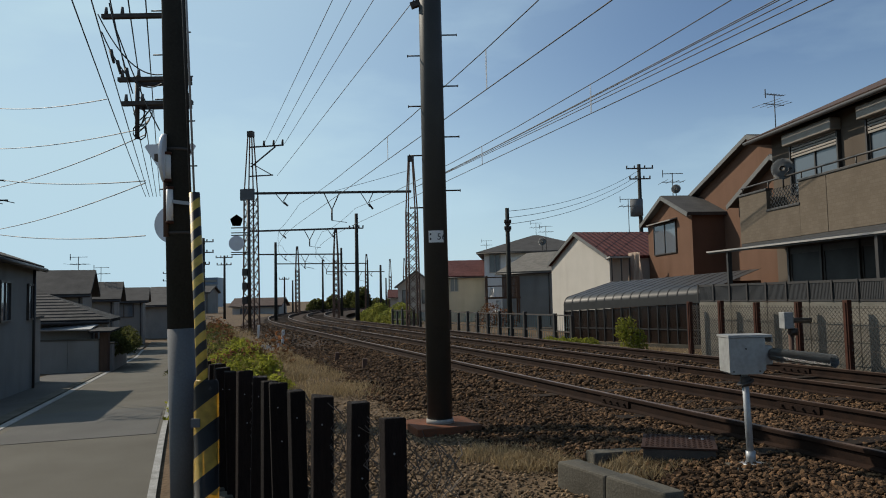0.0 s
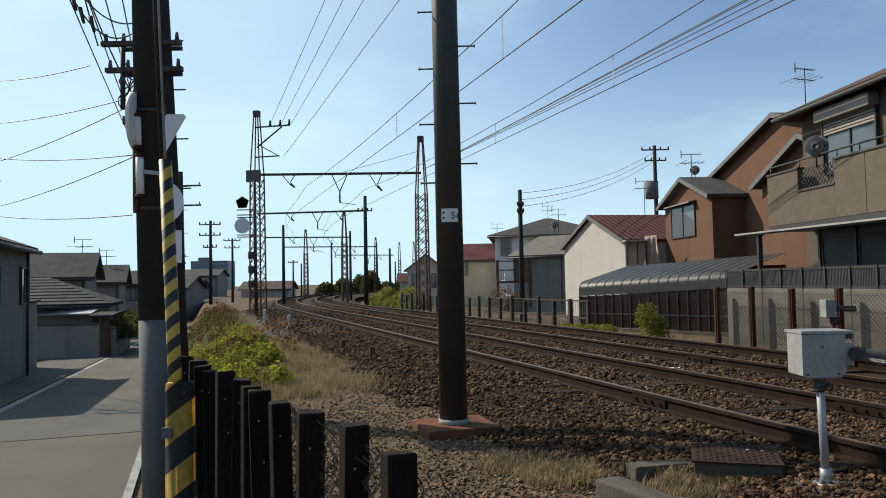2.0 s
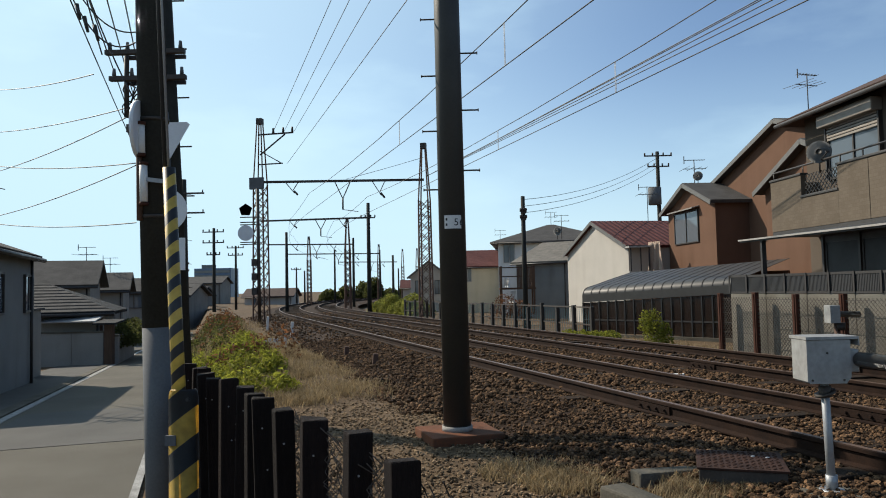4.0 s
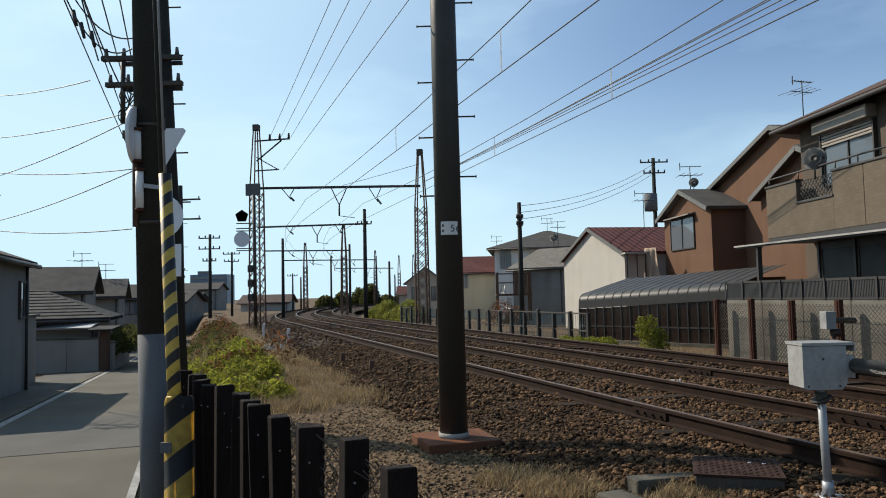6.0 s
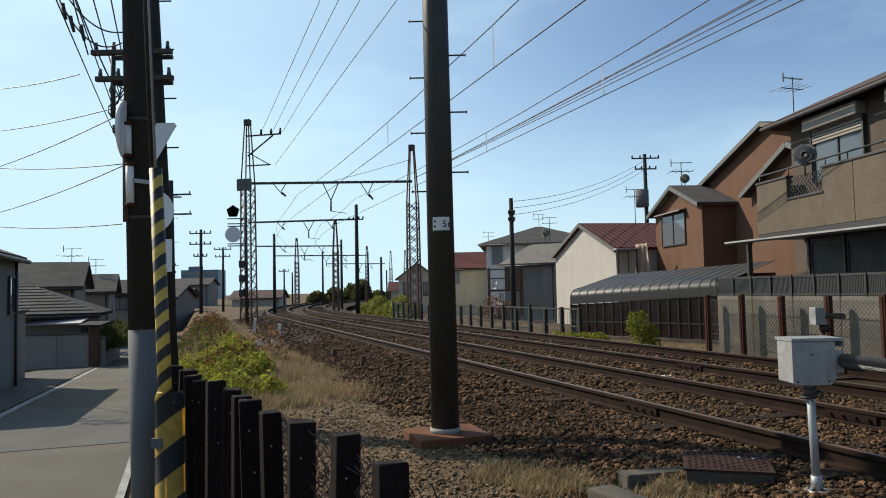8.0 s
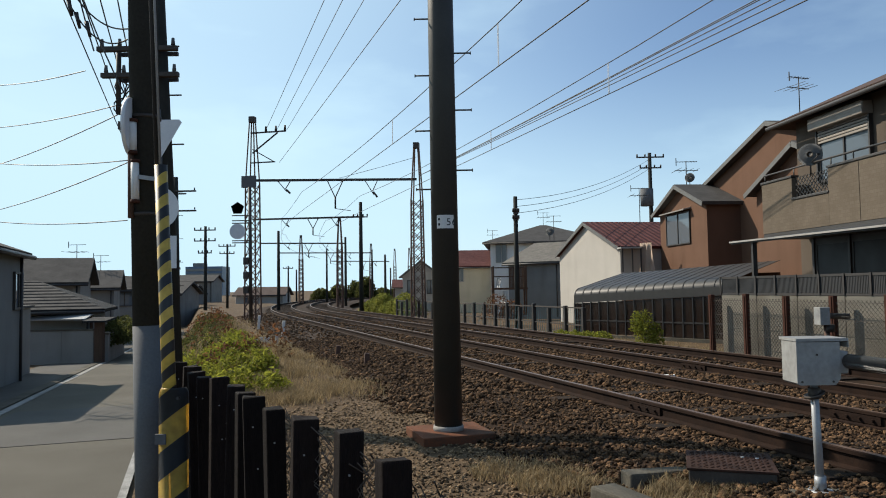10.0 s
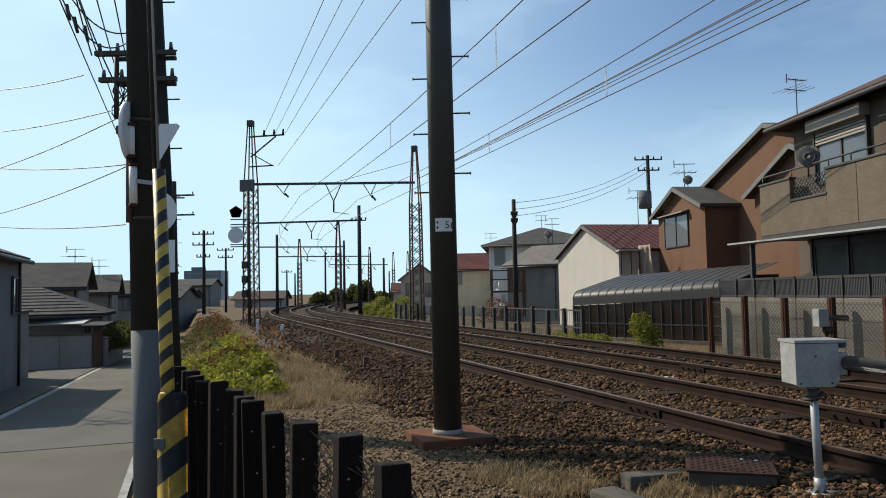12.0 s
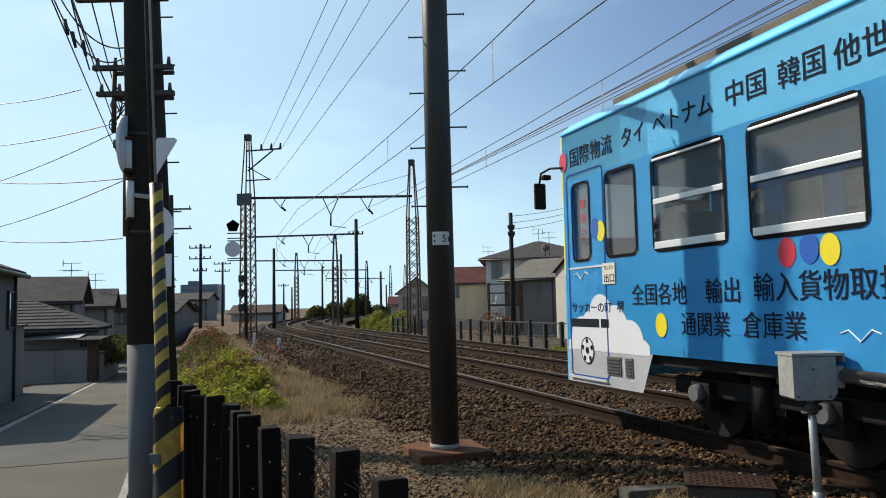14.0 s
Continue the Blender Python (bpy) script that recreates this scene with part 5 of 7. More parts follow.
def grass(name, label, count, spots, height, material):
    """Thin bent blades in tufts."""
    rng = np.random.default_rng(hash_seed(name + label))
    verts, faces = [], []
    for _ in range(count):
        x, y, z, r = spots[rng.integers(len(spots))]
        a, q = rng.random() * 6.28, r * rng.random() ** 0.5
        c = np.array([x + q * math.cos(a), y + q * math.sin(a), z])
        h = height * (0.4 + 0.8 * rng.random())
        b = rng.random() * 6.28
        bend = np.array([math.cos(b), math.sin(b), 0]) * h * (0.2 + 1.1 * rng.random())
        side = np.array([-math.sin(b), math.cos(b), 0]) * (0.0025 + 0.003 * rng.random())
        k = len(verts)
        verts += [(c - side).tolist(), (c + side).tolist(), (c + bend * 0.35 + side * 0.7 + [0, 0, h * 0.6]).tolist(), (c + bend * 0.35 - side * 0.7 + [0, 0, h * 0.6]).tolist(), (c + bend + [0, 0, h]).tolist()]
        faces += [(k, k + 1, k + 2), (k, k + 2, k + 3), (k + 3, k + 2, k + 4)]
    mesh = bpy.data.meshes.new(name)
    mesh.from_pydata(verts, [], faces)
    mesh.materials.append(material)
    return tagged(new(name, mesh), label, "grass", kind="stuff")


M["dish_grey"] = mat("dish_grey", (0.17, 0.17, 0.165), (0.13, 0.13, 0.127), 4, 0.6, bump=0)
balcony()
dish(8.66, 17.42, 4.72, 0.275, "grey satellite dish on the balcony rail")
antenna(10.2, 21.0, 6.2, 1.4, "tall television antenna above the beige house", 0.75, 20)
awning()
veranda()
garden_wall()
wire_fence()
shelter()
lane_pole()
guy_guard()
arm_pole(-3.66, 10, 0.0, 9.0, 0.15, (-0.44, 0), ((4.99, -0.75, 0.33), (4.63, -0.71, 0.33), (5.95, -0.95, 0.3)), "dark utility pole with step bolts and crossarms")
arm_pole(-10.9, 30, -0.6, 6.4, 0.15, (-0.1, 0), ((5.8, -0.3, 0.9), (5.0, -0.3, 0.9)), "utility pole farther down the lane", 10)
sign_cluster()
detector()
small_detector()
cable_pit()
kerb_stone(1.62, 5.71, 0.14, 0.66, 0.15, 0.16, 19, "thin weathered concrete slab in dry grass")
kerb_stone(1.17, 4.91, 0.12, 0.55, 0.20, 0.22, -61, "weathered concrete trough stone near the pit")
kerb_stone(1.45, 4.40, 0.12, 0.56, 0.20, 0.22, -60, "weathered concrete trough stone in dry grass")
gantry((-9.93, 38), (-1.46, 38.5), 7.42, "dark steel beam between the lattice towers", ((0.19, 0.35, 0.6, "s"), (0.50, 0.42, 1.5, "v"), (0.72, 0.35, 0.8, "s")))
wt, top1, low1 = catenary(5.37, 5.78, 6.75, "contact wire and carrier over the near track")
droppers(wt, [(4.9, 5.37, 5.78, 6.68), (12.4, 5.37, 5.78, 6.6), (20, 5.37, 5.78, 6.46)])
wt, top2, low2 = catenary(8.37, 5.75, 6.6, "contact wire and carrier over the far track")
droppers(wt, [(5.5, 8.37, 5.75, 6.55), (13.5, 8.37, 5.75, 6.4), (20, 8.37, 5.75, 6.32)])
wire("feeder_wire", "bare feeder wires above the near track", [sag((-9.17, 37.80, 10.03), (0.27, 10.71, 10.46), 0.03), sag((-8.61, 37.80, 10.02), (0.79, 10.77, 10.47), 0.03), sag((-8.09, 37.80, 10.01), (1.48, 10.84, 10.48), 0.03), sag((-8.49, 37.80, 8.31), (3.77, 4.31, 8.78), 0.03)], 0.011)
wire("service_wire", "thin utility wires above the lane", [sag((-12.3 + 0.15 * k, 30, 6.2), (-2.1 + 0.5 * k - 0.15 * k, 0, 6.75 + 0.1 * k), 0.15) for k in range(5)], 0.012)
wire("house_wire", "service wires across to the houses", [sag((-4.91, 10.00, 4.76), (-10.52, 16.00, 6.34), 0.10), sag((-4.32, 10.00, 4.31), (-10.51, 16.00, 5.35), 0.10), sag((-4.32, 10.00, 4.21), (-10.49, 16.00, 4.36), 0.10), sag((-4.32, 10.00, 3.51), (-10.50, 16.00, 4.69), 0.10), sag((-4.32, 10.00, 3.48), (-10.48, 16.00, 3.41), 0.10), sag((-4.32, 10.00, 2.69), (-10.48, 16.00, 3.42), 0.10)], 0.008)


# ---- tower fittings, signals and far poles ----
def tower_arms():
    t = thing("wire_bracket", "steel brackets with insulators on the lattice tower", "bracket", (-9.93, 38, 0), -12)
    bm = B()
    bar(bm, (0, -0.2, 9.85), (1.95, -0.2, 9.85), 0.07)
    part("arm", bm, M["steel_dark"], t)
    bm = B()
    bar(bm, (0.1, -0.2, 8.8), (1.5, -0.2, 9.8), 0.06)
    part("strut", bm, M["steel_dark"], t)
    bm = B()
    bar(bm, (0, -0.2, 8.3), (1.35, -0.2, 8.3), 0.06)
    part("arm", bm, M["steel_dark"], t)
    bm = B()
    bar(bm, (0.1, -0.2, 9.0), (1.3, -0.2, 8.3), 0.045)
    part("strut", bm, M["steel_dark"], t)
    for x in (0.85, 1.4, 1.9):
        bm = B()
        rod(bm, (x, -0.2, 9.88), (x, -0.2, 10.15), 0.07, 0.05, 8)
        part("insulator", bm, M["steel_dark"], t)
    bm = B()
    box(bm, (-0.38, -0.5, 7.0), (0.38, -0.33, 7.6), bevel=0.02)
    part("cabinet", bm, M["pole_grey"], t, "grey cabinet on the tower")
    return t


def track_signal():
    t = thing("track_signal", "signal pole with a pentagonal and a round plate", "signal", (-9.5, 36, 0.2))
    bm = B()
    rod(bm, (0, 0, 0), (-0.05, 0, 6.6), 0.09, 0.08, 12)
    part("post", bm, M["steel_dark"], t)
    bm = B()
    ring = [bm.verts.new((-0.62 + 0.34 * math.sin(k * math.tau / 5), -0.1, 5.55 + 0.32 * math.cos(k * math.tau / 5))) for k in range(5)]
    bm.faces.new(ring)
    bmesh.ops.solidify(bm, geom=list(bm.faces), thickness=0.05)
    part("pentagon_plate", bm, M["black"], t, "black pentagonal plate")
    bm = B()
    rod(bm, (-0.62, -0.14, 4.42), (-0.62, -0.08, 4.42), 0.38, n=28)
    part("round_plate", bm, M["sign_back"], t, "pale round plate")
    for z in (4.95, 4.83, 3.97, 3.87, 5.2):
        bm = B()
        bar(bm, (-0.9, -0.05, z), (0.05, -0.05, z), 0.05)
        part("bracket", bm, M["steel_dark"], t)
    for z in (1.4, 2.1, 2.8):
        bm = B()
        box(bm, (-0.35, -0.12, z), (-0.1, 0.1, z + 0.35), bevel=0.01)
        part("relay_box", bm, M["steel_dark"], t)
    return t


def far_pole(x, y, top, r=0.13, arms=(), lattice=False):
    if lattice:
        return lattice_tower(x, y, top, 0.4, 0.1, "distant rusty lattice tower along the line", -5)
    t = plain_pole("line_pole", "distant dark pole along the line", x, y, -0.3, top, r, M["pole_dark"], (0, 0), 0, "pole", "line poles")
    for z, w in arms:
        bm = B()
        bar(bm, (-w, -r, z + 0.3), (w, -r, z + 0.3), 0.08)
        arm = part("crossarm", bm, M["steel_dark"], t)
        for sx in (-1, -0.4, 0.4, 1):
            bm = B()
            rod(bm, (sx * w * 0.95, -r, z + 0.34), (sx * w * 0.95, -r, z + 0.5), 0.05, n=6)
            part("insulator", bm, M["steel_dark"], arm)
    return t


tower_arms()
track_signal()
for x, y, top, r, arms in ((-17.9, 55, 6.6, 0.14, ((6.3, 0.8), (5.5, 0.8), (4.6, 0.5))), (-20.7, 70, 6.2, 0.13, ((6.0, 0.8), (5.3, 0.7))), (-12.0, 53, 6.0, 0.13, ()), (-5.85, 51, 7.75, 0.16, ((6.7, 0.5),)), (-19.2, 90, 4.7, 0.12, ((4.4, 0.6),)),
                           (-17.8, 88, 4.2, 0.12, ()), (-13.7, 85, 6.4, 0.13, ()), (-9.5, 70, 6.7, 0.14, ()), (-8.5, 85, 6.3, 0.13, ()), (-6.0, 80, 4.0, 0.1, ()), (-5.1, 62, 4.6, 0.12, ()), (-29.5, 80, 5.3, 0.13, ((5.0, 0.8), (4.2, 0.8)))):
    far_pole(x, y, top, r, arms)
for x, y, top in ((-7.75, 54, 6.9), (-14.7, 75, 7.2), (-9.3, 92, 7.3), (-7.6, 110, 7.6), (-5.2, 105, 7.4)):
    far_pole(x, y, top, lattice=True)
V2 = ((0.3, 0.3, 0.5, "s"), (0.55, 0.4, 1.2, "v"), (0.75, 0.3, 0.6, "s"))
gantry((-13.6, 52), (-5.7, 51.2), 6.75, "dark steel beam over the tracks beyond the towers", V2)
gantry((-17.0, 68), (-9.4, 70), 6.1, "distant steel beam over the tracks", V2)
gantry((-18.5, 82), (-8.6, 85), 5.9, "distant steel beam over the tracks", V2)
gantry((-15.5, 100), (-8.0, 104), 5.6, "distant steel beam over the tracks", V2)
far_pole(3.15, 33, 5.75, 0.125, ((5.0, 0.12), (4.7, 0.12)))
PT = far_pole(13.4, 48, 10.3, 0.16, ((10.0, 0.9), (9.3, 0.7)))
bm = B()
rod(bm, (-0.35, -0.35, 7.1), (-0.35, -0.35, 8.2), 0.42, n=14)
part("transformer", bm, M["pole_grey"], PT, "grey pole transformer")
wire("garden_wire", "thin wires from the pole to the far pole", [sag((3.15, 33, z), (13.4, 48, z + 4.3), 0.5) for z in (5.0, 5.3, 5.6)], 0.012)
wire("side_feeder", "bundle of feeder wires from the tower beside the far track", [sag((-1.3, 38.4, 7.6), on(-25, 10.9, z), 0.25) for z in (7.45, 7.8, 8.1, 8.2)], 0.013)
wire("tower_stay", "slanting stay wire from the tower", [sag((-1.46, 38.5, 8.6), (-5.5, 38.2, 7.5), 0.02)], 0.012)
for x, y, z, h in ((7.5, 51.1, 4.9, 1.7), (10.6, 40.2, 4.8, 2.2), (11.0, 33.5, 6.0, 1.3), (8.2, 61.8, 6.6, 1.3), (4.2, 66, 5.2, 1.6), (-20.0, 40, 2.6, 1.8), (-21.5, 46, 2.6, 1.5), (-9.0, 13.5, 3.0, 1.2)):
    antenna(x, y, z, h)
dish(7.2, 51.0, 5.5, 0.3, "small white satellite dish on a roof", 0.6)
dish(11.05, 33.2, 6.5, 0.22, "small grey satellite dish on the ridge", 0.5)


# ---- fences and small structures beyond the tracks ----
def low_fence():
    t = thing("low_fence", "low fence of dark posts and teal netting", "fence")
    for i in range(20):
        p = on(20.0 + 1.15 * i, 11.3)
        bm = B()
        box(bm, (-0.06, -0.06, -0.3), (0.06, 0.06, 0.95 + 0.08 * math.sin(i * 2.7)), bevel=0.01)
        q = part("post", bm, M["trim_dark"], t)
        q.matrix_basis = pose(p.x, p.y, 0.1, 0, 0, math.degrees(TH))
    for z in (0.45, 0.98):
        bm = B()
        bar(bm, on(20, 11.3, z + 0.05), on(42, 11.3, z + 0.05), 0.04)
        part("rail", bm, M["steel_dark"], t)
    bm = B()
    for k in range(150):
        p = on(20 + 0.145 * k, 11.34)
        bar(bm, (p.x, p.y, 0.15), (p.x, p.y, 1.0), 0.012)
    tagged(part("netting", bm, M["teal"], t, "faded teal netting"), kind="stuff")
    return t


M["teal"] = mat("teal", (0.16, 0.27, 0.27), (0.12, 0.20, 0.20), 4, 0.7, bump=0)


def timber_balcony():
    t = thing("timber_balcony", "weathered brown timber balcony with hanging washing", "balcony", (2.9, 45.5, 0))
    w = 2.0
    for x in (0, w):
        for yy in (0, 1.2):
            bm = B()
            bar(bm, (x, yy, 0), (x, yy, 3.0), 0.1)
            part("post", bm, M["wood"], t)
    bm = B()
    box(bm, (-0.1, -0.1, 1.55), (w + 0.1, 1.3, 1.67))
    part("deck", bm, M["wood"], t)
    for i in range(14):
        bm = B()
        x = 0.95 + i * 0.08
        box(bm, (x, -0.06, 1.6), (x + 0.065, -0.03, 2.9))
        part("slat", bm, M["wood"], t)
    for z in (2.35, 2.9):
        bm = B()
        bar(bm, (0, 0, z), (w, 0, z), 0.07)
        part("rail", bm, M["wood"], t)
    return t


def washing(x, y, z, w, h, material, label, seed):
    rng = np.random.default_rng(seed)
    bm = B()
    n, k = 14, 8
    g = [[bm.verts.new((w * (i / n - 0.5) * (0.75 + 0.25 * j / k), 0.09 * math.sin(i * 1.25 + j * 0.25) * (0.4 + j / k), -h * j / k)) for i in range(n + 1)] for j in range(k + 1)]
    for j in range(k):
        for i in range(n):
            bm.faces.new((g[j][i], g[j][i + 1], g[j + 1][i + 1], g[j + 1][i])).smooth = True
    bmesh.ops.solidify(bm, geom=list(bm.faces), thickness=0.01)
    ob = link("hanging_cloth", bm, material)
    ob.matrix_basis = pose(x, y, z, 0, 0, -60)
    return tagged(ob, label, "laundry")


low_fence()
timber_balcony()
washing(9.12, 33.7, 3.62, 1.0, 1.45, M["cloth"], "pale pink blanket hung over a railing", 1)
washing(3.2, 45.3, 2.3, 0.6, 0.6, M["white_paint"], "white washing on the timber balcony", 2)
washing(3.6, 45.3, 1.45, 0.8, 0.7, M["white_paint"], "white washing under the timber balcony", 3)
R1 = thing("balcony_rail", "pale balcony canopy beside the cream house", "balcony", (7.98, 33.75, 0))
bm = B()
box(bm, (0, 0, 3.38), (1.0, 0.8, 3.46))
part("canopy", bm, M["trim_light"], R1)
for x in (0.1, 0.55, 0.94):
    bm = B()
    bar(bm, (x, 0.1, 0), (x, 0.1, 3.38), 0.06)
    part("post", bm, M["trim_dark"], R1)
bm = B()
box(bm, (0, 0, 1.6), (1.0, 0.06, 2.3))
part("panel", bm, M["cream_wall"], R1)


# ---- lane side: walls, pots and the far tower block ----
def lane_wall(o, a, ln, h, label, material="shaded_white_wall"):
    t = new("lane_wall")
    t.matrix_basis = frame_of(o, a)
    tagged(t, label, "wall", group="lane walls")
    n = max(int(ln / 1.0), 1)
    for i in range(n):
        bm = B()
        box(bm, (i * ln / n + 0.004, 0, -0.5), ((i + 1) * ln / n - 0.004, 0.14, h), bevel=0.008)
        part("panel", bm, M[material], t)
    bm = B()
    box(bm, (-0.02, -0.03, h + 0.003), (ln + 0.02, 0.17, h + 0.06), bevel=0.01)
    part("coping", bm, M["concrete"], t)
    return t


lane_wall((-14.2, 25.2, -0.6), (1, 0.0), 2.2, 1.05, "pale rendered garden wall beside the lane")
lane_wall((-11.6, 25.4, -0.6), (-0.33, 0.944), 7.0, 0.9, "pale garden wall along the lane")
GP = thing("gate_post", "dark brown timber gate post", "gate", (-11.8, 25.2, -0.6))
bm = B()
box(bm, (-0.14, -0.1, -0.4), (0.14, 0.1, 1.35), bevel=0.01)
part("post", bm, M["wood"], GP)
bm = B()
plate(bm, [(-0.4, -0.4, 1.4), (0.4, -0.4, 1.4), (0.4, 0.4, 1.5), (-0.4, 0.4, 1.5)], 0.06)
part("cap", bm, M["blue_tile"], GP)
leaf_cloud("hedge", "dark clipped garden hedge beside the lane", 5000, [(-11.9 - 0.33 * k, 26.5 + 0.95 * k, -0.1, 0.6, 0.9) for k in range(6)], 0.10, M["leaf_dark"], "hedge")


def office():
    t = thing("office_block", "distant blue glass office block", "building", (-141, 400, -2))
    bm = B()
    box(bm, (0, 0, 0), (20, 14, 17.5))
    part("wall", bm, M["far_glass"], t)
    for k in range(6):
        bm = B()
        box(bm, (0.3, -0.2, 2 + 2.6 * k), (19.7, -0.02, 3.4 + 2.6 * k))
        part("window", bm, M["pane"], t)
    bm = B()
    box(bm, (3, 3, 17.5), (9, 9, 19.5))
    part("plant_room", bm, M["grey_wall"], t)
    return t


office()
for k, (x, y, w, h, wall, roof) in enumerate(((-27.5, 62, 5, 2.3, "shaded_white_wall", "dark_roof"), (-35, 80, 7, 2.2, "grey_wall", "dark_roof"), (-27, 95, 6, 1.9, "cream_wall", "brown_roof"), (-44, 110, 9, 4, "shaded_white_wall", "dark_roof"), (-6.6, 95, 6, 2.6, "cream_wall", "red_tile"), (0.5, 88, 7, 5.4, "shaded_white_wall", "dark_roof"), (11, 72, 8, 6.2, "shaded_white_wall", "dark_roof"))):
    house("distant_house", "small distant house with a dark roof", (x, y, -0.6), (1, 0.05), w, 6, h, 0.9, wall, roof, over=0.4, windows=(("f", 1.0, h - 1.5, 1.2, 1.1, "slide"),))

# ---- plants ----
rng = np.random.default_rng(5)


def strip_spots(s0, s1, d0, d1, n, r, h):
    out = []
    for _ in range(n):
        s, d = s0 + (s1 - s0) * rng.random(), d0 + (d1 - d0) * rng.random()
        p = on(s, d)
        out.append((p.x, p.y, ground_z(s, d) - 0.02, r * (0.6 + 0.8 * rng.random()), h * (0.5 + 0.9 * rng.random())))
    return out


leaf_cloud("bank_weeds", "bright green creeping weeds on the bank", 34000, strip_spots(11.0, 24, -0.35, 1.25, 170, 0.24, 0.34), 0.070, M["leaf"], "weeds")
leaf_cloud("bank_bushes", "darker reddish weeds farther along the bank", 9000, strip_spots(19, 36, -0.3, 1.3, 44, 0.5, 0.42), 0.10, M["leaf_dark"], "weeds")
leaf_cloud("red_bushes", "rust-red dry bushes on the bank", 3500, strip_spots(15, 36, 0.0, 1.7, 26, 0.4, 0.6), 0.09, M["leaf_red"], "weeds")
grass("bank_grass", "pale dry grass on the bank", 26000, [(x, y, z, r * 0.9) for x, y, z, r, h in strip_spots(10.5, 24, 0.9, 2.4, 60, 0.5, 0)], 0.15, M["dry_grass"])
grass("bank_green_grass", "long straw-coloured grass among the weeds", 5000, [(x, y, z, r) for x, y, z, r, h in strip_spots(13, 34, 0.1, 1.8, 50, 0.6, 0)], 0.34, M["dry_grass"])
grass("verge_grass", "dry grass tufts by the concrete stones", 7000, [(1.0, 6.2, 0.12, 0.35), (0.8, 5.9, 0.12, 0.3), (1.25, 5.75, 0.12, 0.3), (1.75, 5.55, 0.2, 0.25), (0.5, 6.3, 0.12, 0.35), (1.6, 5.2, 0.2, 0.3), (2.0, 5.3, 0.2, 0.2), (1.1, 6.0, 0.12, 0.3)], 0.11, M["dry_grass"])
grass("far_verge_grass", "pale grass beyond the far track", 9000, [(x, y, z + 0.05, r) for x, y, z, r, h in strip_spots(12, 22, 10.4, 11.8, 40, 0.6, 0)], 0.22, M["dry_grass"])
leaf_cloud("shelter_weeds", "low bright weeds at the shelter's corner", 2200, [(3.4 + 0.35 * k, 22.3 - 0.3 * k, 0.1, 0.35, 0.3) for k in range(4)], 0.07, M["leaf"], "weeds")
leaf_cloud("shelter_vine", "ragged yellow-green vine before the shelter", 1700, [(5.15, 19.3, 0.15, 0.3, 0.95), (5.4, 19.2, 0.15, 0.22, 0.6), (4.95, 19.4, 0.5, 0.2, 0.55)], 0.065, M["leaf"], "vine")
leaf_cloud("mound_bushes", "yellow-green bushes on the far mound", 9000, [(-5.3 + 0.55 * k, 52 - 1.2 * k, 0.1, 0.9, 0.8 + 0.3 * (k % 3)) for k in range(7)], 0.16, M["green_grass"], "bushes")
leaf_cloud("far_trees", "distant dark green trees on the horizon", 9000, [(-20 + 2.4 * k, 118 + 3 * (k % 3), -0.2, 1.8, 2.2 + 0.6 * (k % 4)) for k in range(7)], 0.5, M["leaf_dark"], "trees")
leaf_cloud("garden_shrub", "reddish garden shrub behind the low fence", 1800, [(2.6, 38, 0.1, 0.9, 1.3), (3.3, 37.5, 0.1, 0.7, 1.0)], 0.10, M["leaf_red"], "shrub")


M["old_wire"] = mat("old_wire", (0.12, 0.10, 0.085), (0.07, 0.055, 0.045), 5, 0.6, 0.4, bump=0)


# ---- torn wire net on the post fence ----
def torn_net():
    t = thing("torn_wire_net", "torn rusty wire netting hung on the posts", "netting")
    r2 = np.random.default_rng(11)
    for i in range(9):
        bm = B()
        y0 = 2.14 + 0.36 * i
        for k in range(16):
            f = k / 16
            y = y0 + 0.36 * f
            x = -0.12 - 0.562 * (y - 2.55)
            top = 1.10 - 0.12 * r2.random()
            pts = []
            for j in range(16):
                z = top - j * 0.05
                pts.append((x + 0.02 * r2.normal() * 0.6 + (0.018 if j % 2 else -0.018), y + 0.008 * r2.normal(), z))
            tube(bm, pts, 0.0032, 3)
        part("mesh_piece", bm, M["old_wire"], t)
    return t


torn_net()


# ---- small things on the lane side ----
def drop_cables():
    t = thing("drop_cables", "slack black cables with clamps at the pole head", "cable")
    for k, (a, b, sg) in enumerate((((-2.38, 5.5, 3.70), (-3.0, 5.6, 4.3), 0.16), ((-2.38, 5.5, 3.62), (-2.92, 5.5, 4.1), 0.20), ((-2.4, 5.5, 3.2), (-2.85, 5.6, 4.2), 0.05), ((-2.66, 5.55, 3.55), (-2.9, 5.6, 4.4), 0.03))):
        bm = B()
        tube(bm, sag(a, b, sg), 0.006, 5)
        part("cable", bm, M["wire"], t)
    for x, z in ((-2.86, 3.95), (-2.80, 3.85), (-2.72, 3.78)):
        bm = B()
        rod(bm, (x, 5.55, z), (x + 0.03, 5.55, z - 0.12), 0.018, 0.012, 8)
        part("clamp", bm, M["wire"], t)
    return t


drop_cables()
PB = thing("cable_rack", "upright rack with coiled cables beside the pole", "cable rack", (-4.45, 10, 0))
bm = B()
rod(bm, (0, 0, 4.15), (0, 0, 5.1), 0.035, n=8)
part("upright", bm, M["steel_dark"], PB)
for k in range(5):
    bm = B()
    c = Vector((0.05 + 0.05 * (k % 3), -0.03, 4.25 + 0.1 * k))
    tube(bm, [c + Vector((0.09 * math.cos(q * 0.7 + k), 0.03 * math.sin(q), 0.12 * math.sin(q * 0.7 + k * 2))) for q in range(10)], 0.01, 5)
    part("coil", bm, M["wire"], PB)
bm = B()
bar(bm, (0, 0.05, 4.99), (0.8, 0.05, 4.99), 0.05)
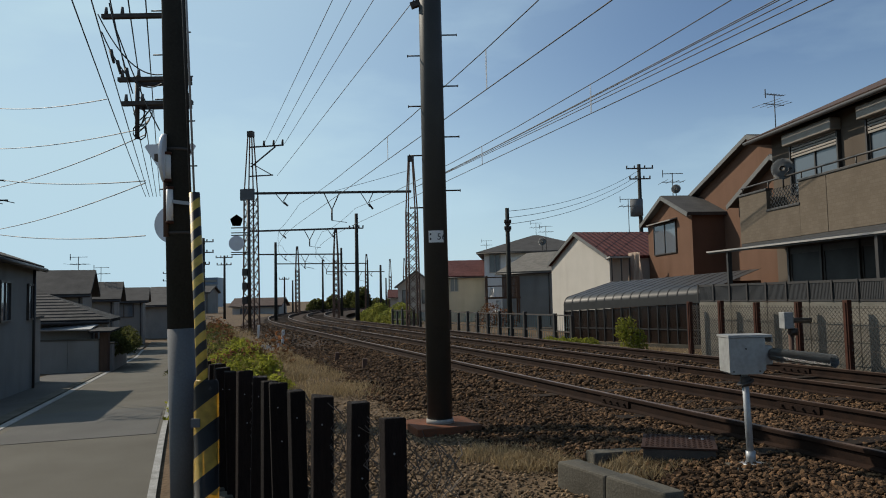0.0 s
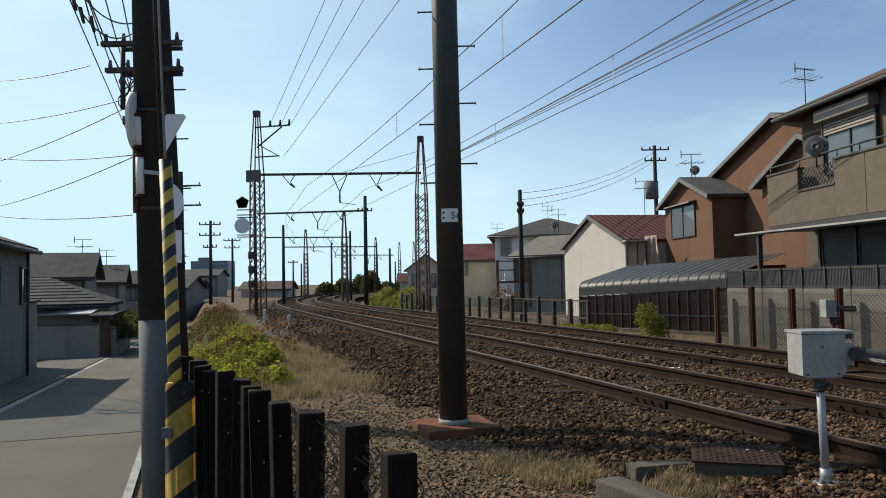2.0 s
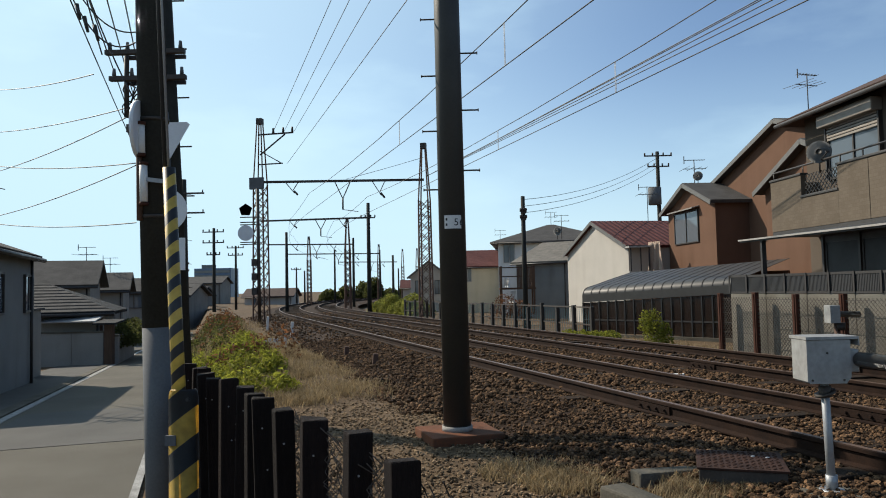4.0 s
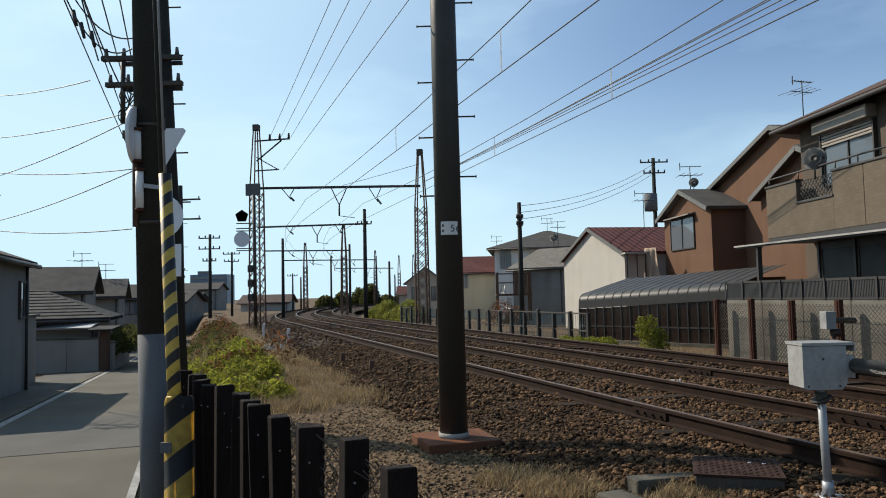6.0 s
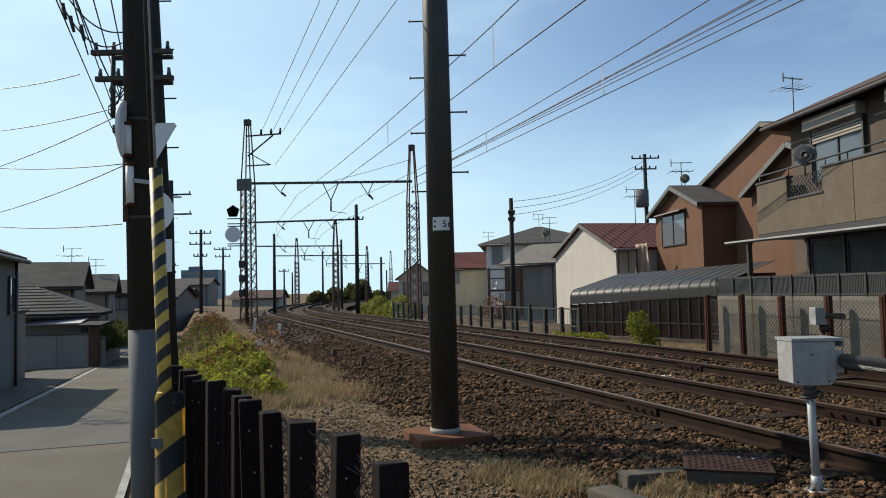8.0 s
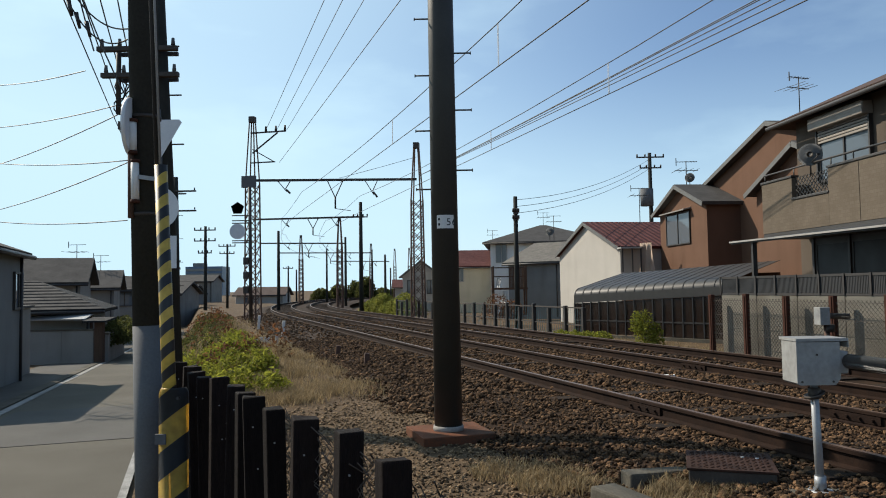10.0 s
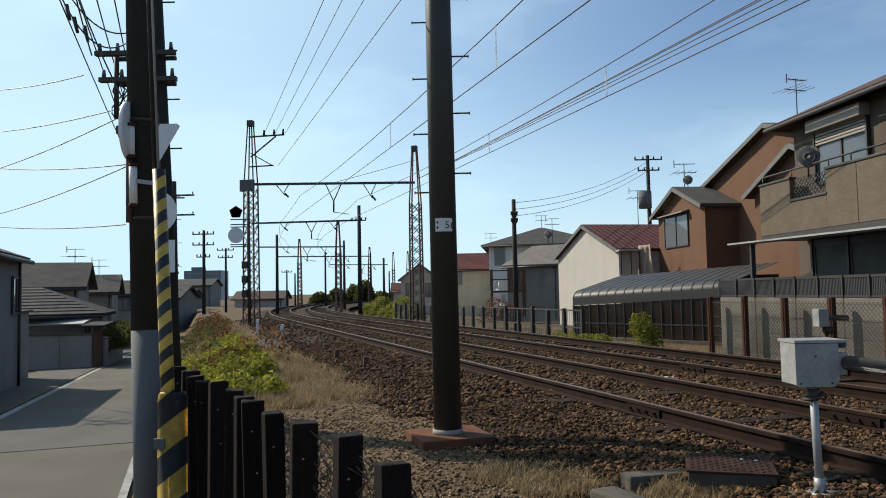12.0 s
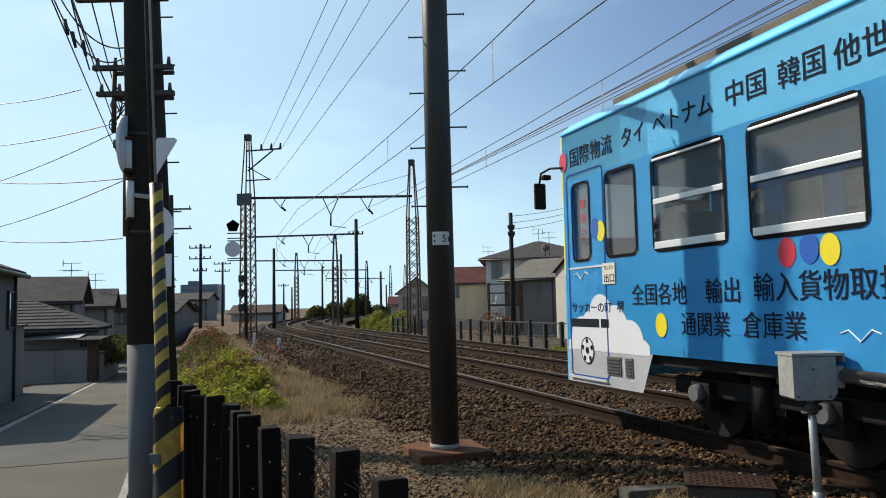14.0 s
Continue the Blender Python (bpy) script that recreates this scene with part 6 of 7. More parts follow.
part("tie", bm, M["steel_dark"], PB)
for x0, z0 in ((0.02, 4.63),):
    bm = B()
    bar(bm, (x0, 0.05, z0), (0.8, 0.05, z0), 0.05)
    part("tie", bm, M["steel_dark"], PB)
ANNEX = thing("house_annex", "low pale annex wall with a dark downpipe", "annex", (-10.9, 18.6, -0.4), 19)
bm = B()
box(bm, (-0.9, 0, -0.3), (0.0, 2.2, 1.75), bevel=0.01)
part("wall", bm, M["shaded_white_wall"], ANNEX)
bm = B()
box(bm, (-1.0, -0.08, 1.752), (0.08, 2.3, 1.81))
part("cap", bm, M["dark_roof"], ANNEX)
bm = B()
rod(bm, (0.05, -0.05, -0.2), (0.05, -0.05, 1.9), 0.035, n=8)
part("downpipe", bm, M["trim_dark"], ANNEX)
LT = thing("porch_roof", "small sheet-metal porch roof over the garden wall", "porch roof", (-14.3, 25.9, -0.6))
bm = B()
plate(bm, [(-0.2, -0.5, 1.45), (1.9, -0.5, 1.45), (1.9, 0.5, 1.72), (-0.2, 0.5, 1.72)], 0.05)
part("sheet", bm, M["galv"], LT)
for x in (0.0, 1.75):
    bm = B()
    bar(bm, (x, 0.3, -0.4), (x, 0.3, 1.6), 0.08)
    part("post", bm, M["wood"], LT)
# marker stakes and litter by the line
for k, (s_, d_, h_) in enumerate(((26.0, 3.0, 0.45), (14.5, 3.3, 0.22), (17.0, 3.2, 0.2), (31.0, 2.6, 0.5))):
    bm = B()
    box(bm, (-0.05, -0.04, -0.2), (0.05, 0.04, h_), bevel=0.01)
    st = link("marker_stake", bm, M["white_paint" if k in (0, 3) else "steel_rust"])
    p = on(s_, d_, 0.22)
    st.matrix_basis = pose(p.x, p.y, p.z, 3, 4, 15)
    tagged(st, "short white marker stake in the ballast" if k in (0, 3) else "short rusty stake in the ballast", "marker", group="marker stakes")
BOARDS = thing("board_edging", "short row of weathered white boards in dry grass", "edging", (-4.75, 19.6, 0.05), 62)
for k in range(7):
    bm = B()
    box(bm, (-0.05, -0.012, -0.2), (0.05, 0.012, 0.42 + 0.05 * math.sin(k * 2.3)), bevel=0.004)
    bd = part("board", bm, M["white_paint"], BOARDS)
    bd.matrix_basis = pose(0.125 * k - 0.4, 0.01 * math.sin(k * 1.7), 0, 4 * math.sin(k), 5 * math.sin(k * 1.3), 0)
bm = B()
slab(bm, [(-0.09, -0.04, 0), (0.08, -0.05, 0), (0.1, 0.03, 0), (-0.06, 0.05, 0)], 0.02)
LITTER = link("litter", bm, M["white_paint"])
LITTER.matrix_basis = Matrix.Translation(on(9.6, 6.85, 0.32))
tagged(LITTER, "scrap of white paper between the tracks", "litter")


# ---- the tram: x forward from its front, y to its left, z from the rail top ----
M["tram_blue"] = mat("tram_blue", (0.060, 0.46, 0.90), (0.095, 0.53, 0.93), 0.7, 0.3, bump=0.0, coat=0.5)
M["tram_sky"] = mat("tram_sky", (0.14, 0.60, 0.93), (0.20, 0.67, 0.95), 0.8, 0.3, bump=0.0, coat=0.5)
M["tram_white"] = mat("tram_white", (0.74, 0.75, 0.77), (0.66, 0.68, 0.72), 2.0, 0.35, bump=0.0, coat=0.3)
M["tram_roof"] = mat("tram_roof", (0.20, 0.17, 0.14), (0.12, 0.10, 0.085), 3, 0.85, bump=0.2)
M["tram_dark"] = mat("tram_dark", (0.018, 0.016, 0.015), (0.010, 0.009, 0.009), 5, 0.8, bump=0.2)
M["tram_glass"] = glass("tram_glass", (0.16, 0.17, 0.17), 0.03, 0.4)
M["tram_inside"] = mat("tram_inside", (0.50, 0.50, 0.46), (0.43, 0.43, 0.40), 2, 0.7, bump=0)
M["sash"] = mat("sash", (0.75, 0.75, 0.74), (0.66, 0.66, 0.66), 4, 0.35, 0.3, bump=0)
M["rubber"] = mat("rubber", (0.010, 0.010, 0.011), (0.007, 0.007, 0.007), 6, 0.7, bump=0)
M["ink"] = mat("ink", (0.008, 0.011, 0.024), (0.006, 0.009, 0.019), 6, 0.85, bump=0)
M["red"] = mat("red", (0.62, 0.035, 0.055), (0.55, 0.03, 0.05), 6, 0.35, bump=0)
M["deep_blue"] = mat("deep_blue", (0.02, 0.11, 0.45), (0.02, 0.09, 0.40), 6, 0.35, bump=0)
M["lemon"] = mat("lemon", (0.80, 0.66, 0.02), (0.74, 0.60, 0.02), 6, 0.35, bump=0)
M["cream"] = mat("cream", (0.70, 0.66, 0.54), (0.64, 0.60, 0.49), 6, 0.5, bump=0)
HALF, LONG = 1.2, 13.7
WIN0, WIN1 = 1.69, 2.58
WINDOWS = [(-1.56, -1.01, "fixed"), (-2.84, -1.84, "sash"), (-4.17, -3.12, "sash")] + [(-5.5 - 1.33 * i, -4.45 - 1.33 * i, "sash") for i in range(6)] + [(-12.7, -12.15, "fixed")]


def holed(bm, x0, x1, z0, z1, holes, y):
    xs = sorted({x0, x1, *[v for h in holes for v in h[:2]]})
    zs = sorted({z0, z1, *[v for h in holes for v in h[2:4]]})
    vert = {}
    for x in xs:
        for z in zs:
            vert[x, z] = bm.verts.new((x, y, z))
    for a, b in zip(xs, xs[1:]):
        for c, d in zip(zs, zs[1:]):
            mx, mz = (a + b) / 2, (c + d) / 2
            if not any(h[0] < mx < h[1] and h[2] < mz < h[3] for h in holes):
                bm.faces.new((vert[a, c], vert[b, c], vert[b, d], vert[a, d]))


def rounded(x0, x1, z0, z1, r, n=5):
    pts = []
    for cx, cz, a0 in ((x1 - r, z1 - r, 0), (x0 + r, z1 - r, 90), (x0 + r, z0 + r, 180), (x1 - r, z0 + r, 270)):
        for i in range(n + 1):
            a = radians(a0 + 90 * i / n)
            pts.append((cx + r * math.cos(a), cz + r * math.sin(a)))
    return pts


def ring_frame(x0, x1, z0, z1, y, out, inn, r, deep):
    bm = B()
    A, C = rounded(x0 - out, x1 + out, z0 - out, z1 + out, r + out), rounded(x0 + inn, x1 - inn, z0 + inn, z1 - inn, max(r - inn, 0.02))
    a = [bm.verts.new((x, y, z)) for x, z in A]
    c = [bm.verts.new((x, y, z)) for x, z in C]
    n = len(a)
    for i in range(n):
        bm.faces.new((a[i], a[(i + 1) % n], c[(i + 1) % n], c[i]))
    bmesh.ops.solidify(bm, geom=list(bm.faces), thickness=deep)
    return bm


def disc(cx, cz, rx, rz, y, n=28, y2=0.0015):
    bm = B()
    a = [bm.verts.new((cx + rx * math.cos(i * math.tau / n), y, cz + rz * math.sin(i * math.tau / n))) for i in range(n)]
    bm.faces.new(a)
    return bm


def tram():
    t = thing("tram", "light blue tram with balloons, clouds and printed lettering", "tram")
    skin = HALF
    # side walls
    for side in (1, -1):
        y = side * skin
        holes = [(a, b, WIN0, WIN1) for a, b, _ in WINDOWS] + [(-0.68, -0.30, WIN0, WIN1 - 0.02)]
        bm = B()
        holed(bm, -LONG + 0.1, -0.1, 0.72, 2.62, holes, y)
        bmesh.ops.solidify(bm, geom=list(bm.faces), thickness=0.04 * side)
        wall = part("side_wall", bm, M["tram_blue"], t, "glossy blue side panel")
        bm = B()
        holed(bm, -LONG + 0.1, -0.1, 2.62, 3.17, [], y)
        bmesh.ops.solidify(bm, geom=list(bm.faces), thickness=0.04 * side)
        part("cantrail", bm, M["tram_sky"], t, "pale blue band above the windows")
        for end in (0, 1):
            bm = B()
            pts = [(-0.1, 0.34), (-0.1, 0.72), (-1.74, 0.72), (-1.56, 0.34)]
            if end:
                pts = [(-LONG - x, z) for x, z in pts]
            a = [bm.verts.new((x, y, z)) for x, z in pts]
            bm.faces.new(a)
            bmesh.ops.solidify(bm, geom=list(bm.faces), thickness=0.03)
            bmesh.ops.recalc_face_normals(bm, faces=bm.faces)
            part("skirt", bm, M["tram_white"], t, "white skirt panel")
        for a, b, kind in WINDOWS + [(-0.68, -0.30, "door")]:
            top = WIN1 if kind != "door" else WIN1 - 0.02
            g = part("window", ring_frame(a, b, WIN0, top, y + side * 0.008, 0.014, 0.016, 0.075, 0.024), M["rubber"], t, "window in a black rubber seal")
            bm = B()
            box(bm, (a, y - side * 0.03 - 0.003, WIN0), (b, y - side * 0.03 + 0.003, top))
            part("pane", bm, M["tram_glass"], g)
            if kind == "sash":
                for z0, z1 in ((WIN0 + 0.02, WIN0 + 0.085), (2.13, 2.18), (top - 0.04, top - 0.018)):
                    bm = B()
                    box(bm, (a + 0.018, y - 0.012, z0), (b - 0.018, y + 0.012, z1), bevel=0.004)
                    part("sash_bar", bm, M["sash"], g, "white metal sash bar")
        # passenger door beside the front
        part("door_edge", ring_frame(-0.96, -0.19, 0.42, 2.68, y + side * 0.006, 0.012, 0.006, 0.05, 0.012), M["deep_blue"], t, "dark line round the front door")
        bm = B()
        box(bm, (-0.94, y - 0.005, 0.385), (-0.16, y + side * 0.02 + 0.005, 0.41))
        part("door_step", bm, M["sash"], t)
        for z in (1.60,):
            bm = B()
            box(bm, (-0.95, y, z), (-0.2, y + side * 0.008, z + 0.02))
            part("trim_strip", bm, M["sash"], t)
    # rounded ends, with windscreens
    for end in (0, 1):
        k = 1 if end == 0 else -1
        ox = 0 if end == 0 else -LONG
        X = lambda x: ox + k * x
        for sy in (1, -1):
            bm = B()
            arc = [(X(-0.1 + 0.1 * math.sin(radians(a))), sy * (skin - 0.1 + 0.1 * math.cos(radians(a)))) for a in range(0, 91, 15)]
            for z0, z1, mi in ((0.34, 1.55, 0), (1.55, 3.17, 1)):
                lo = [bm.verts.new((x, y, z0)) for x, y in arc]
                hi = [bm.verts.new((x, y, z1)) for x, y in arc]
                for i in range(len(arc) - 1):
                    f = bm.faces.new((lo[i], lo[i + 1], hi[i + 1], hi[i]))
                    f.material_index, f.smooth = mi, True
            part("corner_post", bm, [M["tram_blue"], M["lemon"]], t, "yellow and blue rounded corner")
        bm = B()
        xs = [(-1.1, -0.95), (-0.95, 0.95), (0.95, 1.1)]
        for y0, y1 in xs:
            for z0, z1 in ((0.34, 1.6), (1.6, 2.65), (2.65, 3.17)):
                if (y0, z0) != (-0.95, 1.6):
                    q = [(X(0), y0, z0), (X(0), y1, z0), (X(0), y1, z1), (X(0), y0, z1)]
                    plate(bm, q if end == 0 else q[::-1], 0.04)
        front = part("end_panel", bm, M["tram_blue"], t)
        bm = B()
        plate(bm, [(X(-0.015), -0.95, 1.6), (X(-0.015), 0.95, 1.6), (X(-0.015), 0.95, 2.65), (X(-0.015), -0.95, 2.65)], 0.01)
        part("windscreen", bm, M["tram_glass"], front)
        for y in (-0.8, 0.8):
            bm = B()
            rod(bm, (X(-0.01), y, 1.05), (X(0.03), y, 1.05), 0.1, n=16)
            part("headlight", bm, M["sash"], front, "round headlight")
        bm = B()
        box(bm, (min(X(0.0), X(0.12)), -0.9, 0.38), (max(X(0.0), X(0.12)), 0.9, 0.5), bevel=0.02)
        part("bumper", bm, M["tram_dark"], front)
    # roof
    bm = B()
    prof = [(HALF, 3.17), (HALF - 0.015, 3.23), (HALF - 0.09, 3.30), (0.85, 3.40), (0.4, 3.47), (0, 3.49)]
    prof = prof + [(-y, z) for y, z in prof[-2::-1]]
    rows = [[bm.verts.new((x, y * (0.97 if x in (-0.02, -LONG + 0.02) else 1), z)) for y, z in prof] for x in (-0.02, -0.15, -LONG + 0.15, -LONG + 0.02)]
    for a, b in zip(rows, rows[1:]):
        for i in range(len(prof) - 1):
            f = bm.faces.new((a[i], a[i + 1], b[i + 1], b[i]))
            f.smooth = True
            f.material_index = 0 if i in (0, 1, len(prof) - 2, len(prof) - 3) else 1
    for r in (rows[0], rows[-1]):
        bm.faces.new(r).material_index = 1
    bmesh.ops.recalc_face_normals(bm, faces=bm.faces)
    part("roof", bm, [M["tram_sky"], M["tram_roof"]], t, "sooty brown roof with pale blue edge")
    for side in (1, -1):
        bm = B()
        rod(bm, (-0.1, side * (HALF + 0.008), 3.185), (-LONG + 0.1, side * (HALF + 0.008), 3.185), 0.018, n=8)
        part("rain_gutter", bm, M["tram_blue"], t)
        bm = B()
        box(bm, (-LONG + 0.9, side * 0.95 - 0.04, 3.36), (-0.9, side * 0.95 + 0.04, 3.42))
        part("roof_rail", bm, M["tram_roof"], t, "grimy wooden running board")
    for x0, x1 in ((-6.6, -3.55), (-10.6, -8.4)):
        bm = B()
        box(bm, (x0, -0.75, 3.46), (x1, 0.75, 3.84), bevel=0.05)
        part("air_conditioner", bm, M["pole_grey"], t, "grey roof air-conditioning unit")
    bm = B()
    for side in (-0.45, 0.45):
        bar(bm, (-7.2, side, 3.55), (-8.0, side, 4.3), 0.04)
        bar(bm, (-8.0, side, 4.3), (-7.3, side, 5.1), 0.03)
    bar(bm, (-7.3, -0.7, 5.12), (-7.3, 0.7, 5.12), 0.05)
    part("pantograph", bm, M["steel_dark"], t)
    # inside
    bm = B()
    box(bm, (-LONG + 0.1, -HALF + 0.05, 0.74), (-0.1, HALF - 0.05, 0.80))
    part("floor", bm, M["tram_dark"], t)
    bm = B()
    box(bm, (-LONG + 0.1, -HALF + 0.05, 3.0), (-0.1, HALF - 0.05, 3.03))
    part("inner_ceiling", bm, M["tram_inside"], t)
    for side in (1, -1):
        bm = B()
        box(bm, (-12.0, side * (HALF - 0.6) - 0.0, 0.8), (-1.8, side * (HALF - 0.06), 1.2))
        box(bm, (-12.0, side * (HALF - 0.16) - 0.06, 1.2), (-1.8, side * (HALF - 0.16) + 0.06, 1.75), bevel=0.02)
        part("bench", bm, M["deep_blue"], t, "long blue seat bench")
    bm = B()
    box(bm, (-1.02, -1.1, 0.8), (-0.98, 0.3, 2.2))
    part("cab_partition", bm, M["tram_inside"], t)
    # livery on the left side
    y = HALF + 0.003
    bm = B()
    heaps = [(-0.22, 0.62, 0.2), (-0.42, 0.85, 0.22), (-0.83, 1.08, 0.23), (-0.66, 0.9, 0.25), (-1.1, 0.95, 0.24), (-1.38, 0.82, 0.22), (-1.55, 0.66, 0.2)]
    xs = [-0.12 - i * 0.02 for i in range(80)]
    tops = []
    for x in xs:
        h = [cz + math.sqrt(max(r * r - (x - cx) ** 2, 0)) for cx, cz, r in heaps if abs(x - cx) < r]
        tops.append(max(h + [0.74]))
    lo = [bm.verts.new((x, y, 0.7)) for x in xs]
    hi = [bm.verts.new((x, y, z)) for x, z in zip(xs, tops)]
    for i in range(len(xs) - 1):
        bm.faces.new((lo[i], hi[i], hi[i + 1], lo[i + 1]))
    part("cloud_print", bm, M["tram_white"], t, "white cloud print")
    prints = [("balloon_print", (-3.46, 1.56), "red"), ("balloon_print", (-3.67, 1.575), "deep_blue"), ("balloon_print", (-3.85, 1.555), "lemon"), ("balloon_print", (-1.90, 1.0), "lemon"), ("balloon_print", (-0.90, 1.98), "lemon"), ("balloon_print", (-0.78, 2.02), "deep_blue"), ("balloon_print", (-0.13, 2.86), "red")]
    for i, (nm, (x, z), c) in enumerate(prints):
        part(nm, disc(x, z, 0.085, 0.112, y + 0.001 * (i + 1)), M[c], t, c.replace("_", " ") + " balloon print")
    ball = part("football_print", disc(-0.54, 0.70, 0.135, 0.145, y + 0.003), M["tram_white"], t, "football print")
    bm = B()
    for k in range(24):
        a0, a1 = k * math.tau / 24, (k + 1) * math.tau / 24
        bm.faces.new([bm.verts.new((-0.54 + r * math.cos(a), y + 0.005, 0.70 + r * 1.07 * math.sin(a))) for r, a in ((0.125, a0), (0.137, a0), (0.137, a1), (0.125, a1))])
    part("outline", bm, M["ink"], ball)
    for k in range(6):
        cx, cz, r = (-0.54, 0.70, 0.042) if k == 0 else (-0.54 + 0.098 * math.cos(k * math.tau / 5 + 0.3), 0.70 + 0.104 * math.sin(k * math.tau / 5 + 0.3), 0.03)
        part("patch", disc(cx, cz, r, r * 1.07, y + 0.005, 5), M["ink"], ball)
    turn = (90, 0, 180)
    rows = [("国際物流", -0.27, -1.16, 2.785, 0.235), ("タイ", -1.34, -1.72, 2.79, 0.22), ("ベトナム", -1.88, -2.73, 2.80, 0.22), ("中国", -2.88, -3.32, 2.80, 0.235), ("韓国", -3.46, -3.89, 2.79, 0.235), ("他世界", -3.97, -4.63, 2.78, 0.235),
            ("全国各地", -1.43, -2.28, 1.205, 0.225), ("輸出", -2.53, -2.94, 1.215, 0.225), ("輸入貨物取扱", -3.10, -4.42, 1.225, 0.235), ("通関業", -2.19, -2.81, 0.935, 0.225), ("倉庫業", -2.96, -3.60, 0.94, 0.225),
            ("サッカーの町", -0.22, -1.04, 1.125, 0.12), ("堺", -1.15, -1.28, 1.125, 0.13)]
    for text, x0, x1, z, size in rows:
        words(text, size, (x0, y + 0.002, z), turn, M["ink"], t, 0.001, width=abs(x1 - x0))
    bm = B()
    box(bm, (-0.80, y, 0.955), (-0.20, y + 0.003, 1.045))
    part("name_bar", bm, M["ink"], t, "dark bar")
    bm = B()
    box(bm, (-0.99, y, 0.955), (-0.84, y + 0.003, 1.045))
    part("name_bar", bm, M["ink"], t, "dark bar")
    bm = B()
    box(bm, (-1.15, y, 1.41), (-0.91, y + 0.006, 1.63), bevel=0.002)
    pl = part("exit_plate", bm, M["cream"], t, "cream exit plate")
    words("出口", 0.10, (-0.935, y + 0.008, 1.435), turn, M["ink"], pl, 0.001, width=0.19)
    words("ワンマン", 0.06, (-0.945, y + 0.008, 1.56), turn, M["ink"], pl, 0.001, width=0.17)
    for i, ch in enumerate("降車口"):
        words(ch, 0.12, (-0.44, HALF - 0.02, 2.28 - 0.17 * i), turn, M["red"], t, 0.001)
    for x0, x1 in ((-1.20, -0.94), (-1.41, -1.28)):
        bm = B()
        box(bm, (x0, HALF, 0.47), (x1, HALF + 0.012, 0.66), bevel=0.004)
        vent = part("vent", bm, M["pole_grey"], t, "grey louvred vent")
        for k in range(5):
            bm = B()
            box(bm, (x0 + 0.02, HALF + 0.013, 0.49 + 0.033 * k), (x1 - 0.02, HALF + 0.02, 0.505 + 0.033 * k))
            part("louvre", bm, M["steel_dark"], vent)
    for cx, cz in ((-4.05, 0.95), (-0.45, 1.50)):
        bm = B()
        tube(bm, [(cx + 0.16, y, cz + 0.03), (cx + 0.09, y, cz + 0.055), (cx, y, cz - 0.02), (cx - 0.09, y, cz + 0.06), (cx - 0.16, y, cz + 0.035)], 0.005, 5)
        part("gull_print", bm, M["tram_white"], t, "white gull print")
    # mirror
    bm = B()
    tube(bm, [(-0.12, HALF + 0.01, 2.80), (0.1, HALF + 0.06, 2.83), (0.28, HALF + 0.09, 2.80), (0.33, HALF + 0.09, 2.68), (0.33, HALF + 0.09, 2.6)], 0.014, 8)
    arm = part("mirror_arm", bm, M["rubber"], t)
    bm = B()
    box(bm, (0.27, HALF + 0.03, 2.36), (0.32, HALF + 0.18, 2.68), bevel=0.022)
    part("mirror", bm, M["rubber"], arm, "black rear-view mirror")
    bm = B()
    box(bm, (0.12, HALF + 0.03, 2.70), (0.2, HALF + 0.14, 2.76), bevel=0.02)
    part("mirror", bm, M["rubber"], arm)
    # running gear
    for bx in (-2.9, -10.8):
        bm = B()
        for side in (1, -1):
            box(bm, (bx - 1.15, side * 0.92 - 0.05, 0.36), (bx + 1.15, side * 0.92 + 0.05, 0.52), bevel=0.02)
            for k in (-0.7, 0.7):
                box(bm, (bx + k - 0.13, side * 0.97 - 0.08, 0.24), (bx + k + 0.13, side * 0.97 + 0.08, 0.50), bevel=0.03)
            rod(bm, (bx, side * 0.97, 0.2), (bx, side * 0.97, 0.6), 0.1, n=12)
        box(bm, (bx - 0.2, -0.95, 0.3), (bx + 0.2, 0.95, 0.5))
        part("bogie", bm, M["tram_dark"], t, "grimy steel bogie frame")
        for k in (-0.7, 0.7):
            for side in (1, -1):
                bm = B()
                rod(bm, (0, side * 1.05, 0), (0, side * 1.12, 0), 0.085, 0.07, n=14)
                part("axle_cover", bm, M["pole_grey"], t, "grey axle box cover").location = (bx + k, 0, 0.4)
    for x0, x1 in ((-6.0, -4.6), (-8.9, -6.4)):
        bm = B()
        box(bm, (x0, -0.95, 0.3), (x1, 0.95, 0.70), bevel=0.03)
        part("equipment_box", bm, M["tram_dark"], t)
    bm = B()
    box(bm, (-LONG + 0.15, -HALF + 0.06, 0.62), (-0.15, HALF - 0.06, 0.735))
    part("underframe", bm, M["tram_dark"], t)
    wheels = []
    for x in (-2.2, -3.6, -10.1, -11.5):
        bm = B()
        for side in (1, -1):
            rod(bm, (0, side * 0.69, 0), (0, side * 0.82, 0), 0.33, n=28)
            rod(bm, (0, side * 0.66, 0), (0, side * 0.69, 0), 0.355, n=28)
            for k in range(4):
                a = k * math.pi / 2
                box(bm, (0.15 * math.cos(a) - 0.03, side * 0.825 - 0.006, 0.15 * math.sin(a) - 0.03), (0.15 * math.cos(a) + 0.03, side * 0.825 + 0.006, 0.15 * math.sin(a) + 0.03))
        rod(bm, (0, -0.66, 0), (0, 0.66, 0), 0.07, n=12)
        wheels.append((x, part("wheelset", bm, M["tram_dark"], t, "steel wheels on an axle")))
    return t, wheels


TRAM, WHEELS = tram()
SPEED, REACH = 11.9, 7.76      # metres a second; where its front is along the line at the end


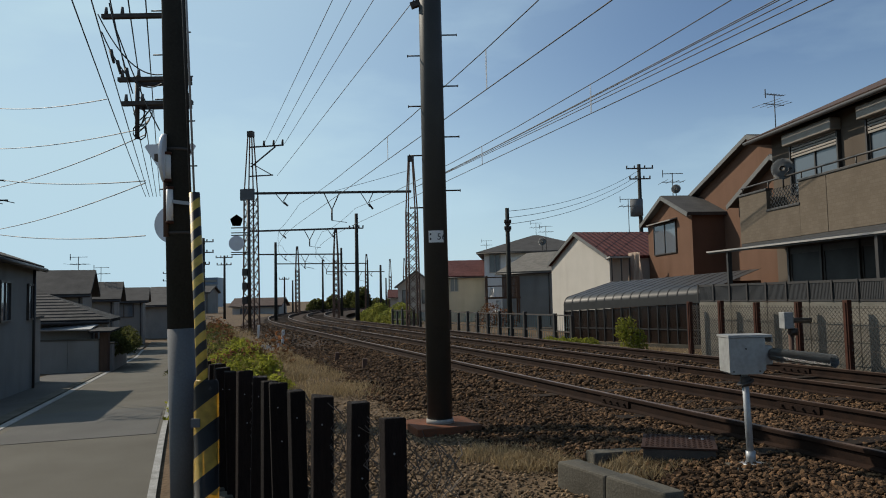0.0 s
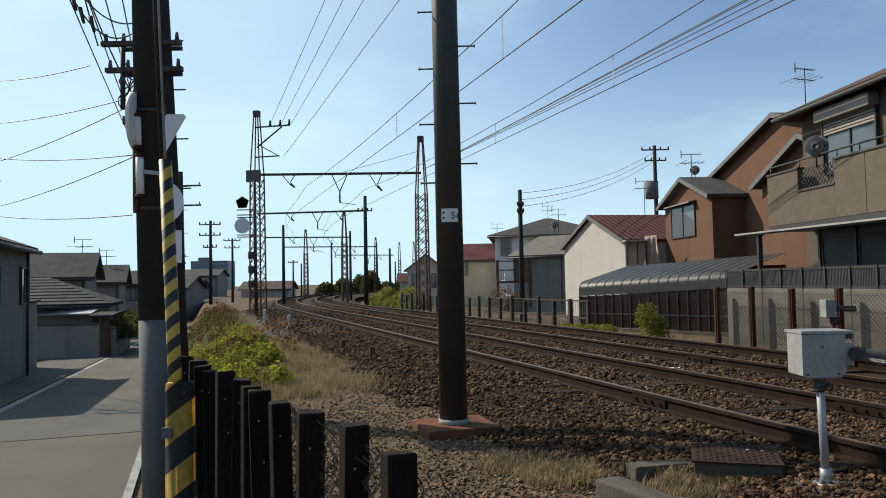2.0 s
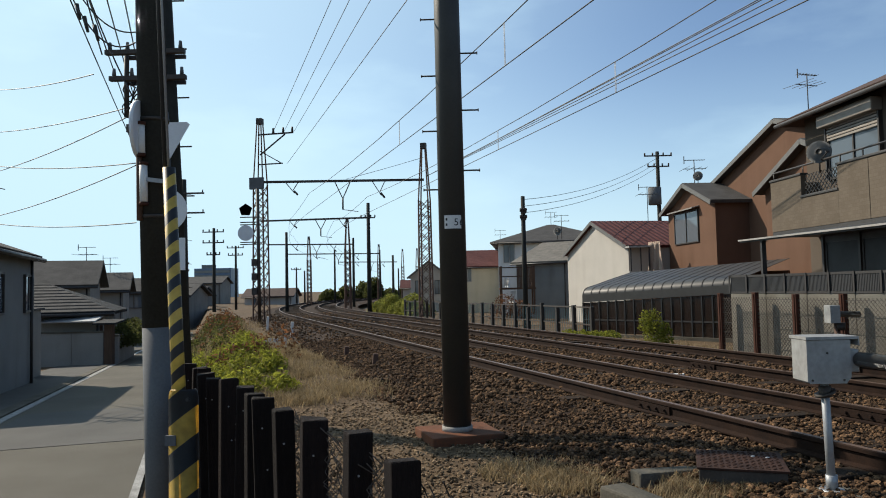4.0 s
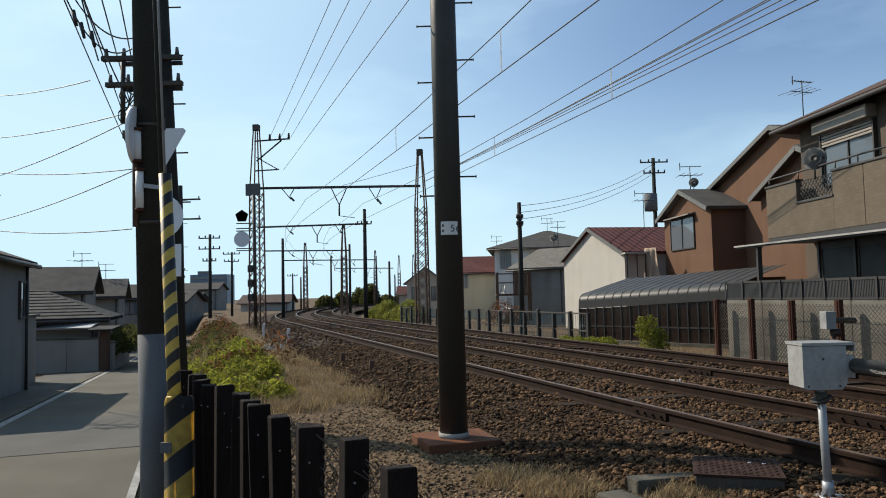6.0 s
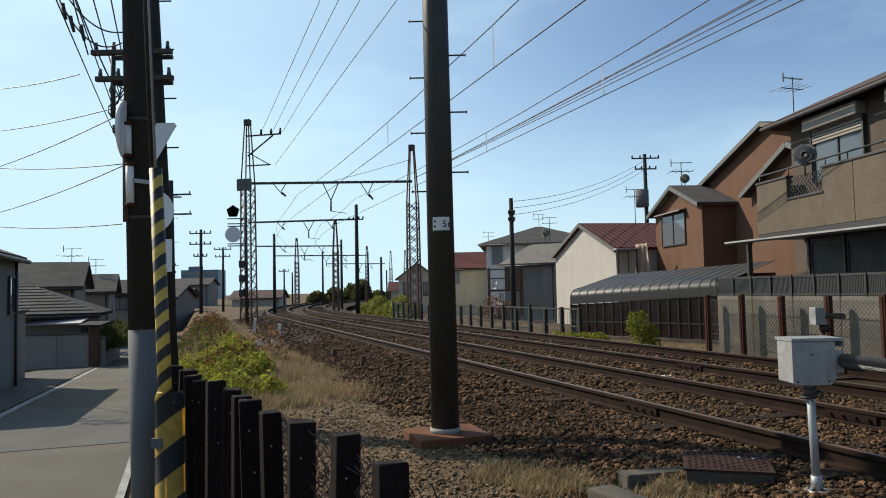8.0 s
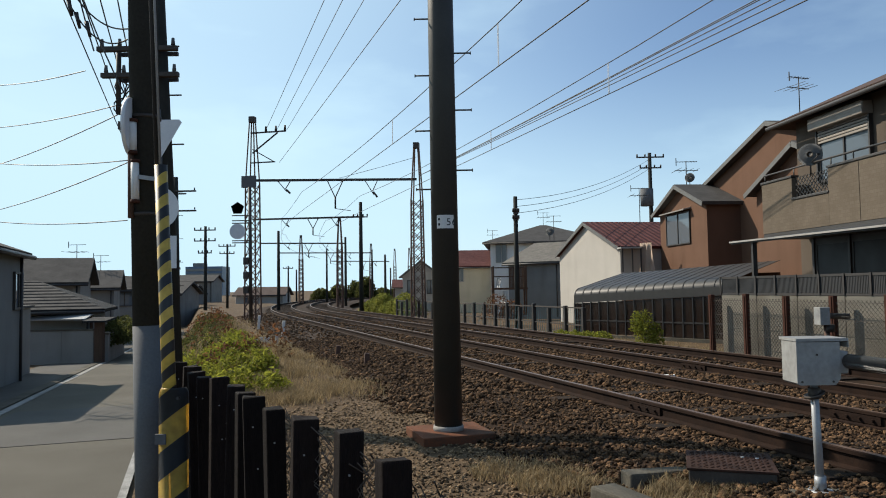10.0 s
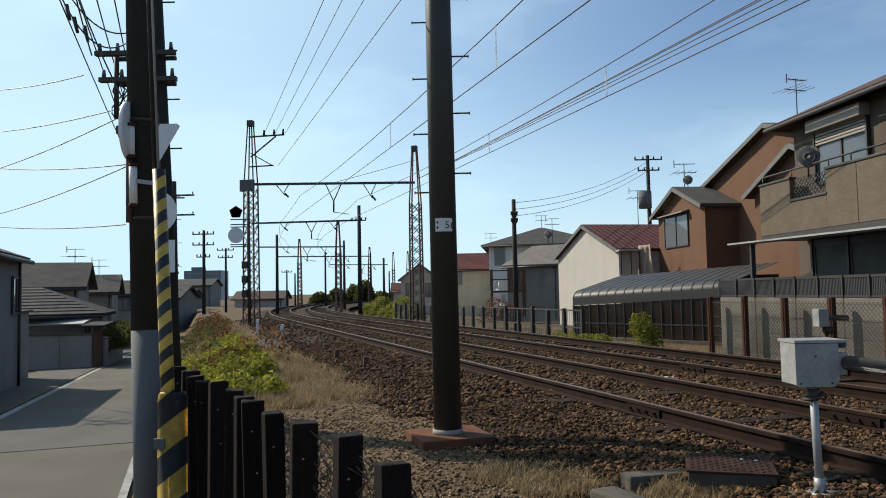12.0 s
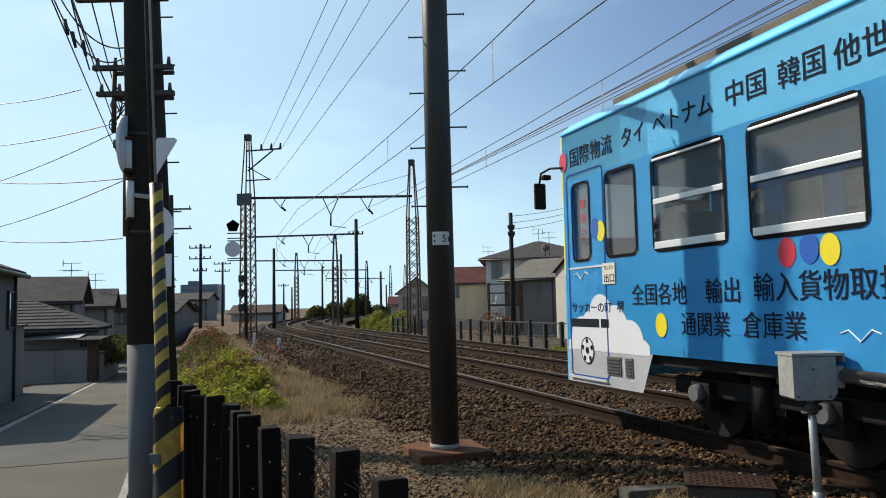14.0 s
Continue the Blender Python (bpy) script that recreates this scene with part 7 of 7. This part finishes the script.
def motions():
    def tram_pose(tm):
        p = on(REACH + SPEED * (tm - 14.0), 5.3725, RAIL)
        return pose(p.x, p.y, p.z, 0, 0, 90 + math.degrees(TH))
    walk(TRAM, [(tm, tram_pose(tm)) for tm in (0.0, 3.5, 7.0, 10.5, 14.0)])
    for x, w in WHEELS:
        walk(w, [(k / 30, pose(x, 0, 0.33, 0, math.degrees(SPEED * k / 30 / 0.33) % 360, 0)) for k in range(421)])


motions()
